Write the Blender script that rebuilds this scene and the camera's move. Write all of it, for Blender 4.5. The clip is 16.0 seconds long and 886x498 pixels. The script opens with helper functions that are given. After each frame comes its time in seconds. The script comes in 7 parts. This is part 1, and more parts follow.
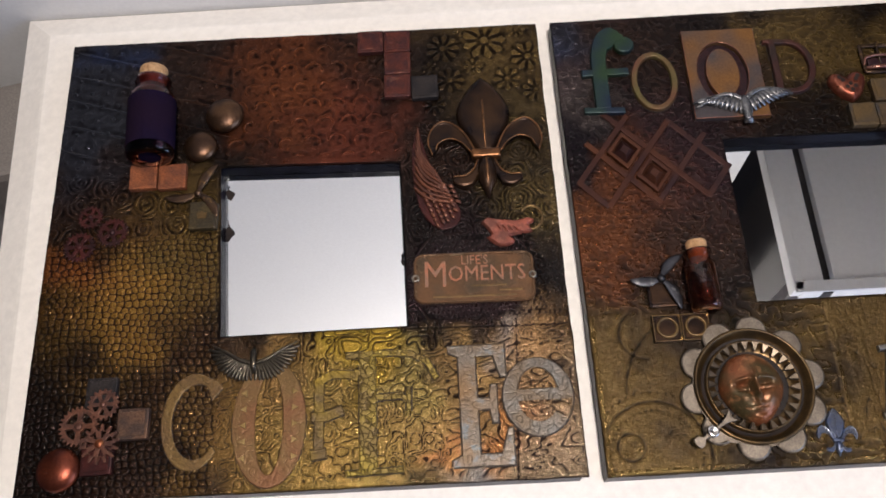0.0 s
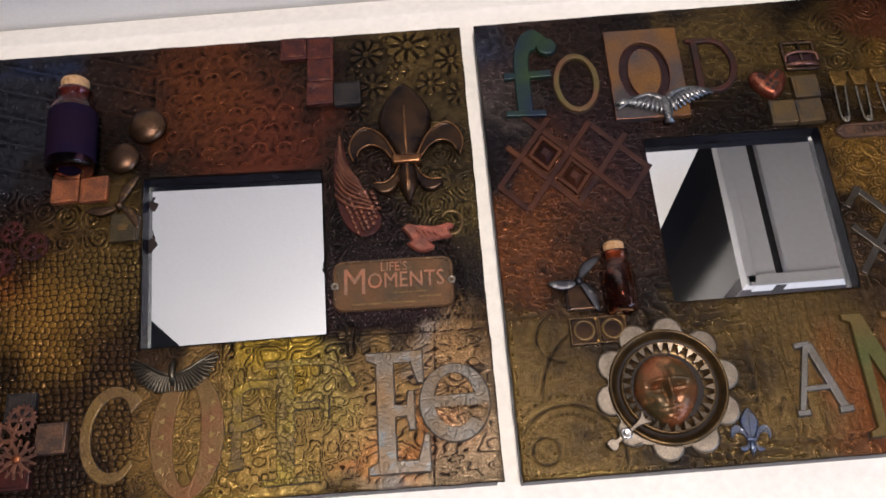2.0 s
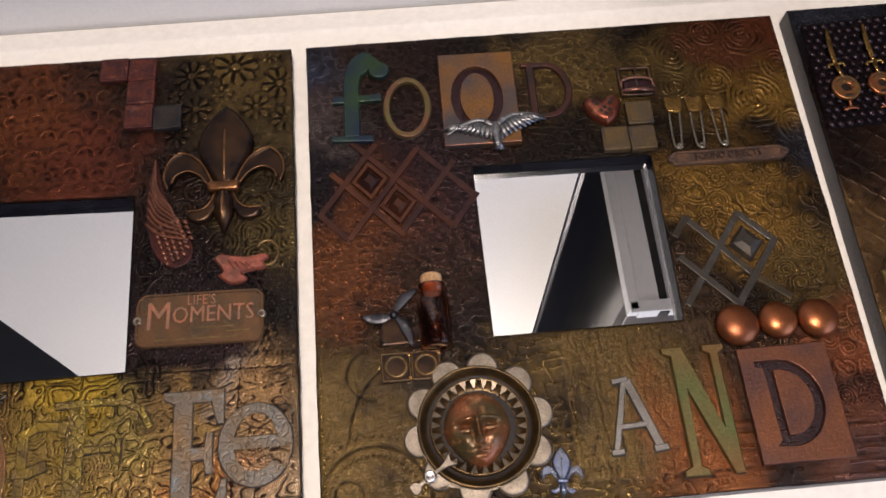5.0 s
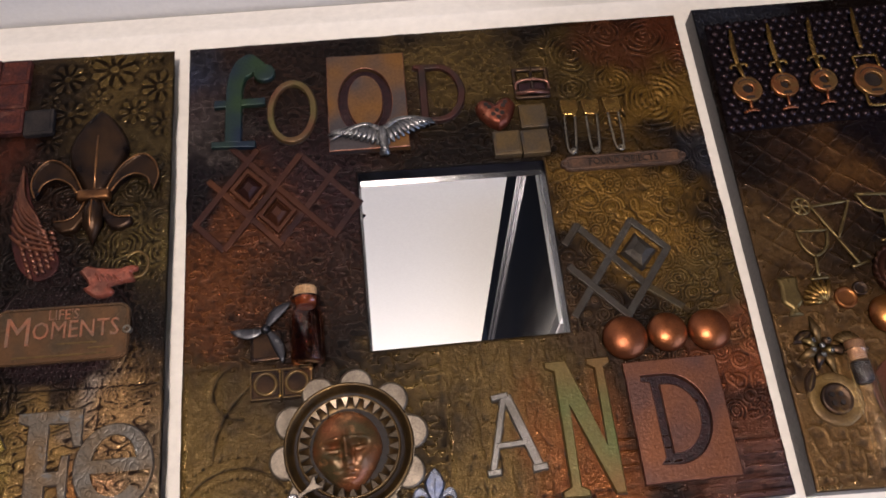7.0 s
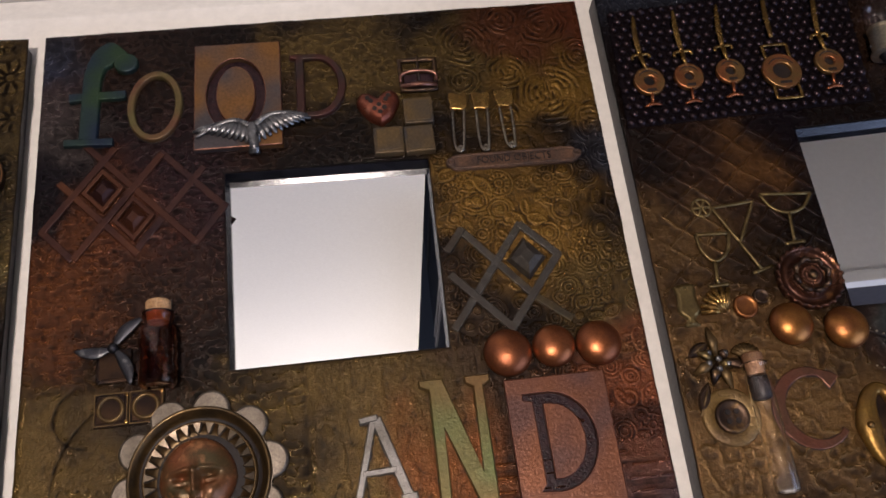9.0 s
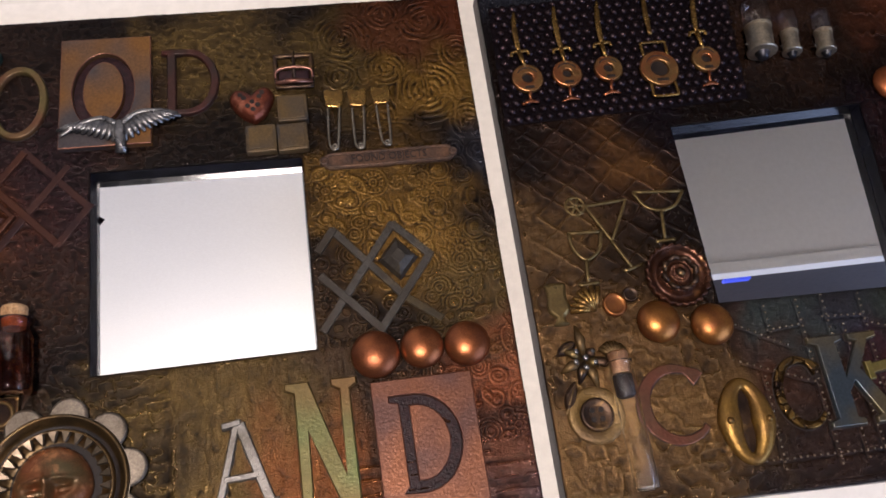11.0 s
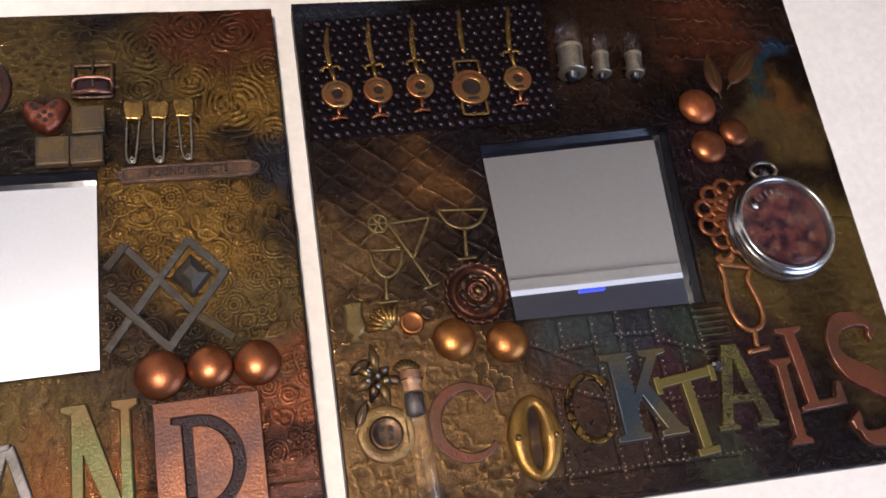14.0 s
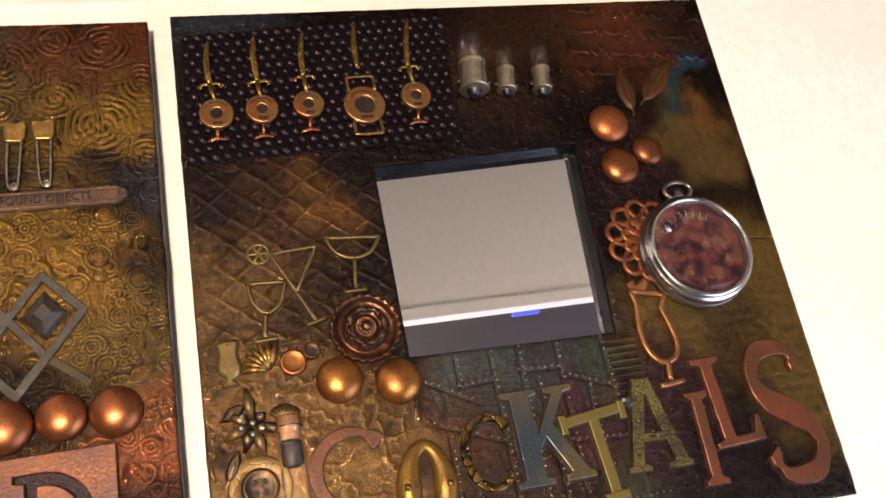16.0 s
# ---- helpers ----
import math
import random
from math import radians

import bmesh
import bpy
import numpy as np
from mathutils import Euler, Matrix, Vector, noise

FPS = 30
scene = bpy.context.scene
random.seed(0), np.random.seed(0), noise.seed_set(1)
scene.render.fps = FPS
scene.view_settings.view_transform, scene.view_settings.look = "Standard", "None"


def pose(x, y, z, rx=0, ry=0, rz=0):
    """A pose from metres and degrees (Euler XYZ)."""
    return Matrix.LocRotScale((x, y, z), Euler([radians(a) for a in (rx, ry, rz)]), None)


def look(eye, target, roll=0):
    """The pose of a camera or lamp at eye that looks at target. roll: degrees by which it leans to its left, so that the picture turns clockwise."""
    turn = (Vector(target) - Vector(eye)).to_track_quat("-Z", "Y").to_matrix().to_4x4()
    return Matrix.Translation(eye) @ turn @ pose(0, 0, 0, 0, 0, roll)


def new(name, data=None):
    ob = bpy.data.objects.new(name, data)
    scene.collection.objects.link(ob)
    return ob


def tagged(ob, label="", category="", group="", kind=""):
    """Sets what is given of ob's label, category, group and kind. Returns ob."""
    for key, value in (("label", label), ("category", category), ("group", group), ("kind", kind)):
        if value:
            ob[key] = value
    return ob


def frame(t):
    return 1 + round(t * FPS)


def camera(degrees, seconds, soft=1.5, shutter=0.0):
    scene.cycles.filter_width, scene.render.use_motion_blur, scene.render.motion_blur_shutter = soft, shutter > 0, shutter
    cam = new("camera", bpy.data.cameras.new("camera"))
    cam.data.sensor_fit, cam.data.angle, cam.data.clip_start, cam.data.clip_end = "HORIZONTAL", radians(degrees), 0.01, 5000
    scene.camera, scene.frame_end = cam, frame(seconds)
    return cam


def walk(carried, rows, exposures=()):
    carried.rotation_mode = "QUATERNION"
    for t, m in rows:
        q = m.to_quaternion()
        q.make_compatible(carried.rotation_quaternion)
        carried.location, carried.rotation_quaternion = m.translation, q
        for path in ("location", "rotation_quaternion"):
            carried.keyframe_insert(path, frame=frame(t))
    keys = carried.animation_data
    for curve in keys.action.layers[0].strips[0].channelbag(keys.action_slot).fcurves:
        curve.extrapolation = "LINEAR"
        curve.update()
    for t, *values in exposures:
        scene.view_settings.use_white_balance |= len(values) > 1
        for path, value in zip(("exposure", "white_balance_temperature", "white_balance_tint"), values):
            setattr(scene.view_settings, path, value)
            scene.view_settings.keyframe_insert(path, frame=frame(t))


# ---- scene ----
# ---------------------------------------------------------------- camera
cam = camera(55.0, 16.0, soft=1.7)
ROWS = [
    (0, 0.2036, -0.0557, 1.1453, 23.71, 2.00, -2.61),
    (0.5, 0.2126, -0.0547, 1.1467, 23.51, 2.00, -2.98),
    (1, 0.2218, -0.0536, 1.1485, 23.27, 2.00, -3.30),
    (1.5, 0.2329, -0.0526, 1.1494, 23.03, 2.24, -3.56),
    (2, 0.2421, -0.0524, 1.1468, 23.24, 2.35, -3.83),
    (2.5, 0.2522, -0.0525, 1.1419, 23.71, 2.23, -4.04),
    (3, 0.2658, -0.0519, 1.1388, 23.98, 2.20, -4.12),
    (3.5, 0.2812, -0.0517, 1.1360, 24.30, 2.18, -4.08),
    (4, 0.2908, -0.0488, 1.1338, 24.39, 1.43, -4.35),
    (6.5, 0.3504, -0.0416, 1.1226, 24.62, -0.44, -5.38),
    (7, 0.3622, -0.0389, 1.1166, 24.65, -0.54, -5.56),
    (7.5, 0.3730, -0.0363, 1.1094, 24.53, -0.92, -5.82),
    (8, 0.3836, -0.0320, 1.1036, 24.17, -1.33, -6.20),
    (8.5, 0.3951, -0.0273, 1.0984, 23.85, -1.70, -6.39),
    (9, 0.4062, -0.0214, 1.0938, 23.55, -2.17, -6.68),
    (11.5, 0.4487, -0.0173, 1.0979, 22.27, -5.55, -8.54),
    (12, 0.4543, -0.0185, 1.0985, 22.41, -6.41, -8.83),
    (12.5, 0.4634, -0.0190, 1.1006, 22.42, -7.29, -9.01),
    (13, 0.4738, -0.0198, 1.1034, 22.45, -8.28, -9.16),
    (13.5, 0.4832, -0.0195, 1.1050, 22.51, -9.30, -9.49),
    (14, 0.4946, -0.0186, 1.1054, 22.60, -9.79, -9.85),
    (14.5, 0.5043, -0.0172, 1.1029, 22.89, -10.40, -10.32),
    (15, 0.5127, -0.0154, 1.0978, 23.41, -11.09, -10.80),
    (15.5, 0.5223, -0.0109, 1.0934, 23.51, -11.46, -11.26),
    (16, 0.5327, -0.0088, 1.0872, 24.00, -11.57, -11.52),
]
EXPO = [(0, -0.02, 5700, 14), (2, -0.02, 5750, 15), (4, -0.03, 5900, 16), (7, -0.24, 6050, 19), (9, -0.48, 5950, 19), (11.5, -0.06, 5850, 19), (12.5, 0.0, 5800, 19), (14, 0.16, 5850, 17), (15, 0.5, 6600, 18), (16, 0.6, 7050, 19)]
walk(cam, [(t, pose(x, y, z, rx, ry, rz)) for t, x, y, z, rx, ry, rz in ROWS], EXPO)

# ---------------------------------------------------------------- light
world = bpy.data.worlds.new("world")
scene.world = world
world.use_nodes = True
wn = world.node_tree.nodes
sky = wn.new("ShaderNodeTexSky")
sky.sky_type, sky.sun_disc = "NISHITA", False
sky.sun_elevation, sky.sun_rotation = radians(35), radians(200)
world.node_tree.links.new(sky.outputs[0], wn["Background"].inputs[0])
wn["Background"].inputs[1].default_value = 0.1


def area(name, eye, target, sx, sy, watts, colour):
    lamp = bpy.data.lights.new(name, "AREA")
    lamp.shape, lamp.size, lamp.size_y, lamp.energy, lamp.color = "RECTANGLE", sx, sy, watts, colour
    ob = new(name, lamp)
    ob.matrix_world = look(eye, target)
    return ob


# added warm key light, fixture unseen; position tuned to sheen and wall brightness
area("unseen_warm_light", (0.33, -0.16, 1.93), (0.33, -0.1, 0), 0.10, 0.10, 17, (1.0, 0.86, 0.70))
area("window_light", (1.57, -0.9, 1.45), (0.57, -0.45, 0.95), 1.1, 0.9, 13, (0.58, 0.72, 1.0))

# ---------------------------------------------------------------- helpers
MM = 0.001
TABLE, TOP = 0.75, 0.762     # table top, panel top


def group_node(nt, kind, **values):
    n = nt.nodes.new(kind)
    for k, v in values.items():
        n.inputs[k.replace("_", " ")].default_value = v
    return n


def mat(name, a, b=None, rough=0.5, metal=0.0, scale=60.0, bump=0.15, grain=900.0, vary=0.12, wear=0.0, worn=(0.6, 0.5, 0.35), coat=0.0, spec=0.35, emboss=0.0, cell=330.0, swirl=False):
    """Two colours mixed by blotches, a fine grain in colour, gloss and relief, and worn brighter specks."""
    m = bpy.data.materials.new(name)
    m.use_nodes = True
    nt = m.node_tree
    L = nt.links.new
    bs = nt.nodes["Principled BSDF"]
    bs.inputs["Metallic"].default_value, bs.inputs["Coat Weight"].default_value = metal, coat
    bs.inputs["Coat Roughness"].default_value = 0.15
    bs.inputs["Specular IOR Level"].default_value = spec
    tc = nt.nodes.new("ShaderNodeTexCoord")
    n1 = group_node(nt, "ShaderNodeTexNoise", Scale=scale, Detail=2.0, Roughness=0.5)
    n2 = group_node(nt, "ShaderNodeTexNoise", Scale=grain, Detail=3.0, Roughness=0.65)
    oi = nt.nodes.new("ShaderNodeObjectInfo")
    add = nt.nodes.new("ShaderNodeVectorMath")
    add.operation = "MULTIPLY_ADD"
    L(oi.outputs["Random"], add.inputs[0])
    add.inputs[1].default_value = (7, 5, 3)
    L(tc.outputs["Object"], add.inputs[2])
    for n in (n1, n2):
        L(add.outputs[0], n.inputs["Vector"])
    r1 = nt.nodes.new("ShaderNodeValToRGB")
    r1.color_ramp.elements[0].position, r1.color_ramp.elements[1].position = 0.36, 0.64
    r1.color_ramp.elements[0].color = (*a, 1)
    r1.color_ramp.elements[1].color = (*(b or a), 1)
    L(n1.outputs[0], r1.inputs[0])
    hs = nt.nodes.new("ShaderNodeHueSaturation")
    mr = nt.nodes.new("ShaderNodeMapRange")
    mr.inputs["From Min"].default_value, mr.inputs["From Max"].default_value = 0.3, 0.7
    mr.inputs["To Min"].default_value, mr.inputs["To Max"].default_value = 1 - 2 * vary, 1 + 2 * vary
    L(n2.outputs[0], mr.inputs[0])
    L(mr.outputs[0], hs.inputs["Value"])
    L(r1.outputs[0], hs.inputs["Color"])
    col = hs.outputs[0]
    if wear:
        n3 = group_node(nt, "ShaderNodeTexNoise", Scale=grain * 0.16, Detail=5.0, Roughness=0.62)
        L(add.outputs[0], n3.inputs["Vector"])
        r3 = nt.nodes.new("ShaderNodeValToRGB")
        r3.color_ramp.elements[0].position, r3.color_ramp.elements[1].position = 0.60 - 0.2 * wear, 0.78 - 0.1 * wear
        L(n3.outputs[0], r3.inputs[0])
        mx = nt.nodes.new("ShaderNodeMixRGB")
        L(r3.outputs[0], mx.inputs[0])
        L(col, mx.inputs[1])
        mx.inputs[2].default_value = (*worn, 1)
        col = mx.outputs[0]
    height = n2.outputs[0]
    if emboss:
        # stamped cells: dark wash left in the grooves between them
        vo = group_node(nt, "ShaderNodeTexVoronoi", Scale=cell)
        vo.feature = "DISTANCE_TO_EDGE"
        wob = group_node(nt, "ShaderNodeTexNoise", Scale=cell * 0.5, Detail=2.0)
        wv = nt.nodes.new("ShaderNodeVectorMath")
        wv.operation = "MULTIPLY_ADD"
        L(add.outputs[0], wob.inputs["Vector"])
        L(wob.outputs[1], wv.inputs[0])
        wv.inputs[1].default_value = (2.2 / cell, 2.2 / cell, 0)
        L(add.outputs[0], wv.inputs[2])
        flat = nt.nodes.new("ShaderNodeVectorMath")
        flat.operation = "MULTIPLY"
        L(wv.outputs[0], flat.inputs[0])
        flat.inputs[1].default_value = (1, 1, 0.05)
        L(flat.outputs[0], vo.inputs["Vector"])
        dist = vo.outputs["Distance"]
        vr = nt.nodes.new("ShaderNodeMapRange")
        vr.interpolation_type = "SMOOTHSTEP"
        vr.inputs["From Max"].default_value = 0.16
        if swirl:
            # meandering grooves instead of cells
            sw = group_node(nt, "ShaderNodeTexNoise", Scale=cell, Detail=1.0)
            L(add.outputs[0], sw.inputs["Vector"])
            mu = nt.nodes.new("ShaderNodeMath")
            mu.operation = "MULTIPLY"
            L(sw.outputs[0], mu.inputs[0])
            mu.inputs[1].default_value = 6.0
            pp = nt.nodes.new("ShaderNodeMath")
            pp.operation = "PINGPONG"
            L(mu.outputs[0], pp.inputs[0])
            pp.inputs[1].default_value = 0.5
            dist = pp.outputs[0]
        L(dist, vr.inputs[0])
        em = nt.nodes.new("ShaderNodeMixRGB")
        em.blend_type = "MULTIPLY"
        inv = nt.nodes.new("ShaderNodeMapRange")
        inv.inputs["To Min"].default_value, inv.inputs["To Max"].default_value = emboss, 0.0
        L(vr.outputs[0], inv.inputs[0])
        L(inv.outputs[0], em.inputs[0])
        L(col, em.inputs[1])
        em.inputs[2].default_value = (0.16, 0.13, 0.12, 1)
        col = em.outputs[0]
        hm = nt.nodes.new("ShaderNodeMath")
        hm.operation = "MULTIPLY_ADD"
        L(vr.outputs[0], hm.inputs[0])
        hm.inputs[1].default_value = 1.6 * emboss
        L(n2.outputs[0], hm.inputs[2])
        height = hm.outputs[0]
    L(col, bs.inputs["Base Color"])
    rr = nt.nodes.new("ShaderNodeMapRange")
    rr.inputs["To Min"].default_value, rr.inputs["To Max"].default_value = max(rough - 0.12, 0.02), min(rough + 0.12, 1)
    L(n1.outputs[0], rr.inputs[0])
    L(rr.outputs[0], bs.inputs["Roughness"])
    if bump:
        bp = nt.nodes.new("ShaderNodeBump")
        bp.inputs["Strength"].default_value, bp.inputs["Distance"].default_value = bump, 0.0006
        L(height, bp.inputs["Height"])
        L(bp.outputs[0], bs.inputs["Normal"])
    return m


def glass(name, colour, rough=0.02, ior=1.45):
    m = bpy.data.materials.new(name)
    m.use_nodes = True
    bs = m.node_tree.nodes["Principled BSDF"]
    bs.inputs["Base Color"].default_value = (*colour, 1)
    bs.inputs["Roughness"].default_value, bs.inputs["IOR"].default_value = rough, ior
    bs.inputs["Transmission Weight"].default_value = 1.0
    return m


def to_mesh(name, bm):
    me = bpy.data.meshes.new(name)
    bm.to_mesh(me)
    bm.free()
    return me


def part(name, bm, material, parent=None, label="", smooth=False, edge=None):
    """Links a bmesh as one mesh object under a thing or a part."""
    me = bm if isinstance(bm, bpy.types.Mesh) else to_mesh(name, bm)
    if material and not me.materials:
        me.materials.append(material)
    if edge or material:
        me.materials.append(edge or material)
    if smooth:
        me.shade_smooth()
    ob = new(name, me)
    ob.parent = parent
    return tagged(ob, label)


def thing(name, x, y, z, rz, label, category, group=""):
    """An Empty on the panel's face, at x and y in mm and z mm above it."""
    ob = new(name)
    ob.empty_display_size = 0.005
    ob.matrix_world = pose(x * MM, y * MM, TOP + z * MM, 0, 0, rz)
    return tagged(ob, label, category, group)


def solo(name, bm, material, x, y, z, rz, label, category, group="", smooth=False):
    ob = part(name, bm, material, None, label, smooth)
    ob.matrix_world = pose(x * MM, y * MM, TOP + z * MM, 0, 0, rz)
    return tagged(ob, label, category, group)


def quads(verts, faces):
    bm = bmesh.new()
    vs = [bm.verts.new(v) for v in verts]
    for f in faces:
        bm.faces.new([vs[i] for i in f])
    return bm


def box(sx, sy, sz, bevel=0.0, x=0, y=0, z=0, seg=2):
    """A box in mm, standing on z, with rounded edges."""
    bm = bmesh.new()
    bmesh.ops.create_cube(bm, size=1)
    bmesh.ops.transform(bm, verts=bm.verts, matrix=Matrix.Translation((x * MM, y * MM, (z + sz / 2) * MM)) @ Matrix.Diagonal((sx * MM, sy * MM, sz * MM, 1)))
    if bevel:
        bmesh.ops.bevel(bm, geom=bm.edges[:], offset=bevel * MM, segments=seg, profile=0.6, affect="EDGES")
    return bm


def area_of(loop):
    return sum(a[0] * b[1] - b[0] * a[1] for a, b in zip(loop, loop[1:] + loop[:1])) / 2


def offset_loop(loop, d):
    """The loop moved to its left by d."""
    n, out = len(loop), []
    for i in range(n):
        p, q, r = Vector(loop[i - 1]), Vector(loop[i]), Vector(loop[(i + 1) % n])
        a, b = (q - p), (r - q)
        na, nb = Vector((-a.y, a.x)), Vector((-b.y, b.x))
        na = na.normalized() if na.length > 1e-9 else na
        nb = nb.normalized() if nb.length > 1e-9 else nb
        s = na + nb
        k = max(1 + na.dot(nb), 0.5)
        out.append((q.x + s.x * d / k, q.y + s.y * d / k))
    return out


def slab(loops, h, b=0.35, z=0.0, dome=None):
    """A cut-out plate: outline and holes in mm, height h, its upper edge eased by b. dome: rows of (inset, height) instead."""
    from mathutils.geometry import tessellate_polygon
    bm = bmesh.new()
    steps = dome or [(0, h - b), (b * 0.35, h - b * 0.3), (b, h)]
    tops = []
    for k, loop in enumerate(loops):
        loop = [tuple(p) for p in loop]
        if (area_of(loop) > 0) != (k == 0):
            loop = loop[::-1]
        rings = [(loop, z)] + [(offset_loop(loop, i), z + t) for i, t in steps]
        rows = [[bm.verts.new((x * MM, y * MM, t * MM)) for x, y in lp] for lp, t in rings]
        n = len(loop)
        for r0, r1 in zip(rows, rows[1:]):
            for i in range(n):
                f = bm.faces.new((r0[i], r0[(i + 1) % n], r1[(i + 1) % n], r1[i]))
                f.material_index = int(r0 is not rows[0])
        tops.append((rows[-1], rings[-1][0]))
    flat = [v for vs, _ in tops for v in vs]
    for tri in tessellate_polygon([[Vector((x, y, 0)) for x, y in lp] for _, lp in tops]):
        try:
            f = bm.faces.new([flat[i] for i in tri])
            f.normal_update()
            if f.normal.z < 0:
                f.normal_flip()
        except ValueError:
            pass
    return bm


def lathe(profile, n=32, cap=True):
    """A turned shape about z from rows of (radius, height) in mm, from below to above."""
    bm = bmesh.new()
    rows = [[bm.verts.new((r * MM * math.cos(2 * math.pi * i / n), r * MM * math.sin(2 * math.pi * i / n), z * MM)) for i in range(n)] for r, z in profile]
    for a, b in zip(rows, rows[1:]):
        for i in range(n):
            bm.faces.new((a[i], a[(i + 1) % n], b[(i + 1) % n], b[i]))
    if cap:
        bm.faces.new(rows[-1])
        bm.faces.new(rows[0][::-1])
    return bm


def sweep(points, radii, flat=1.0, n=10, closed=False):
    """A round or flattened bar along points (mm, x y z) with a radius at each; flat squeezes it in z."""
    bm = bmesh.new()
    P = [Vector(p) for p in points]
    rows = []
    m = len(P)
    for i, p in enumerate(P):
        d = (P[(i + 1) % m] - P[i - 1]) if closed else (P[min(i + 1, m - 1)] - P[max(i - 1, 0)])
        d = d.normalized() if d.length > 1e-9 else Vector((1, 0, 0))
        s = Vector((-d.y, d.x, 0))
        s = s.normalized() if s.length > 1e-6 else Vector((1, 0, 0))
        u = d.cross(s)
        r = radii[i] if hasattr(radii, "__len__") else radii
        rows.append([bm.verts.new((p + s * r * math.cos(a) - u * r * flat * math.sin(a)) * MM) for a in (2 * math.pi * k / n for k in range(n))])
    pairs = list(zip(rows, rows[1:])) + ([(rows[-1], rows[0])] if closed else [])
    for a, b in pairs:
        for i in range(n):
            bm.faces.new((a[i], b[i], b[(i + 1) % n], a[(i + 1) % n]))
    if not closed:
        bm.faces.new(rows[0])
        bm.faces.new(rows[-1][::-1])
    return bm


def merge(*bms):
    out = bmesh.new()
    for b in bms:
        me = bpy.data.meshes.new("tmp")
        b.to_mesh(me)
        b.free()
        out.from_mesh(me)
        bpy.data.meshes.remove(me)
    return out


def moved(bm, x=0, y=0, z=0, rz=0, rx=0, ry=0, s=1.0):
    bmesh.ops.transform(bm, verts=bm.verts, matrix=pose(x * MM, y * MM, z * MM, rx, ry, rz) @ Matrix.Diagonal((s, s, s, 1)))
    return bm


def ellipse(cx, cy, rx, ry, n=40, a0=0.0, a1=360.0, tilt=0.0):
    k = n if a1 - a0 >= 360 else n - 1
    out = []
    for i in range(n):
        a = radians(a0 + (a1 - a0) * i / k)
        x, y = rx * math.cos(a), ry * math.sin(a)
        out.append((cx + x * math.cos(radians(tilt)) - y * math.sin(radians(tilt)), cy + x * math.sin(radians(tilt)) + y * math.cos(radians(tilt))))
    return out


def ribbon(points, widths):
    """The outline of a stroke along points with a width at each."""
    left, right = [], []
    n = len(points)
    for i in range(n):
        a, b = Vector(points[max(i - 1, 0)]), Vector(points[min(i + 1, n - 1)])
        d = (b - a).normalized()
        w = (widths[i] if hasattr(widths, "__len__") else widths) / 2
        x, y = points[i]
        left.append((x - d.y * w, y + d.x * w))
        right.append((x + d.y * w, y - d.x * w))
    return left + right[::-1]


def smooth_path(pts, n=8):
    """A Catmull-Rom curve through points of any dimension."""
    P = [np.array(p, float) for p in pts]
    P = [2 * P[0] - P[1]] + P + [2 * P[-1] - P[-2]]
    out = []
    for i in range(1, len(P) - 2):
        for k in range(n):
            t = k / n
            a, b, c, d = P[i - 1], P[i], P[i + 1], P[i + 2]
            out.append(tuple(0.5 * (2 * b + (c - a) * t + (2 * a - 5 * b + 4 * c - d) * t ** 2 + (3 * b - a - 3 * c + d) * t ** 3)))
    out.append(tuple(P[-2]))
    return out


# ---------------------------------------------------------------- materials
WHITE_WALL = mat("white_wall_paint", (0.68, 0.67, 0.65), (0.65, 0.64, 0.625), rough=0.75, scale=3, bump=0.08, grain=500, vary=0.02)
ROOM_WALL = mat("grey_wall_paint", (0.26, 0.26, 0.27), (0.22, 0.22, 0.23), rough=0.8, scale=3, bump=0.08, grain=500, vary=0.03)
CEILING_PAINT = mat("ceiling_paint", (0.3, 0.3, 0.31), (0.26, 0.26, 0.27), rough=0.85, scale=2, bump=0.05, grain=300, vary=0.02)
LAMINATE = mat("mottled_ivory_laminate", (0.80, 0.76, 0.69), (0.76, 0.715, 0.645), rough=0.42, scale=14, bump=0.03, grain=220, vary=0.03)
DARK_GLOSS = mat("dark_smoked_glass", (0.012, 0.012, 0.015), (0.02, 0.018, 0.018), rough=0.14, scale=4, bump=0.0, grain=120, spec=0.3)
CABINET_WHITE = mat("white_lacquer", (0.88, 0.88, 0.88), (0.86, 0.86, 0.86), rough=0.35, scale=4, bump=0.02, grain=200, vary=0.015)
GREY_FRONT = mat("grey_metal_front", (0.06, 0.05, 0.055), (0.045, 0.038, 0.042), rough=0.5, metal=0.3, scale=6, bump=0.02, grain=200)
DARK_ROOM = mat("near_black_gap_fill", (0.035, 0.03, 0.03), (0.05, 0.045, 0.045), rough=0.4, scale=4, bump=0.03, grain=120)
STREAK = mat("grey_reflection_strip", (0.1, 0.1, 0.115), (0.06, 0.06, 0.07), rough=0.35, metal=0.4, scale=6, bump=0.02, grain=200)
FLOOR_PALE = mat("pale_floor", (0.24, 0.22, 0.21), (0.2, 0.185, 0.18), rough=0.5, scale=3, bump=0.1, grain=60)
STEEL = mat("brushed_steel", (0.12, 0.12, 0.13), (0.09, 0.09, 0.1), rough=0.45, metal=1.0, scale=5, bump=0.02, grain=200)
BOARD_EDGE = mat("dark_painted_board_edge", (0.045, 0.042, 0.05), (0.075, 0.068, 0.07), rough=0.5, scale=70, bump=0.4, grain=600, vary=0.2)
RECESS = mat("black_blue_recess_paint", (0.003, 0.003, 0.004), (0.006, 0.006, 0.011), rough=0.22, scale=90, bump=0.3, grain=500, vary=0.2, spec=0.15)
MIRROR = bpy.data.materials.new("mirror_silver")
MIRROR.use_nodes = True
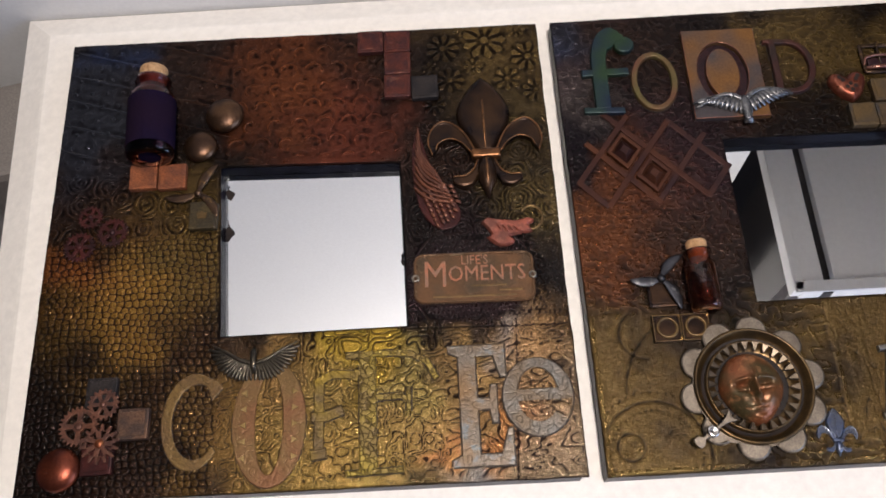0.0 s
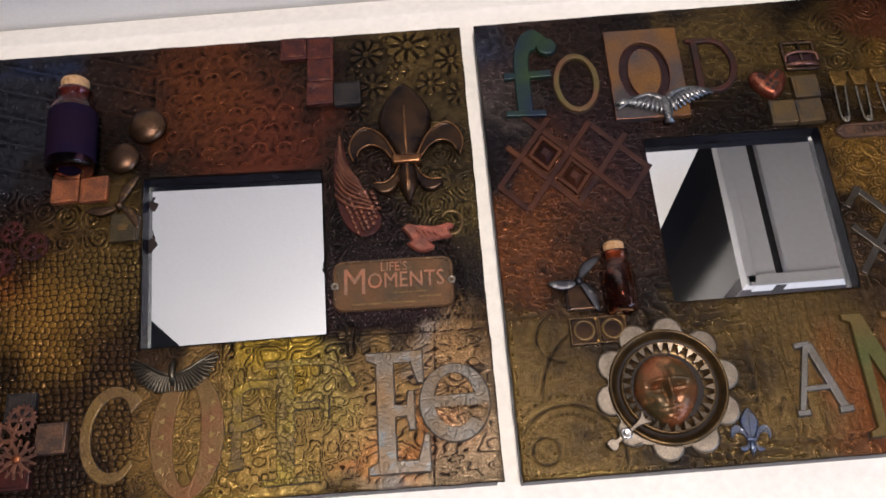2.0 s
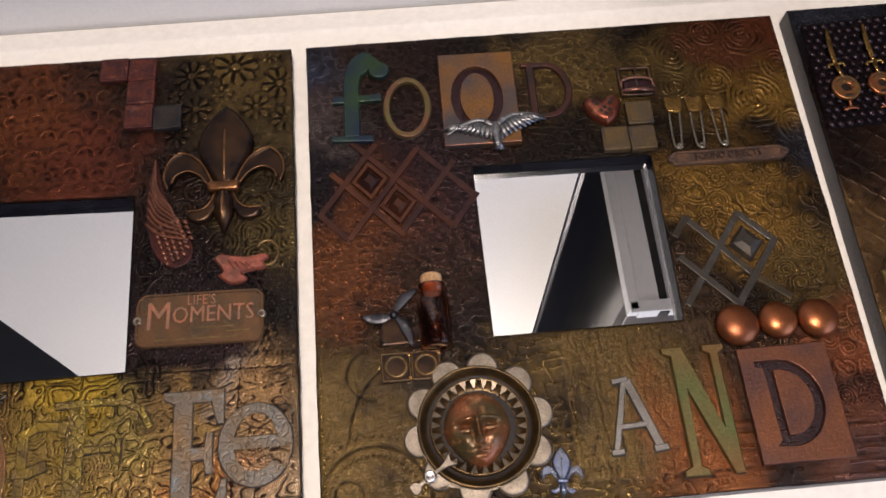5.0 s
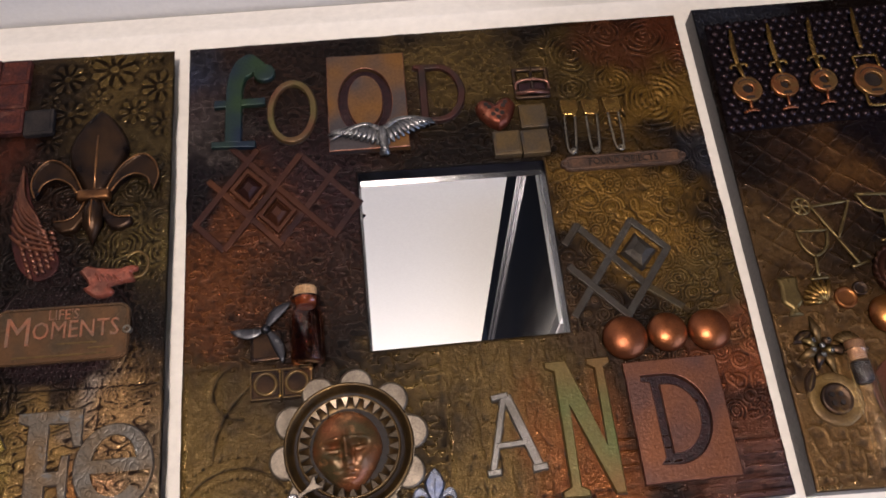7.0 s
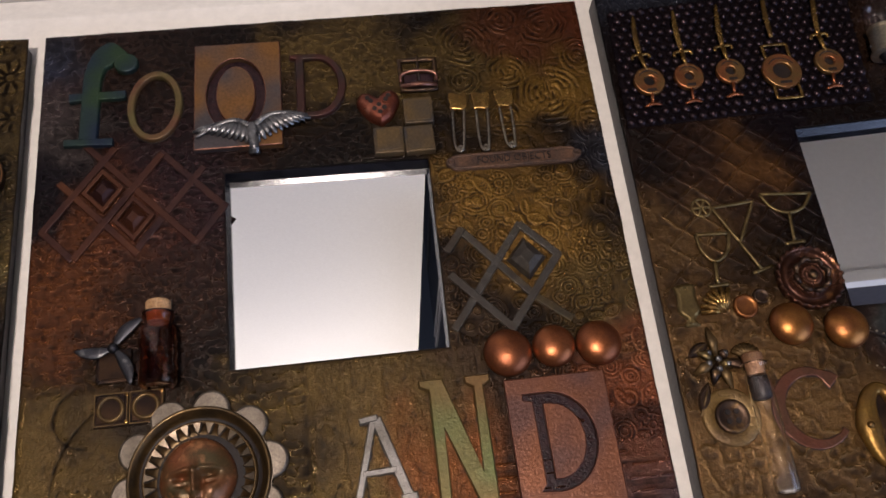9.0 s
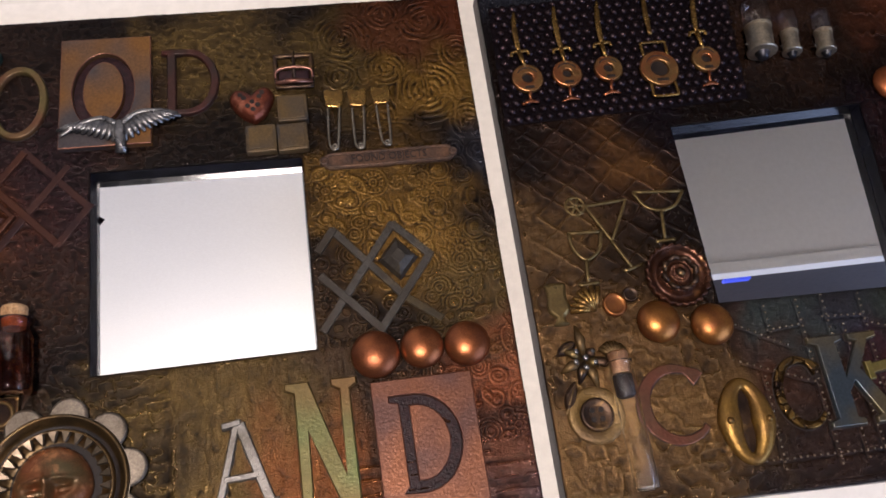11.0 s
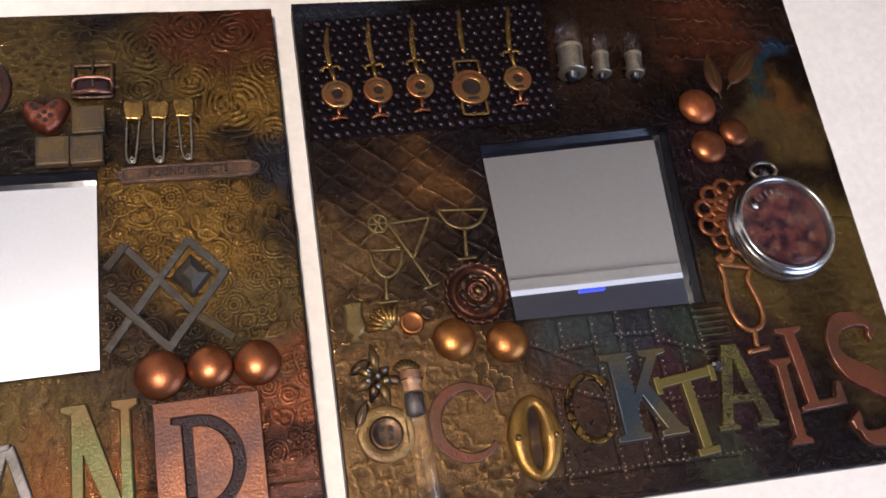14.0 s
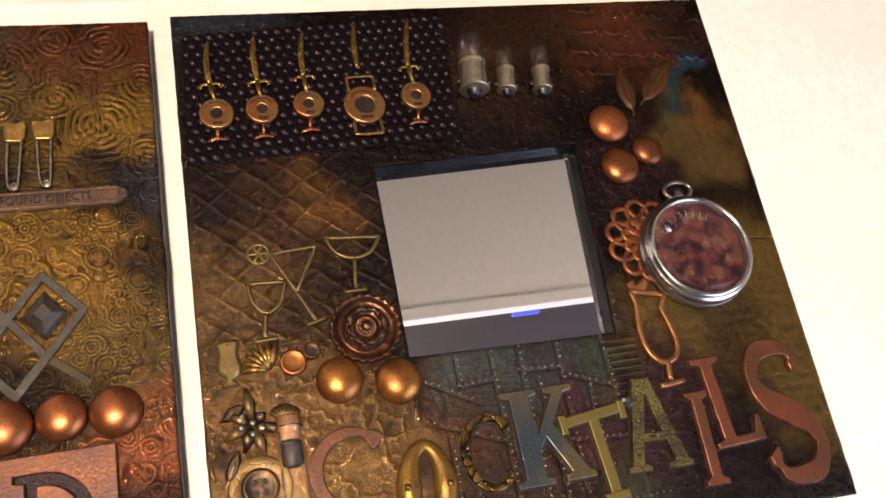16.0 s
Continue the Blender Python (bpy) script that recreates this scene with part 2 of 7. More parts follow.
MIRROR.node_tree.nodes["Principled BSDF"].inputs["Metallic"].default_value = 1.0
MIRROR.node_tree.nodes["Principled BSDF"].inputs["Roughness"].default_value = 0.0
MIRROR.node_tree.nodes["Principled BSDF"].inputs["Base Color"].default_value = (0.9, 0.91, 0.91, 1)


def gilded_paint():
    """The panels' surface: a dark umber wash with shade painted into the grooves, the painted tint rubbed and
    brightened over the raised relief, metallic there.
    """
    m = bpy.data.materials.new("rubbed_shaded_paint")
    m.use_nodes = True
    nt = m.node_tree
    L = nt.links.new
    bs = nt.nodes["Principled BSDF"]
    tc = nt.nodes.new("ShaderNodeTexCoord")
    tint = nt.nodes.new("ShaderNodeAttribute")
    tint.attribute_name = "tint"
    rub_shade = nt.nodes.new("ShaderNodeAttribute")
    rub_shade.attribute_name = "rub_shade"
    n1 = group_node(nt, "ShaderNodeTexNoise", Scale=190.0, Detail=5.0, Roughness=0.62)
    n2 = group_node(nt, "ShaderNodeTexNoise", Scale=1400.0, Detail=3.0, Roughness=0.6)
    for n in (n1, n2):
        L(tc.outputs["Object"], n.inputs["Vector"])
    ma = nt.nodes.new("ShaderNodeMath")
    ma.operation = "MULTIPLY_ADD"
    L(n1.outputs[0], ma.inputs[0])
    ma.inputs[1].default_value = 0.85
    L(rub_shade.outputs["Fac"], ma.inputs[2])
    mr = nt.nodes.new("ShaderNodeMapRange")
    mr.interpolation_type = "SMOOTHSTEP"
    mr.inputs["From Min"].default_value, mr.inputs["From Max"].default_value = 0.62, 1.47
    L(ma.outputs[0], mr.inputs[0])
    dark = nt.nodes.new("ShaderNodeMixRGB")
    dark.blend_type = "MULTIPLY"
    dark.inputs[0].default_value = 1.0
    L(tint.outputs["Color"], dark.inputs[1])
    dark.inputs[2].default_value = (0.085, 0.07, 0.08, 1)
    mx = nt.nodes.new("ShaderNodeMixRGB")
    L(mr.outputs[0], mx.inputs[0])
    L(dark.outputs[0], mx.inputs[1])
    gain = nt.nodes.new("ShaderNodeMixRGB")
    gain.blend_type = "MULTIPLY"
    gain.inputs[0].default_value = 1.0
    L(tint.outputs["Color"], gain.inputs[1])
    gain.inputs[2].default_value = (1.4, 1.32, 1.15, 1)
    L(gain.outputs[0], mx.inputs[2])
    hs = nt.nodes.new("ShaderNodeHueSaturation")
    v = nt.nodes.new("ShaderNodeMapRange")
    v.inputs["From Min"].default_value, v.inputs["From Max"].default_value = 0.3, 0.7
    v.inputs["To Min"].default_value, v.inputs["To Max"].default_value = 0.78, 1.25
    L(n2.outputs[0], v.inputs[0])
    L(v.outputs[0], hs.inputs["Value"])
    L(mx.outputs[0], hs.inputs["Color"])
    L(hs.outputs[0], bs.inputs["Base Color"])
    me = nt.nodes.new("ShaderNodeMapRange")
    me.inputs["To Min"].default_value, me.inputs["To Max"].default_value = 0.05, 0.72
    L(mr.outputs[0], me.inputs[0])
    L(me.outputs[0], bs.inputs["Metallic"])
    sp = nt.nodes.new("ShaderNodeMapRange")
    sp.inputs["To Min"].default_value, sp.inputs["To Max"].default_value = 0.04, 0.3
    L(mr.outputs[0], sp.inputs[0])
    L(sp.outputs[0], bs.inputs["Specular IOR Level"])
    ro = nt.nodes.new("ShaderNodeMapRange")
    ro.inputs["To Min"].default_value, ro.inputs["To Max"].default_value = 0.42, 0.15
    L(mr.outputs[0], ro.inputs[0])
    L(ro.outputs[0], bs.inputs["Roughness"])
    bp = nt.nodes.new("ShaderNodeBump")
    bp.inputs["Strength"].default_value, bp.inputs["Distance"].default_value = 0.6, 0.0006
    ad = nt.nodes.new("ShaderNodeMath")
    L(n1.outputs[0], ad.inputs[0])
    L(n2.outputs[0], ad.inputs[1])
    L(ad.outputs[0], bp.inputs["Height"])
    L(bp.outputs[0], bs.inputs["Normal"])
    L(bp.outputs[0], bs.inputs["Coat Normal"])
    bs.inputs["Coat Weight"].default_value, bs.inputs["Coat Roughness"].default_value = 0.0, 0.14
    return m


GILDED = gilded_paint()

# ---------------------------------------------------------------- room
def wall(name, x0, x1, y0, y1, z0, z1, material, label="", bevel=0.0):
    bm = box((x1 - x0) * 1000, (y1 - y0) * 1000, (z1 - z0) * 1000, bevel)
    ob = part(name, bm, material)
    ob.location = ((x0 + x1) / 2, (y0 + y1) / 2, z0)
    return tagged(ob, label, "", "", "structure")


wall("floor", -2.2, 1.6, -2.4, 1.6, -0.1, 0.0, FLOOR_PALE)
wall("ceiling", -2.2, 1.6, -2.4, 1.6, 2.4, 2.5, CEILING_PAINT)
wall("wall_west", -2.3, -2.2, -2.4, 1.6, 0.0, 2.4, ROOM_WALL)
wall("wall_south", -2.3, 1.7, -2.5, -2.4, 0.0, 2.4, ROOM_WALL)
# far wall coloured near black to stand for the unlit room behind the recess
wall("wall_north", -2.2, 1.6, 1.6, 1.7, 0.0, 2.4, DARK_ROOM)
for nm, a in (("wall_east_low", (1.6, 1.7, -2.4, 1.6, 0.0, 0.95)), ("wall_east_high", (1.6, 1.7, -2.4, 1.6, 1.95, 2.4)),
              ("wall_east_near", (1.6, 1.7, -2.4, -1.5, 0.95, 1.95)), ("wall_east_far", (1.6, 1.7, -0.3, 1.6, 0.95, 1.95))):
    wall(nm, *a, ROOM_WALL)
# white back wall behind the table, ending at a dark recess
wall("wall_back", -0.115, 0.4505, 0.2875, 0.36, 0.0, 2.4, WHITE_WALL)
# white-topped work table with a rolled edge
def build_table():
    t = new("work_table")
    t.location = (0, 0, 0)
    tagged(t, "ivory laminate work table with a rolled edge and legs", "table")
    prof = [(0, -30), (0, -9), (1.5, -6.5), (16.5, -0.6), (18.5, 0)]
    out = [(-30, -520), (1500, -520), (1500, 286), (-43.5, 286)]
    out[0] = (-7, -520)
    bm = bmesh.new()
    rows = [[bm.verts.new((x * MM, y * MM, TABLE + z * MM)) for x, y in offset_loop(out, d)] for d, z in prof]
    for a, b in zip(rows, rows[1:]):
        for i in range(4):
            bm.faces.new((a[i], a[(i + 1) % 4], b[(i + 1) % 4], b[i]))
    bm.faces.new(rows[-1])
    bm.faces.new(rows[0][::-1])
    part("tabletop", bm, LAMINATE, t, smooth=False)
    for x, y in ((60, -460), (1440, -460), (1440, 230), (30, 230)):
        part("leg", box(45, 45, 720, 4, x, y, 0), STEEL, t)
    part("apron", box(1300, 20, 70, 2, 740, 200, 650), CABINET_WHITE, t)


build_table()


def build_cabinet():
    """White wall unit above the table: its underside and front show in the mirrors."""
    c = new("wall_cabinet")
    c.location = (0.486, 0.187, 1.04)
    tagged(c, "white lacquered wall unit with a small blue lit display", "wall unit")
    part("left_edge", box(9, 420, 16, 1.2, 5.5, 210, 2), CABINET_WHITE, c, "bright white bottom trim")
    side = part("side_panel", box(14, 412, 680, 1.5, 13, 210, 18), DARK_GLOSS, c, "dark smoked glass side")
    # added grey strips imitate reflection streaks on the smoked glass
    for y, w in ((190, 5), (206, 3), (322, 4)):
        part("stile", box(3, w, 676, 0.6, 5.2, y, 20), STREAK, side, "grey strip imitating a reflection in the glass")
    part("bottom_board", box(18, 420, 18, 1, 19.5, 210, 6), CABINET_WHITE, c)
    part("bottom_board", box(925, 420, 18, 1, 500, 210, 6), CABINET_WHITE, c)
    part("groove", box(9, 420, 14, 0, 33, 210, 14), DARK_ROOM, c, "dark groove between the boards")
    part("front_edge", box(953, 10, 3, 0.8, 478.5, 3, 2), CABINET_WHITE, c, "bright white front lip")
    front = part("front_panel", box(953, 12, 690, 1.5, 478.5, 8, 16), GREY_FRONT, c, "grey metal front")
    part("display", box(24, 3, 7, 0.8, 295, 1.0, 28), LED, c, "blue lit display")
    slot = to_mesh("vent_slot", box(11, 2, 6, 0.3))
    slot.materials.append(DARK_ROOM)
    for k in range(26):
        part("vent_slot", slot, DARK_ROOM, front).location = ((20 + 16 * k) * MM, 1.6 * MM, 17 * MM)


LED = bpy.data.materials.new("blue_display")
LED.use_nodes = True
LED.node_tree.nodes["Principled BSDF"].inputs["Base Color"].default_value = (0.02, 0.03, 0.2, 1)
LED.node_tree.nodes["Principled BSDF"].inputs["Emission Color"].default_value = (0.08, 0.12, 1.0, 1)
LED.node_tree.nodes["Principled BSDF"].inputs["Emission Strength"].default_value = 0.8
build_cabinet()
# made-up box standing in for an unidentified dark shape beside the table
duct = part("cable_duct", box(42, 70, 690, 6), mat("grey_brown_plastic", (0.16, 0.14, 0.13), (0.2, 0.18, 0.16), rough=0.5, scale=8), None)
duct.matrix_world = pose(-0.082, 0.245, 0.0, 0, 0, 12)
tagged(duct, "made-up grey-brown box for a dark shape beside the table", "cable duct")

# ---------------------------------------------------------------- relief of the panels, heights in mm
def vnoise(X, Y, size, seed):
    """Smooth value noise with cells of that size in mm, 0 to 1."""
    rs = np.random.RandomState(seed)
    g = rs.rand(256, 256)
    x, y = X / size + 500.37, Y / size + 500.71
    i, j = np.floor(x).astype(int), np.floor(y).astype(int)
    u, v = x - i, y - j
    u, v = u * u * u * (u * (6 * u - 15) + 10), v * v * v * (v * (6 * v - 15) + 10)
    a, b, c, d = (g[(i + p) % 256, (j + q) % 256] for p, q in ((0, 0), (1, 0), (0, 1), (1, 1)))
    return (a * (1 - u) + b * u) * (1 - v) + (c * (1 - u) + d * u) * v


def fbm(X, Y, size, seed, octaves=3):
    return sum(vnoise(X, Y, size / 2 ** k, seed + k) * 0.5 ** k for k in range(octaves)) / sum(0.5 ** k for k in range(octaves))


def step(a, b, x):
    t = np.clip((x - a) / (b - a), 0, 1)
    return t * t * (3 - 2 * t)


def cells(X, Y, sx, sy, seed, jitter=0.35, shift=0.5):
    """Distance to the border of jittered cells, as on reptile leather, and a number for each cell."""
    rs = np.random.RandomState(seed)
    jx, jy, idn = rs.rand(128, 128) * jitter, rs.rand(128, 128) * jitter, rs.rand(128, 128)
    x, y = X / sx + 200, Y / sy + 200
    i, j = np.floor(x).astype(int), np.floor(y).astype(int)
    f1, f2, ident = np.full(X.shape, 9.0), np.full(X.shape, 9.0), np.zeros(X.shape)
    for p in (-1, 0, 1):
        for q in (-1, 0, 1):
            a, b = i + p, j + q
            cx = a + 0.5 + shift * (b % 2) + jx[a % 128, b % 128] - jitter / 2
            cy = b + 0.5 + jy[a % 128, b % 128] - jitter / 2
            d = np.hypot(x - cx, y - cy)
            near = d < f1
            f2 = np.where(near, f1, np.minimum(f2, d))
            ident = np.where(near, idn[a % 128, b % 128], ident)
            f1 = np.where(near, d, f1)
    return f2 - f1, ident


def croc(X, Y):
    wx = X + 5 * (fbm(X, Y, 30, 3) - 0.5) + 0.10 * Y
    wy = Y + 8 * (fbm(X, Y, 34, 8) - 0.5)
    e, n = cells(wx, wy, 3.55, 3.15, 11, 0.42, 0.22)
    return 0.42 * step(0.03, 0.34, e) + 0.10 * step(0.2, 0.8, e) + 0.08 * n


def rings_on_grid(X, Y, pitch, r, w, h=0.4, seed=5):
    j = np.floor(Y / (pitch * 0.87))
    i = np.floor(X / pitch + 0.5 * (j % 2))
    cx, cy = (i + 0.5 - 0.5 * (j % 2)) * pitch, (j + 0.5) * pitch * 0.87
    k = np.sin(i * 12.9 + j * 78.2 + seed) * 43758.5
    k = k - np.floor(k)
    d = np.hypot(X - cx, Y - cy)
    return h * np.exp(-((d - r * (0.75 + 0.35 * k)) / w) ** 2) * step(-0.5, 0.4, np.cos(np.arctan2(Y - cy, X - cx) - 1.9 + 2 * (k - 0.5)))


def coils(X, Y, centres, pitch=1.7, h=0.45):
    pitch, h = pitch * 1.25, h * 1.0
    best, out = np.full(X.shape, 9.0), np.zeros(X.shape)
    X, Y = X + 2.6 * (fbm(X, Y, 7, 401) - 0.5), Y + 2.6 * (fbm(X, Y, 7, 402) - 0.5)
    for cx, cy, r in centres:
        d = np.hypot(X - cx, Y - cy)
        a = np.arctan2(Y - cy, X - cx)
        q = d / r
        c = h * (0.5 + 0.5 * np.cos(2 * np.pi * d / (pitch * (0.8 + 0.03 * r)) + (a if r > 9 else 0))) ** 2 * (0.55 + 0.45 * np.cos(a * 3 + cx))
        out = np.where(q < best, c * step(1.15, 0.95, q) , out)
        best = np.minimum(q, best)
    return out


def scattered_coils(X, Y, cell, seed, pitch=1.7, h=0.45):
    rs = np.random.RandomState(seed)
    cs = []
    for gx in np.arange(X.min(), X.max() + cell, cell):
        for gy in np.arange(Y.min(), Y.max() + cell, cell):
            cs.append((gx + rs.uniform(-0.35, 0.35) * cell, gy + rs.uniform(-0.35, 0.35) * cell, cell * rs.uniform(0.4, 0.75)))
    return coils(X, Y, cs, pitch, h)


def worms(X, Y, size, seed, width=0.055, h=0.5):
    """Raised swirls parted by narrow meandering grooves."""
    n = fbm(X, Y, size, seed, 2)
    m = np.abs(((n * 5.5) % 1) - 0.5)
    return h * step(0.0, width * 2.7, m)


def maze(X, Y, size, seed, w=0.55, h=0.35, turns=7.0):
    """A flat face engraved with thin meandering lines of one width."""
    f = lambda a, b: turns * fbm(a, b, size, seed, 2)
    n = f(X, Y)
    slope = np.hypot(f(X + 0.2, Y) - n, f(X, Y + 0.2) - n) / 0.2
    d = np.abs((n % 1) - 0.5) / np.maximum(slope, 0.14)
    return h * step(0.05 * w, 0.75 * w, d)


def daisy(X, Y, cx, cy, r, n, h=0.42, turn=0.0):
    """A flower of raised kite-shaped petals round a small boss."""
    d, a = np.hypot(X - cx, Y - cy), np.arctan2(Y - cy, X - cx) + turn
    k = a * n / (2 * np.pi)
    off = np.abs(k - np.round(k)) * 2 * np.pi / n * d
    half = np.minimum(0.36 * (d - 0.25 * r), 1.1 * (r - d))
    return h * step(-0.1, 0.5, half - off) * (d < r) + h * step(0.2 * r, 0.12 * r, d)


def doodle(X, Y, cell, seed, h=0.5):
    """Scattered ringed bosses, dotted wheels and veined leaves drawn as raised lines."""
    rs = np.random.RandomState(seed)
    X, Y = X + 1.2 * (fbm(X, Y, 9, seed + 1) - 0.5), Y + 1.2 * (fbm(X, Y, 9, seed + 2) - 0.5)
    best, out = np.full(X.shape, 9.0), np.zeros(X.shape)
    for gx in np.arange(X.min(), X.max() + cell, cell):
        for gy in np.arange(Y.min(), Y.max() + cell, cell):
            cx, cy = gx + rs.uniform(-0.4, 0.4) * cell, gy + rs.uniform(-0.4, 0.4) * cell
            r, kind, tilt = cell * rs.uniform(0.3, 0.8), rs.randint(4), rs.uniform(0, 6.28)
            d, a = np.hypot(X - cx, Y - cy), np.arctan2(Y - cy, X - cx) - tilt
            near = d / r < best
            if not (near & (d < 1.3 * r)).any():
                continue
            pitch = 1.55
            line = (0.5 + 0.5 * np.cos(2 * np.pi * d / pitch)) ** 2
            if kind == 1:
                ticks = (0.5 + 0.5 * np.cos(a * max(6, int(r * 2.2)))) ** 2
                line = np.where((d > 0.5 * r) & (d < 0.75 * r), ticks, line)
            elif kind == 2:
                line = np.where(d < 0.35 * r, 1.0, np.where(d < 0.6 * r, 0.3, line))
            elif kind == 3:
                u, v = d * np.cos(a), d * np.sin(a)
                rim = np.exp(-((np.abs(v) - 0.45 * r * (1 - (u / r) ** 2)) / 0.4) ** 2)
                line = np.where(np.abs(v) < 0.45 * r * (1 - (u / r) ** 2), (0.5 + 0.5 * np.cos(2 * np.pi * (u + 0.8 * np.abs(v)) / 1.5)) ** 2, 0.15 * line) + rim
            out = np.where(near, h * np.clip(line, 0, 1) * step(1.3, 1.1, d / r), out)
            best = np.where(near, d / r, best)
    return out


def dots(X, Y, pitch, r, h):
    j = np.floor(Y / pitch)
    x = X + 0.5 * pitch * (j % 2)
    d = np.hypot((x / pitch) % 1 - 0.5, (Y / pitch) % 1 - 0.5) * pitch
    return h * np.sqrt(np.clip(1 - (d / r) ** 2, 0, 1))


def quilt(X, Y, pitch=10.5, h=0.5):
    a = 0.72
    out = 0
    X, Y = X + 2.2 * (fbm(X, Y, 9, 403) - 0.5), Y + 2.2 * (fbm(X, Y, 9, 404) - 0.5)
    for s in (1, -1):
        d = (X * math.sin(a) * s + Y * math.cos(a)) / pitch
        k = np.abs(d % 1 - 0.5) * pitch
        out = np.maximum(out, h * np.exp(-(k / 0.6) ** 2))
    return out


def groove(X, Y, x0, y0, x1, y1, w=0.4, h=-0.35):
    L = math.hypot(x1 - x0, y1 - y0)
    ux, uy = (x1 - x0) / L, (y1 - y0) / L
    s, d = (X - x0) * ux + (Y - y0) * uy, -(X - x0) * uy + (Y - y0) * ux
    return h * np.exp(-(d / w) ** 2) * ((s > 0) & (s < L))


def circle_line(X, Y, cx, cy, r, w=0.5, h=0.4):
    return h * np.exp(-((np.hypot(X - cx, Y - cy) - r) / w) ** 2)


def cog_line(X, Y, cx, cy, r, teeth, depth, w=0.5, h=0.4):
    d, a = np.hypot(X - cx, Y - cy), np.arctan2(Y - cy, X - cx)
    return h * np.exp(-((d - r - depth * np.clip(1.6 * np.sin(a * teeth), -1, 1)) / w) ** 2)


def rect(X, Y, x0, x1, y0, y1, soft=1.2):
    return step(x0 - soft, x0 + soft, X) * step(x1 + soft, x1 - soft, X) * step(y0 - soft, y0 + soft, Y) * step(y1 + soft, y1 - soft, Y)


def within(f, X, Y, x0, x1, y0, y1):
    """f worked out only near one rectangle of the panel."""
    m = (X > x0 - 4) & (X < x1 + 4) & (Y > y0 - 4) & (Y < y1 + 4)
    out = np.zeros(X.shape)
    out[m] = f(X[m], Y[m])
    return out


def wrinkles(X, Y, size, seed, h=0.4):
    """Thin raised creases, as on crumpled foil."""
    f = fbm(X, Y, size, seed, 3)
    return h * np.clip(1 - np.abs(2 * f - 1) * 3.2, 0, 1) ** 1.6


def relief_1(X, Y):
    H = 0.28 * fbm(X, Y, 3.0, 40, 3) + 0.2 * fbm(X, Y, 1.9, 47, 2) + 0.25 * fbm(X, Y, 14, 44, 2)
    blend = lambda H, m, v: H * (1 - m) + (v + 0.2 * fbm(X, Y, 2, 71, 2)) * m
    edge = 3 * (fbm(X, Y, 25, 90) - 0.5)
    H = blend(H, rect(X, Y, 88, 178, 170, 260), 0.1 + 0.22 * fbm(X, Y, 1.8, 41, 2) + rings_on_grid(X, Y, 13.2, 4.3, 0.5, 0.4))
    m = rect(X, Y, -10, 88, 165, 260)
    H = blend(H, m, dots(X + 0.3 * Y, Y, 8.5, 1.1, 0.5) + 0.35 * np.exp(-((((X * 0.3 + Y * 0.95) / 15) % 1 - 0.5) * 15 / 0.6) ** 2))
    H = blend(H, rect(X, Y, -10, 90, 126, 165), within(lambda a, b: scattered_coils(a, b, 13, 51, 2.0, 0.6), X, Y, -10, 90, 126, 165))
    H = blend(H, step(129 + 2, 126 - 2, Y + edge) * step(96, 90, X + edge), croc(X, Y))
    H = blend(H, rect(X, Y, 191, 262, 187, 260), 0.08 + 0.14 * fbm(X, Y, 2.2, 43, 2) + sum(daisy(X, Y, *p) for p in ((203, 233, 9.5, 9), (226, 237, 12.5, 9), (249, 225, 10, 9), (206, 212, 8.5, 8), (237, 211, 8, 8), (252, 203, 8, 9), (214, 245, 5, 7), (244, 243, 5.5, 8), (196, 220, 5, 7), (219, 220, 5.5, 8), (197, 197, 7, 8))))
    H = blend(H, rect(X, Y, 180, 262, 66, 187), within(lambda a, b: scattered_coils(a, b, 15, 53, 1.7, 0.6), X, Y, 180, 262, 66, 187) + maze(X, Y, 10, 37, 0.5, 0.25))
    H = blend(H, step(47, 44, np.hypot(X - 212, Y - 97)) * step(75, 78, Y + 0.0 * X + (Y > 96) * 200) * rect(X, Y, 184, 262, 60, 120), cog_line(X, Y, 212, 97, 33, 38, 0.9, 0.45, 0.6) + circle_line(X, Y, 212, 97, 30) + dots(X, Y, 2.4, 0.6, 0.25))
    low = step(77, 74, Y + edge) * step(88, 92, X)
    H = blend(H, low, maze(X, Y, 8.0, 61, 0.5, 0.4, 8.0) + 0.10 * fbm(X, Y, 5, 62, 2) - 0.1 * fbm(X, Y, 2, 71, 2))
    H = blend(H, rect(X, Y, 196, 262, -5, 66), worms(X * 0.7 + 0.6 * Y, Y * 1.7 - 0.5 * X, 10, 66, 0.08, 0.34) - 0.1 * fbm(X, Y, 2, 71, 2))
    H = blend(H, rect(X, Y, 128, 196, 62, 76), maze(X, Y, 8, 64, 0.75, 0.6, 6.0) - 0.1 * fbm(X, Y, 2, 71, 2))
    H = H + groove(X, Y, 226, 0, 231, 76) + groove(X, Y, 180, 73, 262, 71)
    return H


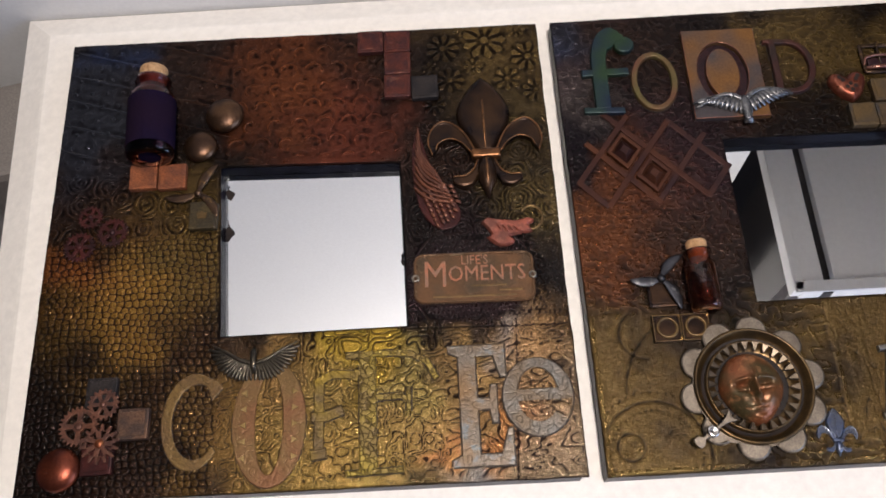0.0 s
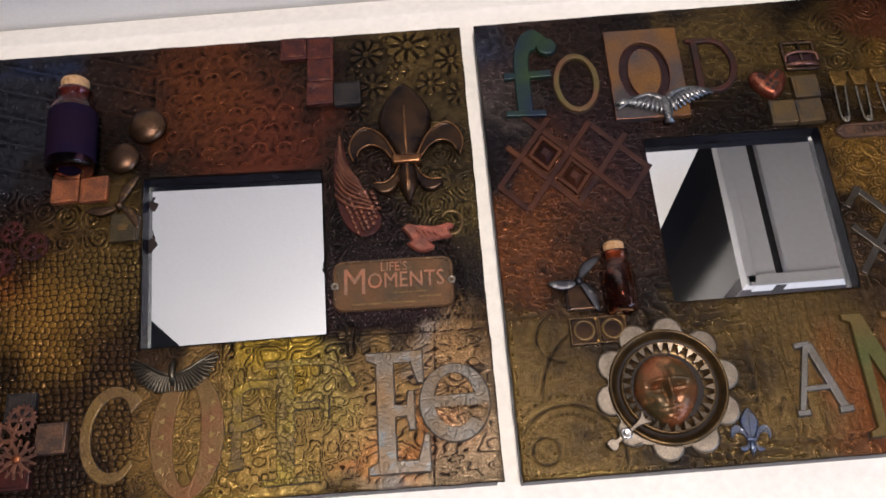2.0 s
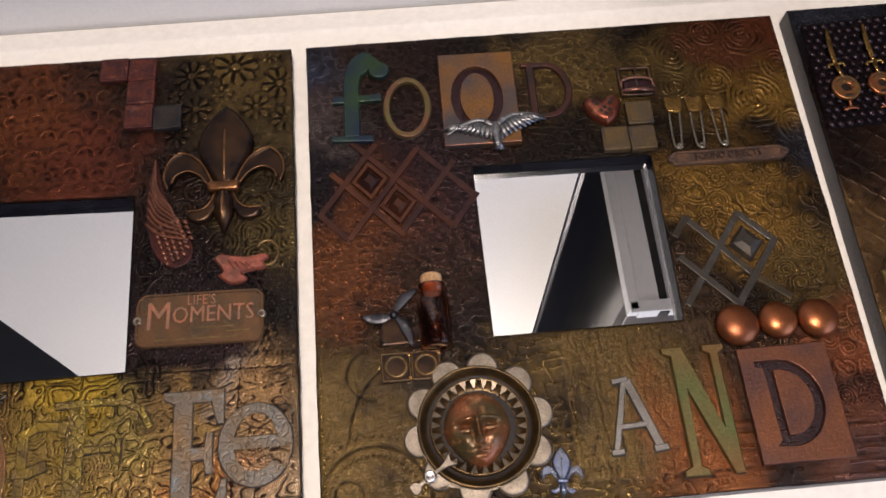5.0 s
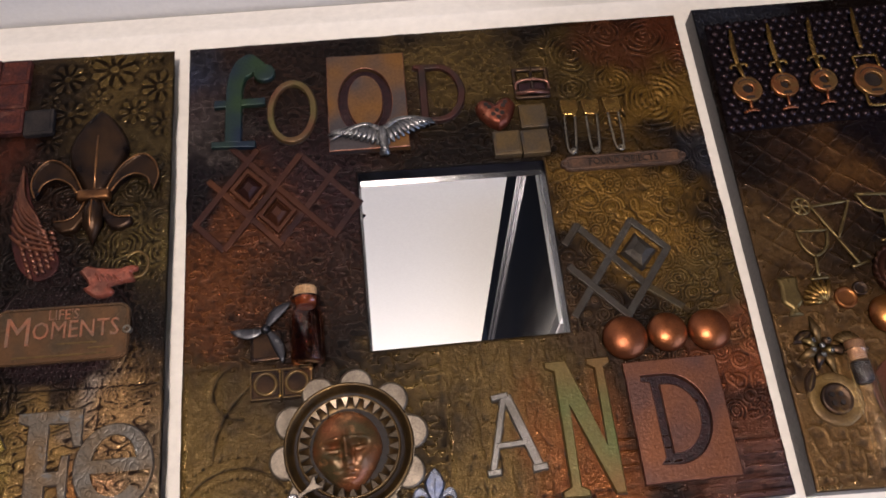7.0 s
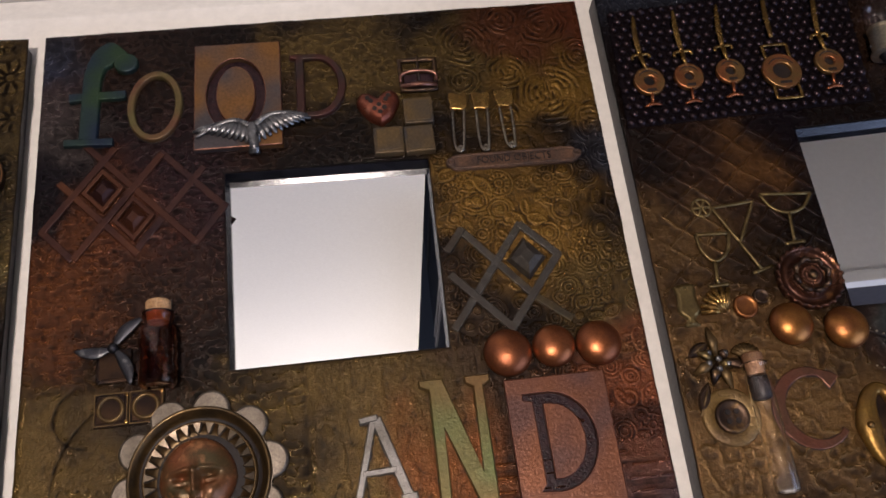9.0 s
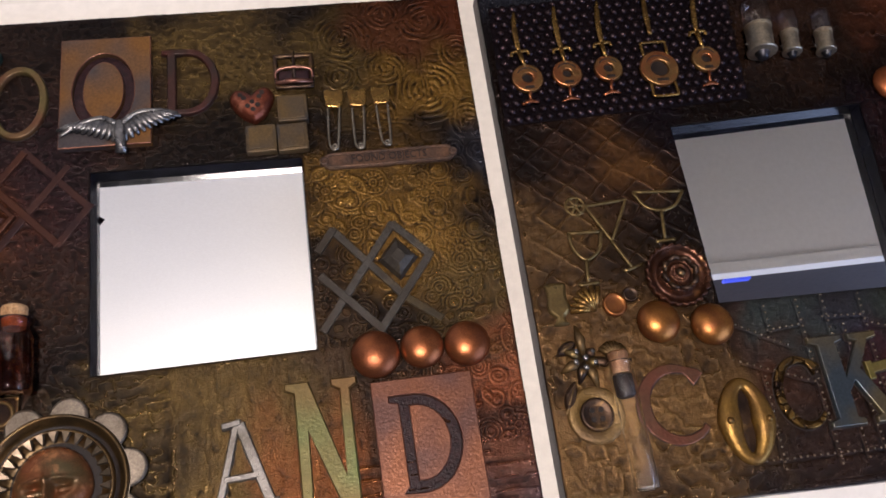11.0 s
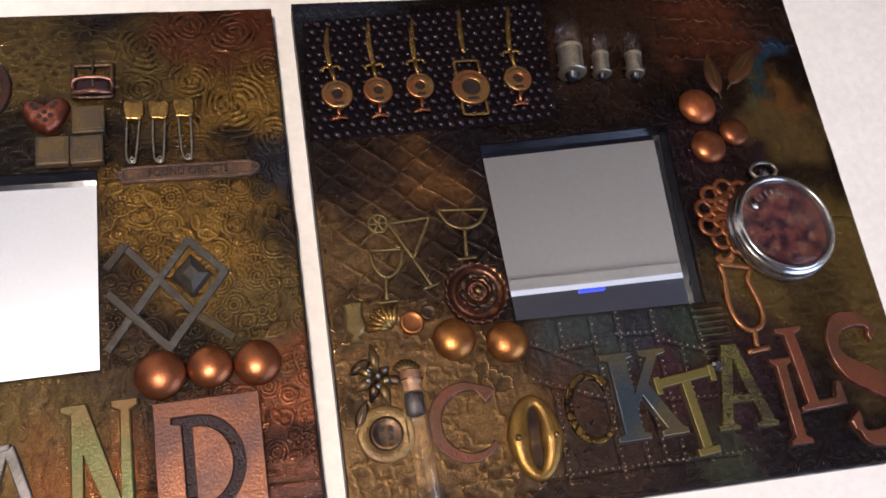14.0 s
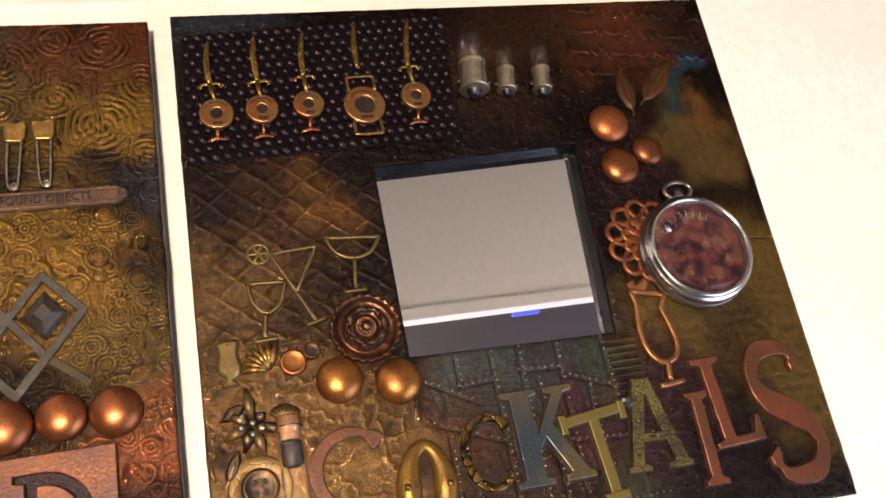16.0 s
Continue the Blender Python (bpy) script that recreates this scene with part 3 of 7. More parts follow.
def relief_2(X, Y):
    H = wrinkles(X * 0.7 + 0.2 * Y, Y, 3.4, 140, 0.4) + 0.16 * fbm(X, Y, 1.9, 147, 2) + 0.2 * fbm(X, Y, 12, 144, 2)
    blend = lambda H, m, v: H * (1 - m) + (v + 0.2 * fbm(X, Y, 2, 171, 2)) * m
    H = blend(H, rect(X, Y, 263, 344, 128, 180), wrinkles(X * 0.6 + 0.3 * Y, Y, 2.8, 152, 0.34) + 0.2 * fbm(X, Y, 1.8, 161, 2) + 0.5 * scattered_coils(X, Y, 17, 163, 2.4, 0.5))
    H = blend(H, rect(X, Y, 264, 345, 95, 132), wrinkles(X * 0.8 + 0.3 * Y, Y, 2.7, 153, 0.42) + 0.2 * fbm(X, Y, 1.8, 162, 2))
    H = blend(H, rect(X, Y, 445, 520, 168, 260), coils(X, Y, ((457, 226, 13), (497, 234, 12), (494, 194, 17), (476, 208, 10), (511, 214, 10), (477, 238, 9), (455, 205, 8), (511, 176, 10), (470, 182, 8)), 1.9, 0.75) + maze(X, Y, 12, 154, 0.6, 0.3))
    H = blend(H, rect(X, Y, 436, 520, 32, 167), within(lambda a, b: doodle(a, b, 8.0, 155, 0.6), X, Y, 436, 520, 32, 167))
    H = blend(H, rect(X, Y, 375, 455, 10, 78) * 0.9, 0.5 * fbm(X * 2.2, Y * 0.5, 9, 155, 3) + worms(X * 2.4, Y * 0.5, 16, 156, 0.03, 0.25))
    H = blend(H, rect(X, Y, 440, 520, -5, 32), 0.55 * fbm(X * 0.35, Y * 2.6, 7, 157, 3) + 0.35 * (np.abs((Y / 5.2) % 1 - 0.5) < 0.09) * (fbm(X, Y, 18, 158) > 0.48))
    left = rect(X, Y, 262, 330, -5, 74)
    orn = (circle_line(X, Y, 288, 8, 24, 0.7, -0.45) + circle_line(X, Y, 277, 12, 6, 0.6, -0.4) + circle_line(X, Y, 290, 64, 12, 0.7, -0.4) * (X < 291) + circle_line(X, Y, 318, 34, 40, 0.6, -0.4) * (X < 300) * (Y > 36))
    for r in (28.5, 20):
        a = np.arctan2(Y - 8, X - 288)
        k = np.round(a / 0.13) * 0.13
        q = np.hypot(X - 288 - r * np.cos(k), Y - 8 - r * np.sin(k))
        orn = orn - 0.4 * np.clip(1 - (q / 0.9) ** 2, 0, 1)
    H = blend(H, left, 0.3 + 0.7 * orn + 0.22 * fbm(X, Y, 4, 159, 2))
    return H


# riveted seams below the third mirror: x0, y0, x1, y1
SEAMS = ((622, 74, 622, 62), (637, 75, 636, 5), (649, 76, 648, 6), (666, 75, 664, 8), (686, 76, 687, 48), (655, 62, 656, 8), (608, 66, 630, 54), (669, 60, 688, 53),
         (648, 65, 667, 64), (622, 62, 637, 63), (606, 50, 636, 38), (614, 44, 612, 6), (676, 56, 676, 6), (606, 9, 700, 7), (664, 34, 700, 31))


def relief_3(X, Y):
    H = wrinkles(X, Y * 0.8, 3.6, 240, 0.42) + 0.2 * fbm(X, Y, 1.9, 247, 2) + 0.18 * fbm(X, Y, 12, 244, 2)
    blend = lambda H, m, v: H * (1 - m) + (v + 0.2 * fbm(X, Y, 2, 271, 2)) * m
    H = blend(H, rect(X, Y, 522, 606, 92, 172), 1.0 * quilt(X, Y) * step(0.2, 0.5, fbm(X * 1.5, Y * 1.5, 14, 263)) + 0.3 * fbm(X, Y, 2.6, 251, 2))
    H = blend(H, rect(X, Y, 522, 606, -5, 92), wrinkles(X, Y, 7.0, 252, 0.4) + 0.3 * fbm(X, Y, 5, 253, 3))
    m = rect(X, Y, 604, 700, -5, 78)
    riv = 0.15 * fbm(X, Y, 3, 254)
    for p in SEAMS:
        riv = riv + groove(X, Y, *p, 0.4, -0.3)
    H = blend(H, np.clip(m, 0, 1), riv)
    H = blend(H, rect(X, Y, 690, 800, 0, 110), 0.3 * fbm(X * 0.3, Y * 2.4, 6, 255, 3) + 0.35 * fbm(X, Y, 3, 256, 3))
    H = blend(H, rect(X, Y, 687, 702, 44, 76), 0.15 + 0.5 * (np.abs((Y / 3.1) % 1 - 0.5) < 0.16))
    # unreadable scrawl in slanted rows
    v = (Y + 0.12 * X) % 12.5 - 6.2
    scr = 0.8 * np.exp(-((v - 3.2 * np.sin(X * 1.1 + 5 * fbm(X, Y, 9, 257, 2)) * (fbm(X, Y, 7, 260, 1) - 0.1)) / 0.5) ** 2)
    H = blend(H, rect(X, Y, 706, 792, 198, 255), 0.1 + scr)
    H = blend(H, rect(X, Y, 652, 712, 206, 255) * 0.8, 0.1 + worms(X * 0.6, Y * 1.4, 17, 258, 0.02, 0.3))
    H = blend(H, rect(X, Y, 738, 792, 110, 205), 0.4 * fbm(X * 1.2, Y * 0.5, 6, 259, 3))
    H = H + groove(X, Y, 770, 112, 800, 109) + groove(X, Y, 606, 176, 606, 250) + groove(X, Y, 706, 60, 710, 200)
    return H


GOLD, COPPER, UMBER, OLIVE = (0.23, 0.13, 0.026), (0.20, 0.06, 0.014), (0.03, 0.015, 0.0095), (0.115, 0.075, 0.022)
BLUE, RED, GREEN, SLATE, YELLOW, PLUM = (0.028, 0.032, 0.048), (0.15, 0.036, 0.017), (0.045, 0.07, 0.04), (0.08, 0.066, 0.066), (0.34, 0.23, 0.025), (0.026, 0.012, 0.016)

DEEP, VIOLET_BLACK = (0.0065, 0.0038, 0.0032), (0.0055, 0.0035, 0.0065)
# patches of tint: x, y, reach in mm, colour
TINTS = (
    (DEEP, ((20, 225, 22, BLUE), (70, 190, 14, DEEP), (35, 180, 10, DEEP), (205, 225, 10, DEEP), (250, 168, 9, DEEP), (200, 178, 10, DEEP), (20, 132, 14, DEEP), (60, 20, 10, DEEP), (178, 120, 9, DEEP), (150, 245, 9, DEEP), (248, 95, 8, DEEP), (88, 170, 10, DEEP), (185, 215, 16, DEEP), (222, 175, 16, DEEP), (190, 140, 16, DEEP), (215, 110, 16, DEEP), (15, 60, 22, DEEP), (30, 40, 22, DEEP), (10, 10, 22, DEEP), (60, 215, 20, UMBER), (60, 235, 18, UMBER), (15, 190, 25, BLUE), (120, 215, 30, (0.15, 0.043, 0.012)), (150, 185, 24, (0.125, 0.03, 0.014)), (18, 236, 9, (0.02, 0.035, 0.11)), (34, 238, 7, (0.02, 0.035, 0.1)), (165, 232, 24, UMBER), (228, 230, 26, OLIVE), (245, 180, 20, (0.075, 0.052, 0.018)),
             (200, 160, 22, UMBER), (250, 140, 18, (0.085, 0.06, 0.02)), (12, 112, 16, COPPER), (38, 105, 26, GOLD), (40, 80, 26, GOLD), (70, 110, 20, OLIVE), (50, 30, 40, UMBER), (70, 60, 22, UMBER), (100, 30, 25, (0.25, 0.15, 0.04)), (140, 30, 24, (0.24, 0.165, 0.045)), (120, 52, 12, (0.2, 0.12, 0.04)), (145, 12, 14, (0.27, 0.17, 0.04)),
             (155, 66, 14, YELLOW), (186, 25, 20, (0.27, 0.17, 0.06)), (165, 15, 18, (0.27, 0.19, 0.05)), (240, 58, 16, (0.28, 0.17, 0.075)), (208, 8, 10, (0.2, 0.2, 0.21)), (245, 18, 22, (0.26, 0.19, 0.12)), (236, 30, 10, (0.3, 0.14, 0.06)), (214, 22, 8, (0.34, 0.13, 0.03)), (190, 12, 6, (0.32, 0.12, 0.04)), (228, 66, 8, (0.2, 0.19, 0.19)), (180, 45, 12, (0.24, 0.19, 0.055)), (214, 50, 9, (0.27, 0.17, 0.06)), (25, 145, 24, UMBER), (75, 140, 20, OLIVE), (210, 100, 20, PLUM))),
    (DEEP, ((266, 232, 10, (0.03, 0.036, 0.075)), (272, 235, 14, BLUE), (268, 215, 12, PLUM), (345, 190, 24, UMBER), (325, 175, 20, PLUM), (266, 175, 12, VIOLET_BLACK), (340, 172, 12, VIOLET_BLACK), (440, 175, 12, DEEP), (438, 90, 14, (0.06, 0.036, 0.018)), (340, 85, 14, DEEP), (300, 60, 14, DEEP), (298, 25, 9, DEEP), (336, 3, 12, DEEP), (372, 45, 10, DEEP), (320, 100, 10, DEEP), (295, 95, 9, DEEP), (400, 185, 12, DEEP), (445, 200, 10, DEEP), (500, 165, 10, DEEP), (474, 60, 12, (0.07, 0.036, 0.018)), (500, 40, 9, DEEP), (310, 240, 14, DEEP), (430, 240, 14, DEEP), (520, 120, 10, VIOLET_BLACK), (520, 40, 8, BLUE), (300, 240, 20, UMBER), (270, 205, 16, SLATE), (300, 150, 18, (0.11, 0.036, 0.013)), (282, 116, 24, (0.125, 0.042, 0.013)), (330, 178, 16, VIOLET_BLACK), (266, 150, 10, VIOLET_BLACK), (330, 150, 22, PLUM), (320, 110, 24, UMBER), (272, 40, 30, OLIVE),
             (300, 10, 30, OLIVE), (400, 45, 30, OLIVE), (365, 60, 16, OLIVE), (385, 15, 20, OLIVE), (400, 220, 24, OLIVE), (480, 232, 14, (0.11, 0.04, 0.016)), (507, 238, 16, (0.12, 0.036, 0.015)), (450, 210, 18, OLIVE), (495, 195, 18, GOLD),
             (450, 147, 16, GOLD), (480, 130, 20, GOLD), (505, 100, 18, OLIVE), (508, 62, 15, (0.24, 0.075, 0.03)), (500, 24, 20, (0.13, 0.045, 0.022)), (512, 12, 14, BLUE), (425, 25, 20, COPPER), (515, 165, 12, BLUE))),
    (DEEP, ((545, 243, 20, BLUE), (560, 150, 24, UMBER), (530, 165, 16, DEEP), (535, 90, 10, DEEP), (565, 95, 12, DEEP), (528, 50, 10, DEEP), (615, 85, 10, DEEP), (660, 5, 16, DEEP), (690, 190, 14, DEEP), (725, 130, 12, DEEP), (745, 70, 14, DEEP), (770, 10, 14, DEEP), (560, 10, 12, DEEP), (600, 165, 14, VIOLET_BLACK), (650, 175, 20, DEEP), (705, 160, 16, VIOLET_BLACK), (705, 110, 16, VIOLET_BLACK), (740, 20, 24, DEEP), (790, 130, 14, DEEP), (640, 12, 20, DEEP), (540, 120, 20, (0.1, 0.058, 0.022)), (545, 70, 30, (0.12, 0.068, 0.025)), (540, 20, 30, (0.13, 0.074, 0.026)), (580, 35, 24, (0.14, 0.08, 0.026)), (575, 150, 12, (0.16, 0.075, 0.02)), (612, 64, 10, UMBER), (626, 64, 10, (0.03, 0.042, 0.045)), (642, 66, 10, (0.036, 0.05, 0.055)), (658, 52, 9, (0.03, 0.022, 0.05)), (674, 66, 9, (0.03, 0.048, 0.034)), (622, 44, 10, (0.06, 0.025, 0.014)), (694, 62, 8, (0.05, 0.055, 0.02)), (668, 40, 8, (0.05, 0.012, 0.02)), (690, 12, 12, (0.028, 0.036, 0.02)), (640, 8, 14, (0.05, 0.026, 0.016)),
             (660, 62, 12, BLUE), (650, 30, 26, UMBER), (700, 40, 26, PLUM), (730, 80, 22, OLIVE), (770, 60, 24, OLIVE), (780, 100, 20, (0.12, 0.08, 0.022)), (768, 212, 8, (0.015, 0.05, 0.1)), (762, 196, 7, (0.02, 0.05, 0.06)), (775, 180, 7, (0.16, 0.07, 0.02)), (758, 180, 7, (0.09, 0.08, 0.03)),
             (765, 165, 16, (0.11, 0.07, 0.024)), (740, 235, 24, (0.1, 0.032, 0.015)), (690, 235, 22, UMBER), (720, 150, 18, PLUM), (780, 30, 18, OLIVE), (670, 200, 20, UMBER), (775, 235, 14, UMBER))),
)


def build_panel(k, outer, inner, relief, label, daubs=(), tuck=0.0):
    """A thick square board with a square opening, a mirror sunk in it and a moulded, painted face."""
    base, patches = TINTS[k]
    O, I = [np.array(p, float) for p in outer], [np.array(p, float) for p in inner]
    bl = lambda q, s, t: (q[0] * (1 - s) + q[1] * s) * (1 - t) + (q[3] * (1 - s) + q[2] * s) * t   # q: bl, br, tr, tl
    W, Hh = np.linalg.norm(O[1] - O[0]), np.linalg.norm(O[3] - O[0])
    s1, s2 = np.mean([(I[0] - O[0])[0] / W, (I[3] - O[3])[0] / W]), np.mean([(I[1] - O[0])[0] / W, (I[2] - O[3])[0] / W])
    t1, t2 = np.mean([(I[0] - O[0])[1] / Hh, (I[1] - O[1])[1] / Hh]), np.mean([(I[3] - O[0])[1] / Hh, (I[2] - O[1])[1] / Hh])
    S, T = (0, s1, s2, 1), (0, t1, t2, 1)
    G = [[bl(O, s, t) for s in S] for t in T]
    G[1][1], G[1][2], G[2][2], G[2][1] = I[0], I[1], I[2], I[3]
    G = np.array(G)
    RES = 0.5
    ns = [max(2, int(W * (S[i + 1] - S[i]) / RES)) for i in range(3)]
    nt_ = [max(2, int(Hh * (T[i + 1] - T[i]) / RES)) for i in range(3)]
    su = np.concatenate([i + np.arange(ns[i]) / ns[i] for i in range(3)] + [[3.0]])
    tv = np.concatenate([i + np.arange(nt_[i]) / nt_[i] for i in range(3)] + [[3.0]])
    U, V = np.meshgrid(su, tv)
    iu, iv = np.minimum(U.astype(int), 2), np.minimum(V.astype(int), 2)
    fu, fv = (U - iu)[..., None], (V - iv)[..., None]
    P = (G[iv, iu] * (1 - fu) + G[iv, iu + 1] * fu) * (1 - fv) + (G[iv + 1, iu] * (1 - fu) + G[iv + 1, iu + 1] * fu) * fv
    X, Y = P[..., 0], P[..., 1]
    H = relief(X, Y)
    # uneven, handmade rim
    rim = np.minimum.reduce([X * 0 + np.arange(len(su)), X * 0 + np.arange(len(su))[::-1], (X * 0 + np.arange(len(tv))[:, None]), (X * 0 + np.arange(len(tv))[::-1][:, None])])
    hole = np.maximum(np.abs(U - 1.5), np.abs(V - 1.5)) - 0.5
    H = H * np.clip(0.25 + rim / 4, 0, 1) - 0.5 * (rim == 0)
    H = np.where((hole > -1e-6) & (hole < 0.012), H * 0.4, H)
    wob = (rim == 0)
    X = X + wob * 1.0 * (fbm(X, Y, 14, 300 + k, 3) - 0.5)
    Y = Y + wob * 1.0 * (fbm(X, Y, 14, 310 + k, 3) - 0.5)
    n = X.size
    co = np.empty((n, 3))
    co[:, 0], co[:, 1], co[:, 2] = X.ravel() * MM, Y.ravel() * MM, TOP + H.ravel() * MM
    nu = len(su)
    idx = np.arange(n).reshape(len(tv), nu)
    keep = ~(((U[:-1, :-1] + 1e-6).astype(int) == 1) & ((V[:-1, :-1] + 1e-6).astype(int) == 1))
    a, b, c, d = idx[:-1, :-1][keep], idx[:-1, 1:][keep], idx[1:, 1:][keep], idx[1:, :-1][keep]
    F = np.stack([a, b, c, d], 1)
    me = bpy.data.meshes.new("moulded_face")
    me.vertices.add(n)
    me.vertices.foreach_set("co", co.ravel())
    me.loops.add(F.size)
    me.loops.foreach_set("vertex_index", F.ravel().astype(np.int32))
    me.polygons.add(len(F))
    me.polygons.foreach_set("loop_start", (np.arange(len(F)) * 4).astype(np.int32))
    me.update(calc_edges=True)
    me.validate()
    me.shade_smooth()
    # tint of the paint, how much it was rubbed over the relief, and painted groove shade
    wsum = np.full(n, 0.3)
    col = np.array(base)[None, :] * wsum[:, None]
    jx = X.ravel() + 34 * (fbm(X, Y, 16, 320 + k, 3).ravel() - 0.5)
    jy = Y.ravel() + 34 * (fbm(X, Y, 16, 330 + k, 3).ravel() - 0.5)
    for x, y, r, c3 in patches:
        w = np.exp(-((jx - x) ** 2 + (jy - y) ** 2) / (0.95 * r) ** 2) * (1.5 if sum(c3) < 0.06 else 1.15)
        wsum += w
        col += w[:, None] * np.array(c3)[None, :]
    col /= wsum[:, None]
    rgba = np.ones((n, 4))
    rgba[:, :3] = col * (0.88, 0.92, 1.15)[k]
    at = me.attributes.new("tint", "FLOAT_COLOR", "POINT")
    at.data.foreach_set("color", rgba.ravel())
    # height against its surroundings: shade put into hollows, highlight onto ridges, by colour
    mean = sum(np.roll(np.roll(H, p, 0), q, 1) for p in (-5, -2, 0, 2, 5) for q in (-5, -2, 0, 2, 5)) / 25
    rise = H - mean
    rub_shade = np.clip(0.66 + np.where(rise < 0, (2.7, 1.5, 1.3)[k], (1.8, 2.0, 2.2)[k]) * rise, 0, 1.15)
    at = me.attributes.new("rub_shade", "FLOAT", "POINT")
    at.data.foreach_set("value", rub_shade.ravel())
    p = new("mirror_panel")
    tagged(p, label, "wall mirror", "moulded mirror panels")
    p.location = (0, 0, 0)
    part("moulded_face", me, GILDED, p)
    # board: outer and inner sides
    bm = bmesh.new()
    lo, hi = TABLE + 0.0003, TOP - 0.0004
    ring = lambda q, z: [bm.verts.new((x * MM, y * MM, z)) for x, y in q]
    under = [(x - (tuck if i in (1, 2) else 0), y) for i, (x, y) in enumerate(outer)]
    a, b, c, d = ring(under, lo), ring(under, hi), ring(inner, hi), ring(inner, lo)
    for r0, r1 in ((a, b), (c, d), (d, a)):
        for i in range(4):
            bm.faces.new((r0[i], r0[(i + 1) % 4], r1[(i + 1) % 4], r1[i]))
    bmesh.ops.recalc_face_normals(bm, faces=bm.faces)
    part("board", bm, BOARD_EDGE, p, "dark painted board edge")
    # sunk frame round the glass, and the glass
    bm = bmesh.new()
    inset = offset_loop([tuple(q) for q in inner], 0.15)
    inset2 = offset_loop([tuple(q) for q in inner], 0.9)
    r0 = [bm.verts.new((x * MM, y * MM, TOP - 0.0002)) for x, y in inset]
    r1 = [bm.verts.new((x * MM, y * MM, TOP - 0.0068)) for x, y in inset2]
    for i in range(4):
        bm.faces.new((r0[i], r0[(i + 1) % 4], r1[(i + 1) % 4], r1[i]))
    part("recess", bm, RECESS, p, "glossy blue-black sides of the opening")
    gl = offset_loop([tuple(q) for q in inner], -1.0)
    pane = part("mirror_glass", slab([gl], 3.0, 0.1, -10.0), MIRROR, p, "clear square mirror glass")
    pane.location = (0, 0, TOP)
    for x, y, a, b in daubs:
        lp = [(x + a * (1 + .3 * math.sin(3 * t + x)) * math.cos(t), y + b * (1 + .25 * math.sin(2 * t + y)) * math.sin(t)) for t in np.linspace(0, 2 * math.pi, 15)[:-1]]
        part("paint_daub", slab([lp], 0.35, 0.2, -6.98), INK, pane, "dark paint daub on the glass")
    return p


INK = mat("near_black_brown", (0.012, 0.009, 0.008), (0.022, 0.015, 0.012), rough=0.5, metal=0.0, scale=120, bump=0.3, spec=0.2)
build_panel(0, ((1.5, 1.0), (257, 0.5), (255.5, 246.5), (-2.5, 249.5)), ((90.2, 74.0), (179.3, 74.4), (177.7, 163.0), (84.8, 166.0)), relief_1,
            "square mirror panel moulded and painted in bronze, gold and rust", ((88.5, 153.5, 2.2, 3.2), (89.0, 131.0, 2.6, 3.6), (178.0, 112.0, 1.6, 3.0)), 3.0)
build_panel(1, ((264.9, -0.5), (513.5, 0.5), (515.4, 246.6), (263.2, 246.5)), ((345.1, 77.0), (433.3, 77.5), (434.1, 165.2), (344.4, 166.3)), relief_2,
            "square mirror panel moulded and painted in umber, copper and blue")
panel_3 = build_panel(2, ((522.5, 0.0), (782, -7), (793.5, 250), (525.2, 249)), ((604.3, 77.6), (694.3, 75.9), (700.9, 168.3), (604.4, 164.5)), relief_3,
            "square mirror panel moulded and painted in umber, olive and blue")
# ---------------------------------------------------------------- materials of the things
BRONZE = mat("dark_bronze_patina", (0.034, 0.022, 0.017), (0.075, 0.043, 0.024), rough=0.34, metal=0.75, scale=120, bump=0.25, grain=1300, wear=0.15, worn=(0.26, 0.15, 0.05))
BLACK_BRONZE = mat("blackened_bronze", (0.012, 0.008, 0.008), (0.046, 0.024, 0.012), rough=0.3, metal=0.7, spec=0.25, scale=70, bump=0.2, grain=1300)
DARK_RUST = mat("blackened_rust_paint", (0.06, 0.016, 0.013), (0.022, 0.009, 0.009), rough=0.4, metal=0.4, spec=0.2, scale=140, bump=0.3, grain=1000, vary=0.2)
RUST_GEAR = mat("worn_rust_gear", (0.15, 0.065, 0.04), (0.08, 0.04, 0.03), rough=0.4, metal=0.5, spec=0.2, scale=140, bump=0.3, grain=1000, vary=0.2)
DOME_COPPER = mat("satin_copper", (0.32, 0.108, 0.038), (0.2, 0.066, 0.028), rough=0.34, metal=0.85, scale=110, bump=0.12, grain=1500)
COPPER_M = mat("rubbed_copper", (0.32, 0.105, 0.04), (0.19, 0.06, 0.026), rough=0.3, metal=0.8, scale=150, bump=0.2, grain=1500, wear=0.12, worn=(0.6, 0.3, 0.12))
BRASS_M = mat("aged_brass", (0.36, 0.21, 0.055), (0.17, 0.095, 0.03), rough=0.28, metal=0.85, scale=150, bump=0.15, grain=1400)
GUNMETAL = mat("dark_gunmetal", (0.03, 0.03, 0.034), (0.052, 0.052, 0.06), rough=0.38, metal=0.85, scale=110, bump=0.15, grain=1300, wear=0.1, worn=(0.3, 0.29, 0.28))
PEWTER = mat("dull_pewter", (0.21, 0.175, 0.135), (0.135, 0.112, 0.085), rough=0.44, metal=0.85, scale=110, bump=0.2, grain=1100, vary=0.18)
SILVER = mat("bright_silver_metal", (0.62, 0.6, 0.57), (0.5, 0.48, 0.46), rough=0.22, metal=1.0, scale=90, bump=0.05, grain=900)
CLAY_FACE = mat("painted_mask_copper_gold", (0.2, 0.066, 0.025), (0.075, 0.055, 0.024), rough=0.3, metal=0.5, scale=75, bump=0.2, grain=1200, wear=0.2, worn=(0.45, 0.2, 0.08))
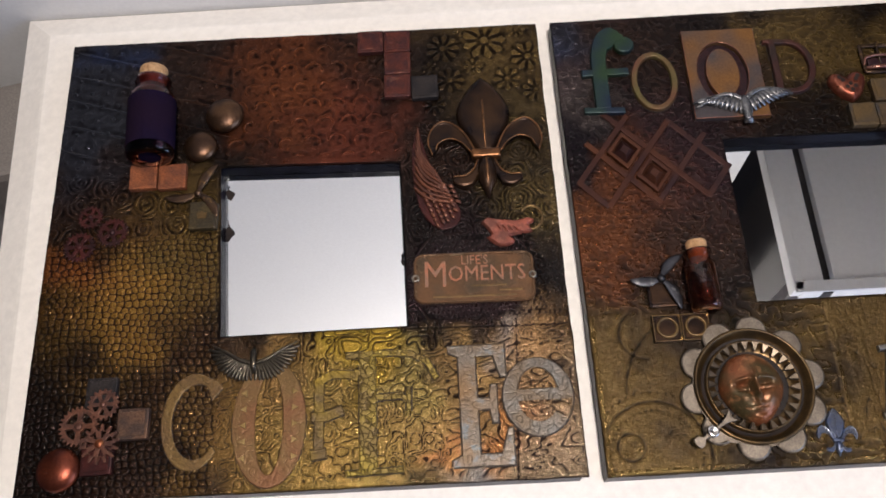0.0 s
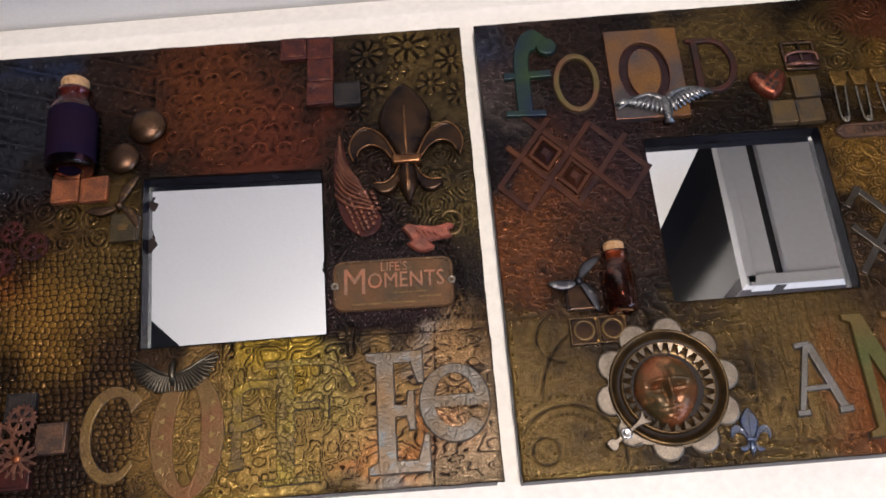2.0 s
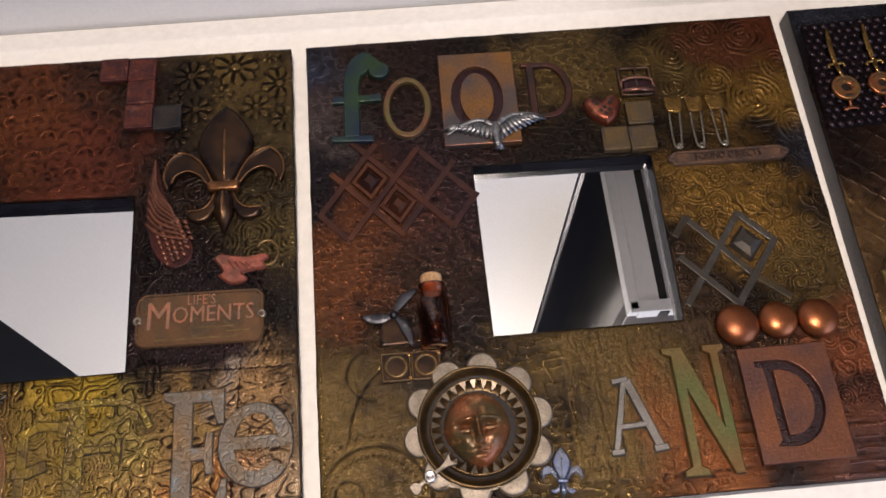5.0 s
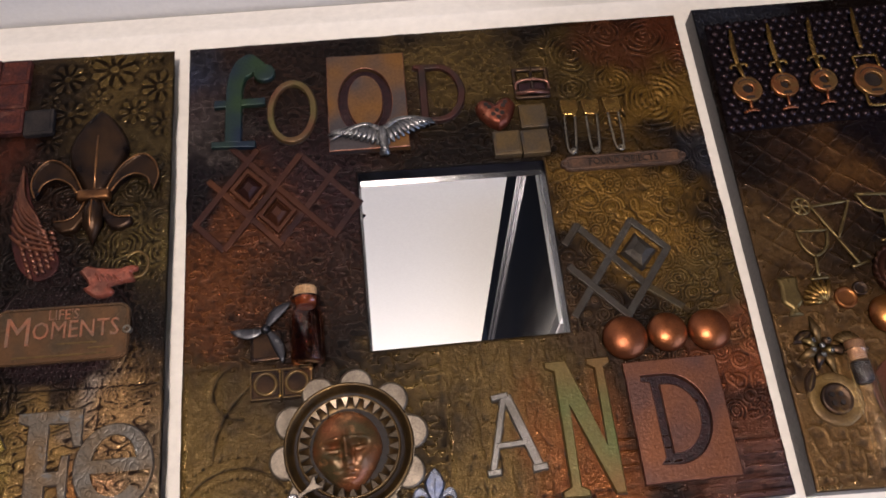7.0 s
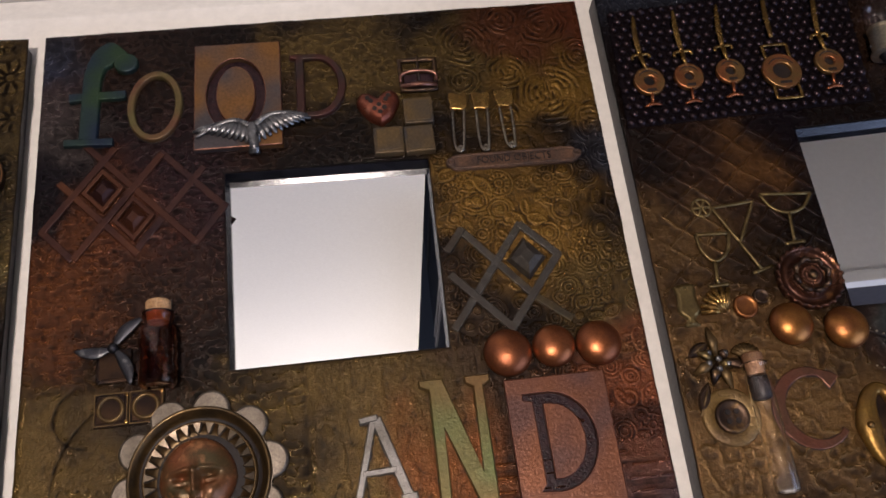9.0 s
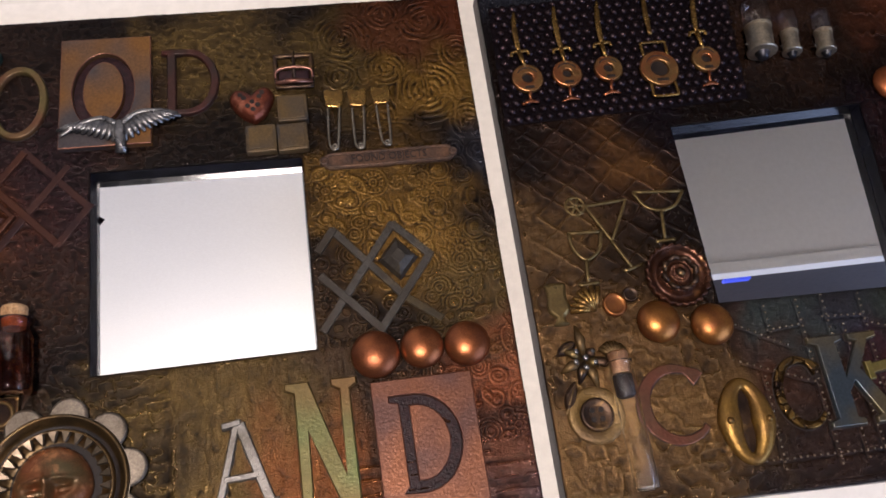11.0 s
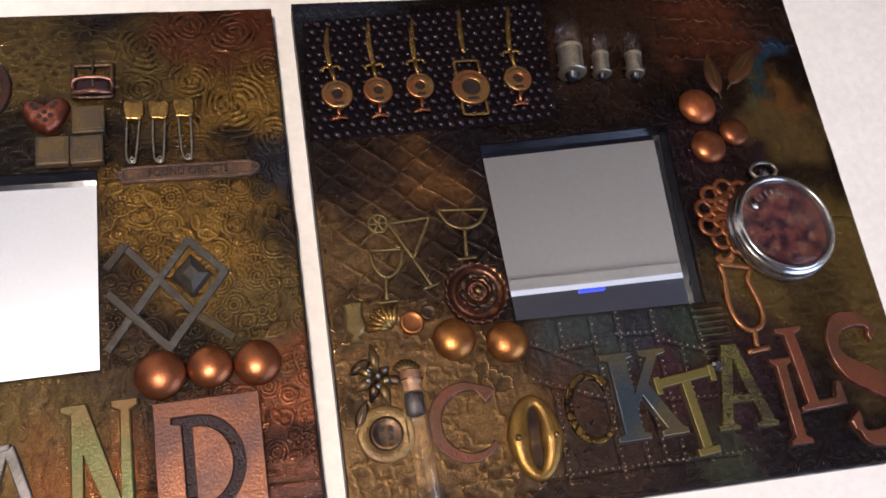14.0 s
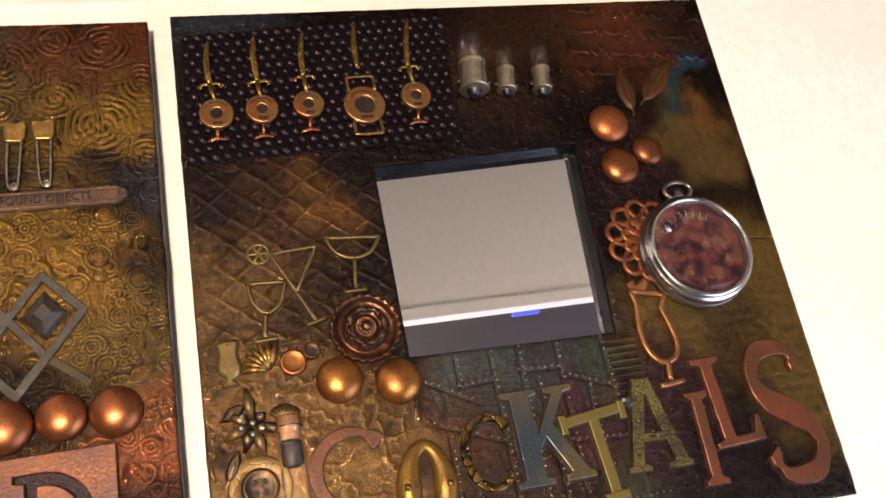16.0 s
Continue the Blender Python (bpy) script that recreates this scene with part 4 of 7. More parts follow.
RUST_TILE = mat("rust_painted_chip", (0.25, 0.085, 0.035), (0.13, 0.05, 0.028), rough=0.42, metal=0.25, spec=0.12, scale=130, bump=0.3, grain=1000, vary=0.2)
PLUM_TILE = mat("plum_painted_chip", (0.09, 0.026, 0.017), (0.04, 0.016, 0.016), rough=0.34, metal=0.25, spec=0.12, scale=130, bump=0.3, grain=1000, vary=0.2, wear=0.1, worn=(0.2, 0.09, 0.06))
STEEL_TILE = mat("steel_grey_painted_chip", (0.014, 0.013, 0.014), (0.028, 0.023, 0.021), rough=0.4, metal=0.1, spec=0.08, scale=120, bump=0.3, grain=1000, vary=0.2)
TAUPE_TILE = mat("taupe_painted_chip", (0.12, 0.066, 0.04), (0.055, 0.036, 0.028), rough=0.4, metal=0.3, spec=0.12, scale=120, bump=0.3, grain=1000, vary=0.2)
OLIVE_TILE = mat("olive_gold_painted_chip", (0.10, 0.065, 0.028), (0.045, 0.04, 0.036), rough=0.4, metal=0.3, spec=0.12, scale=50, bump=0.3, grain=1000, vary=0.15)
CORK = mat("cork", (0.44, 0.27, 0.13), (0.32, 0.18, 0.08), rough=0.8, scale=400, bump=0.6, grain=1500, vary=0.25)
AMBER = glass("amber_glass", (0.74, 0.36, 0.2))
VIOLET = glass("plum_brown_glass", (0.4, 0.13, 0.14))
BULB_GLASS = glass("bulb_glass", (0.97, 0.97, 0.97), 0.05, 1.4)
DARK_OLIVE = mat("blackened_olive_chip", (0.07, 0.05, 0.022), (0.035, 0.028, 0.018), rough=0.38, metal=0.4, spec=0.2, scale=120, bump=0.3, grain=1000, vary=0.2)
CLEAR = glass("clear_glass", (0.96, 0.97, 0.97), 0.0, 1.4)
CRYSTAL = glass("watch_crystal", (0.98, 0.98, 0.98), 0.0, 1.15)
LIQUID = mat("dark_violet_filling", (0.007, 0.004, 0.015), (0.01, 0.005, 0.013), rough=0.8, scale=60, bump=0.0, spec=0.03)
SILVER_WIRE = mat("steel_wire", (0.3, 0.27, 0.22), (0.2, 0.17, 0.13), rough=0.3, metal=0.9, scale=200, bump=0.05)


def paint(name, a, b, metal=0.45, rough=0.36, wear=0.0, worn=(0.5, 0.36, 0.14), scale=75, emboss=0.0, cell=330.0, swirl=False):
    k = 0.62
    a, b, worn = ([c * k for c in q] for q in (a, b, worn))
    return mat(name, a, b, rough=rough, metal=metal, scale=scale, bump=0.35, grain=900, vary=0.13, wear=wear, worn=worn, spec=0.25, emboss=emboss, cell=cell, swirl=swirl)


DULL_BRASS = mat("dull_brass", (0.14, 0.085, 0.03), (0.08, 0.05, 0.02), rough=0.4, metal=0.6, scale=200)
# bevel colour: rubbed copper wear plus an edge highlight painted in
RED_EDGE_GLINT = mat("rubbed_copper_glint_edge", (0.2, 0.085, 0.05), (0.08, 0.03, 0.022), rough=0.36, metal=0.6, scale=160, bump=0.3, grain=900, vary=0.2)
P_OCHRE = paint("ochre_letter_paint", (0.30, 0.185, 0.06), (0.2, 0.12, 0.05), emboss=0.3, cell=120.0, swirl=True)
P_BROWN = paint("brown_gold_letter_paint", (0.25, 0.15, 0.055), (0.26, 0.12, 0.05), emboss=0.2, cell=130.0, swirl=True)
P_YELLOW = paint("yellow_gold_letter_paint", (0.40, 0.27, 0.04), (0.16, 0.105, 0.04), worn=(0.55, 0.42, 0.08), emboss=0.4, cell=140.0, swirl=True)
P_SCALES = paint("yellow_scaled_letter_paint", (0.40, 0.29, 0.05), (0.24, 0.165, 0.05), emboss=0.8, cell=380.0)
P_TRIANGLE = paint("pale_gold_triangle_paint", (0.5, 0.34, 0.13), (0.36, 0.24, 0.08))
P_KHAKI = paint("khaki_letter_paint", (0.2, 0.175, 0.05), (0.08, 0.058, 0.03), emboss=0.8, cell=420.0)
P_STEELB = paint("blue_grey_gold_letter_paint", (0.22, 0.18, 0.135), (0.26, 0.16, 0.075), wear=0.22, worn=(0.2, 0.29, 0.34), scale=50, emboss=0.3, cell=150.0, swirl=True)
P_GREY = paint("grey_gold_letter_paint", (0.2, 0.185, 0.16), (0.19, 0.14, 0.09), worn=(0.26, 0.22, 0.16), emboss=0.35, cell=150.0, swirl=True)
P_GREEN = paint("green_blue_letter_paint", (0.04, 0.075, 0.035), (0.022, 0.036, 0.062), scale=40)
P_ROSEGREEN = paint("green_rose_letter_paint", (0.17, 0.16, 0.05), (0.2, 0.075, 0.045), scale=40)
P_ORANGE = paint("orange_brass_plate_paint", (0.29, 0.13, 0.03), (0.10, 0.085, 0.085), scale=30)
P_DARKRED = paint("dark_red_letter_paint", (0.11, 0.035, 0.026), (0.05, 0.03, 0.024))
P_SILVERY = paint("silvery_letter_paint", (0.29, 0.27, 0.245), (0.2, 0.18, 0.15), metal=0.6)
P_NGREEN = paint("moss_green_letter_paint", (0.145, 0.165, 0.055), (0.21, 0.12, 0.04), scale=28)
P_REDPLATE = paint("copper_red_plate_paint", (0.28, 0.105, 0.048), (0.15, 0.07, 0.052), scale=40)
P_CORAL = paint("coral_red_letter_paint", (0.26, 0.085, 0.045), (0.15, 0.065, 0.035), scale=45)
P_TEAL = paint("teal_yellow_letter_paint", (0.105, 0.135, 0.16), (0.3, 0.21, 0.065), scale=30, metal=0.65, rough=0.22)
P_LIME = paint("lime_gold_letter_paint", (0.2, 0.175, 0.045), (0.22, 0.16, 0.05))
P_BAND = paint("smooth_brass_band_paint", (0.42, 0.24, 0.05), (0.26, 0.14, 0.04), metal=0.7, rough=0.32)
P_REDMUTED = paint("muted_red_letter_paint", (0.2, 0.07, 0.04), (0.14, 0.065, 0.035))
BIRD_METAL = mat("darkened_silver", (0.11, 0.11, 0.115), (0.18, 0.175, 0.17), rough=0.3, metal=0.85, scale=200, bump=0.3, grain=1200, wear=0.3, worn=(0.42, 0.41, 0.39))
P_BRASSY = paint("brassy_letter_paint", (0.34, 0.2, 0.05), (0.05, 0.026, 0.014), metal=0.7, rough=0.24, scale=110, emboss=1.0, cell=170.0)

# ---------------------------------------------------------------- shapes
GLYPHS = {
    "F": [[(0, 0), (.62, 0), (.62, .06), (.44, .1), (.44, .45), (.66, .45), (.68, .36), (.76, .36), (.76, .64), (.68, .64), (.66, .55), (.44, .55), (.44, .9), (.8, .9), (.9, .7), (1, .7), (.98, 1), (0, 1), (0, .94), (.16, .9), (.16, .1), (0, .06)]],
    "E": [[(0, 0), (1, 0), (1, .3), (.92, .3), (.8, .1), (.46, .1), (.46, .45), (.64, .45), (.68, .34), (.78, .34), (.78, .66), (.68, .66), (.64, .55), (.46, .55), (.46, .9), (.74, .9), (.84, .72), (.95, .72), (.95, 1), (0, 1), (0, .94), (.16, .9), (.16, .1), (0, .06)]],
    "T": [[(.26, 0), (.74, 0), (.74, .05), (.6, .09), (.6, .86), (.8, .86), (.9, .74), (1, .74), (1, 1), (0, 1), (0, .74), (.1, .74), (.2, .86), (.4, .86), (.4, .09), (.26, .05)]],
    "I": [[(0, 0), (1, 0), (1, .06), (.75, .1), (.75, .9), (1, .94), (1, 1), (0, 1), (0, .94), (.25, .9), (.25, .1), (0, .06)]],
    "L": [[(0, 0), (1, 0), (1, .28), (.9, .28), (.8, .1), (.42, .1), (.42, .9), (.58, .94), (.58, 1), (0, 1), (0, .94), (.16, .9), (.16, .1), (0, .06)]],
    "K": [[(0, 0), (.5, 0), (.5, .07), (.4, .1), (.4, .36), (.5, .46), (.72, .1), (.64, .07), (.64, 0), (1.05, 0), (1.05, .07), (.98, .1), (.64, .6), (.86, .9), (1, .93), (1, 1), (.58, 1), (.58, .93), (.68, .9), (.4, .52), (.4, .9), (.5, .93), (.5, 1), (0, 1), (0, .93), (.12, .9), (.12, .1), (0, .07)]],
    "A": [[(0, 0), (.36, 0), (.36, .06), (.27, .09), (.33, .3), (.66, .3), (.73, .09), (.62, .06), (.62, 0), (1, 0), (1, .06), (.94, .09), (.62, 1), (.36, 1), (.07, .09), (0, .06)], [(.37, .4), (.62, .4), (.5, .82)]],
    "N": [[(0, 0), (.4, 0), (.4, .05), (.29, .08), (.29, .66), (.76, 0), (.92, 0), (.9, .92), (1, .95), (1, 1), (.64, 1), (.64, .95), (.75, .92), (.75, .34), (.34, 1), (0, 1), (0, .95), (.13, .92), (.13, .08), (0, .05)]],
}


def round_glyph(ch):
    if ch == "O":
        return [ellipse(.5, .5, .5, .5, 48), ellipse(.5, .5, .3, .37, 40)]
    if ch == "Q":
        return [ellipse(.5, .5, .5, .5, 48), ellipse(.5, .5, .19, .40, 40)]
    if ch == "o":
        return [ellipse(.5, .5, .5, .5, 48), ellipse(.5, .5, .36, .41, 40)]
    if ch == "D":
        return [[(0, 0), (.45, 0)] + ellipse(.45, .5, .55, .5, 24, -88, 88) + [(.45, 1), (0, 1), (0, .94), (.1, .92), (.1, .08), (0, .06)],
                [(.26, .09), (.44, .09)] + ellipse(.45, .5, .4, .41, 20, -86, 86) + [(.44, .91), (.26, .91)]]
    if ch == "C":
        p = ellipse(.5, .5, .42, .44, 30, 38, 318)
        w = [.075 + .085 * math.sin(math.pi * i / 29) ** 1.3 for i in range(30)]
        w[0], w[1], w[2] = .2, .18, .13
        return [ribbon(p, w)]
    if ch == "S":
        p = smooth_path([(.86, .80), (.78, .92), (.55, .95), (.3, .92), (.14, .76), (.24, .6), (.5, .5), (.76, .4), (.87, .24), (.72, .08), (.45, .05), (.2, .08), (.11, .24)], 5)
        n = len(p)
        return [ribbon(p, [.10 + .12 * math.sin(math.pi * i / (n - 1)) ** 2 + (.09 if i < 3 or i > n - 4 else 0) for i in range(n)])]
    if ch == "e":
        out = ellipse(.5, .5, .5, .5, 40, -38, 352)
        inner = ellipse(.5, .5, .3, .33, 30, 180, 318)
        top = [(.22, .60)] + ellipse(.5, .58, .27, .29, 16, 170, 10) + [(.78, .60)]
        return [out + [(.98, .46), (.21, .46)] + inner, top]
    if ch == "f":
        p = smooth_path([(.32, .06), (.32, .5), (.33, .72), (.42, .89), (.6, .95), (.78, .9)], 5)
        return [ribbon(p, [.26] * (len(p) - 6) + [.24, .2, .17, .15, .13, .12])]
    return GLYPHS[ch]


def letter(ch, x, y, w, h, rz, material, label, t=2.2, group="", slant=0.0, inset=0.45, edge=None):
    """A flat cut-out letter, x and y its lower left corner in mm."""
    loops = [[(px * w + slant * py * h, py * h) for px, py in lp] for lp in round_glyph(ch)]
    o = thing("cut_out_letter", x, y, 0.0, rz, label, "letter", group)
    bm = slab(loops, t, inset, 0.1, None if t < 1.5 else [(0, .5 * t), (.2, .82 * t), (.45, .95 * t), (.7, t)])
    # dark rim reaching 0.4 mm past the letter's outline
    part("dark_edge", slab([offset_loop(loops[0] if area_of(loops[0]) > 0 else loops[0][::-1], -0.4)] + loops[1:], 0.42, 0.15), INK, o, "thin dark line round the letter")
    if ch == "f":
        bm = merge(bm, slab([[(0, .02 * h), (.66 * w, 0), (.66 * w, .07 * h), (.0, .08 * h)]], t - .1, inset), slab([[(.02 * w, .46 * h), (.8 * w, .47 * h), (.8 * w, .55 * h), (.02 * w, .54 * h)]], t - .12, inset),
                   moved(slab([ellipse(0, 0, .17 * w, .1 * h, 20)], t + .3, 0.8), .78 * w, .84 * h))
    part("letter_face", bm, material, o, edge=edge)
    return o


def stroke_letter(x, y, w, h, rz, strokes, material, label, t=2.6, group=""):
    """A thin letter of several overlapping strokes, each (points, width) in shares of w and h."""
    o = thing("cut_out_letter", x, y, 0.0, rz, label, "letter", group)
    q = lambda pts: [(a * w, b * h) for a, b in pts]
    part("letter_face", merge(*[slab([ribbon(q(pts), wd)], t + .09 * i, 0.45, 0.1) for i, (pts, wd) in enumerate(strokes)]), material, o)
    part("dark_edge", merge(*[slab([ribbon(q(pts), wd + 1.0)], .45 + .05 * i, 0.2) for i, (pts, wd) in enumerate(strokes)]), INK, o, "thin dark line round the letter")
    return o


def text_mesh(words, size, depth=0.25, narrow=1.0):
    cu = bpy.data.curves.new("words", "FONT")
    cu.body, cu.size, cu.extrude, cu.align_x, cu.align_y = words, size * MM, depth * MM, "CENTER", "CENTER"
    cu.resolution_u = 2
    ob = bpy.data.objects.new("words", cu)
    me = bpy.data.meshes.new_from_object(ob)
    bpy.data.objects.remove(ob)
    me.transform(Matrix.Diagonal((narrow, 1, 1, 1)))
    return me


def dome(x, y, r, material, label, group="", high=0.72, n=36):
    """A half-round bead, slightly drawn in at its foot."""
    prof = [(r * .86, 0), (r * .97, r * .16)] + [(r * math.cos(a), r * .22 + r * (high - .2) * math.sin(a)) for a in (math.pi / 2 * k / 12 for k in range(0, 12))] + [(0.02, r * .22 + r * (high - .2))]
    return solo("domed_stud", lathe(prof, n), material, x, y, 0.0, 0, label, "stud", group, True)


def tile(x, y, s, material, label, group="", rz=0, h=3.6, mark=True):
    """A square chip: a bevelled block with a slightly hollow face and a few scratches."""
    t = thing("square_chip", x, y, 0.0, rz, label, "chip", group)
    part("block", box(s, s, h, 0.7), material, t)
    if mark:
        part("raised_field", slab([[(-s * .40, -s * .40), (s * .40, -s * .38), (s * .39, s * .40), (-s * .40, s * .39)]], 0.35, 0.2, h - 0.05), material, t)
    return t


def cog(x, y, r, teeth, material, label, z=0.3, t=1.0, spokes=5, rz=0, group="gears", hub=True, tooth=0.14):
    lp = []
    for i in range(teeth * 4):
        a = 2 * math.pi * i / (teeth * 4)
        q = r if (i % 4) in (1, 2) else r * (1 - tooth)
        lp.append((q * math.cos(a), q * math.sin(a)))
    loops = [lp]
    for k in range(spokes):
        a0, a1 = 360 / spokes * k + 13, 360 / spokes * (k + 1) - 13
        loops.append(ellipse(0, 0, r * .66, r * .66, 9, a0, a1) + ellipse(0, 0, r * .3, r * .3, 6, a0 + 8, a1 - 8)[::-1])
    g = thing("gear_wheel", x, y, z, rz, label, "gear", group)
    part("wheel", slab(loops, t, 0.2), material, g)
    if hub:
        part("hub", lathe([(r * .2, 0), (r * .2, t + .5), (r * .14, t + .9), (.02, t + 1.0)], 16), material, g, smooth=True)
    return g


def propeller(x, y, tips, material, label, z=4.0):
    """Three twisted blades round a hub; tips are (dx, dy) from the hub in mm."""
    p = thing("toy_propeller", x, y, z, 0, label, "propeller", "propellers")
    part("hub", lathe([(2.0, -.5), (2.2, 1.0), (1.6, 2.2), (.6, 2.7), (.02, 2.8)], 18), material, p, smooth=True)
    for dx, dy in tips:
        L = math.hypot(dx, dy)
        ux, uy = dx / L, dy / L
        pts = [(ux * L * k / 9 - uy * 0.10 * L * math.sin(math.pi * k / 9), uy * L * k / 9 + ux * 0.10 * L * math.sin(math.pi * k / 9), 1.0 - 0.25 * math.sin(math.pi * k / 9)) for k in range(10)]
        part("blade", sweep(pts, [.8, 1.1, 1.7, 2.2, 2.5, 2.5, 2.3, 1.9, 1.2, .3], 0.22, 10), material, p, smooth=True)
    return p


def lying_bottle(x, y, rz, length, r, neck_r, neck_l, material, filling, fill, label, cork_l=6.0):
    """A small corked bottle glued down on its side; x and y its base, the neck pointing along +y."""
    b = thing("corked_bottle", x, y, r + 0.2, rz, label, "bottle", "corked bottles")
    L = length
    body = [(r * .55, 0.0), (r * .9, .5), (r, 2.0), (r, L - r * .42), (r * .97, L - r * .25), (r * .9, L - r * .1), (neck_r * 1.04, L), (neck_r * .96, L + .8), (neck_r * .96, L + neck_l - 3), (neck_r * 1.1, L + neck_l - 2.4), (neck_r * 1.1, L + neck_l)]
    inner = [(max(q - 0.9, 0.3), min(max(z, 1.2), L + neck_l)) for q, z in body][::-1]
    flask = part("glass_body", moved(lathe(body + inner, 36, False), rx=-90), material, b, smooth=True)
    if fill > 0:
        q = r - 1.15
        part("filling", moved(lathe([(q * .6, 1.6), (q, 3.0), (q, 2 + (L - r) * fill), (q * .85, 2 + (L - r) * fill + 1.2)], 28), rx=-90), filling, b, smooth=True)
    if r > 10:
        part("wrap", moved(lathe([(r + .12, 5.0), (r + .2, 5.3), (r + .2, L - r * .5), (r + .1, L - r * .45)], 36, False), rx=-90), LIQUID, flask, "matt dark violet wrap", True)
    part("cork", moved(lathe([(neck_r * .72, L + neck_l - 4), (neck_r * .76, L + neck_l - .2), (neck_r * .82, L + neck_l + .1), (neck_r * .86, L + neck_l + cork_l - .6), (neck_r * .78, L + neck_l + cork_l)], 20), rx=-90), CORK, b, "pale cork stopper")
    return b


def outline_thing(name, pts, x, y, h, material, label, category, z=0.1, rz=0, n=4, group="", inset=0.4, holes=(), dome_rows=None):
    """A cut-out charm from a smooth closed outline."""
    lp = smooth_path(list(pts) + [pts[0]], n)[:-1]
    return solo(name, slab([lp] + [list(q) for q in holes], h, inset, 0, dome_rows), material, x, y, z, rz, label, category, group)


# ---------------------------------------------------------------- first panel: letters and charms
lying_bottle(51.8, 166.5, 2.8, 39.5, 12.0, 8.4, 8.0, VIOLET, LIQUID, 0.95, "dark plum glass bottle with a cork, filled violet", 7.5)
DOME_BRONZE = mat("coppery_bronze", (0.13, 0.07, 0.036), (0.06, 0.034, 0.022), rough=0.33, metal=0.9, scale=120, bump=0.15, grain=1400)
dome(85.8, 196.4, 10.2, DOME_BRONZE, "dark bronze domed stud with a golden sheen", "bronze studs")
dome(74.0, 178.2, 8.9, DOME_BRONZE, "smaller dark bronze domed stud", "bronze studs")
dome(21.6, 14.8, 9.8, mat("dark_red_copper", (0.2, 0.05, 0.024), (0.09, 0.025, 0.016), rough=0.33, metal=0.85, scale=120, bump=0.15), "copper-red domed stud near the panel corner")
for x, y, m, lb in ((45.9, 161.6, RUST_TILE, "rust-red square chip under a bottle"), (60.9, 160.9, RUST_TILE, "rust-red square chip under a bottle"),
                    (163.7, 238.2, PLUM_TILE, "plum-brown square chip at the rim"), (178.3, 237.5, PLUM_TILE, "plum-brown square chip at the rim"),
                    (178.2, 223.0, PLUM_TILE, "plum-brown square chip in a stack"), (177.9, 208.4, PLUM_TILE, "plum-brown square chip in a stack"),
                    (192.4, 206.8, STEEL_TILE, "blackened square chip beside the plum stack"), (78.6, 137.2, DARK_OLIVE, "blackened square chip under the propeller"),
                    (37.4, 49.0, STEEL_TILE, "blackened square chip behind gears"), (53.4, 33.8, TAUPE_TILE, "taupe square chip beside gears"), (38.6, 18.8, DARK_RUST, "rust-brown square chip below gears")):
    tile(x, y, 14.2, m, lb, "square chips", rz=random.uniform(-2, 2))
part("sunken_notch", slab([[(-2.2, -2.0), (2.2, -2.0), (2.6, 1.4), (0.9, 1.2), (0, 2.2), (-1.2, 1.2), (-2.6, 1.4)]], 0.35, 0.1), DULL_BRASS, solo("cut_out_chip", box(13, 15, 2.6, 0.6), DARK_OLIVE, 78.4, 137.0, 2.4, 0, "blackened chip with a small brass crown mark", "chip")).location = (0, 0, 2.6 * MM)
propeller(75.6, 149.3, ((9, 16), (-17, -1.5), (10.5, -14)), BRONZE, "small bronze three-bladed toy propeller", 4.0)
cog(28.0, 34.3, 9.4, 26, RUST_GEAR, "rusty copper gear wheel with open spokes", 0.5, 1.2, 4)
cog(39.6, 43.0, 7.4, 18, RUST_GEAR, "taupe gear wheel with small holes", 4.2, 1.0, 6)
cog(40.2, 25.0, 9.0, 14, RUST_GEAR, "dark bronze star-toothed gear wheel with a copper hub", 4.3, 1.4, 7, tooth=0.34)
dome(40.2, 25.0, 2.1, COPPER_M, "small copper rivet in a gear hub").location.z = TOP + 5.6 * MM
cog(32.5, 131.7, 8.0, 22, DARK_RUST, "dark rust gear wheel with open spokes", 0.4, 1.1, 5)
cog(16.6, 124.5, 8.2, 22, DARK_RUST, "blackened plum gear wheel", 0.6, 1.1, 6)
cog(20.2, 141.0, 6.4, 18, DARK_RUST, "small blackened plum gear wheel", 0.5, 1.0, 5)


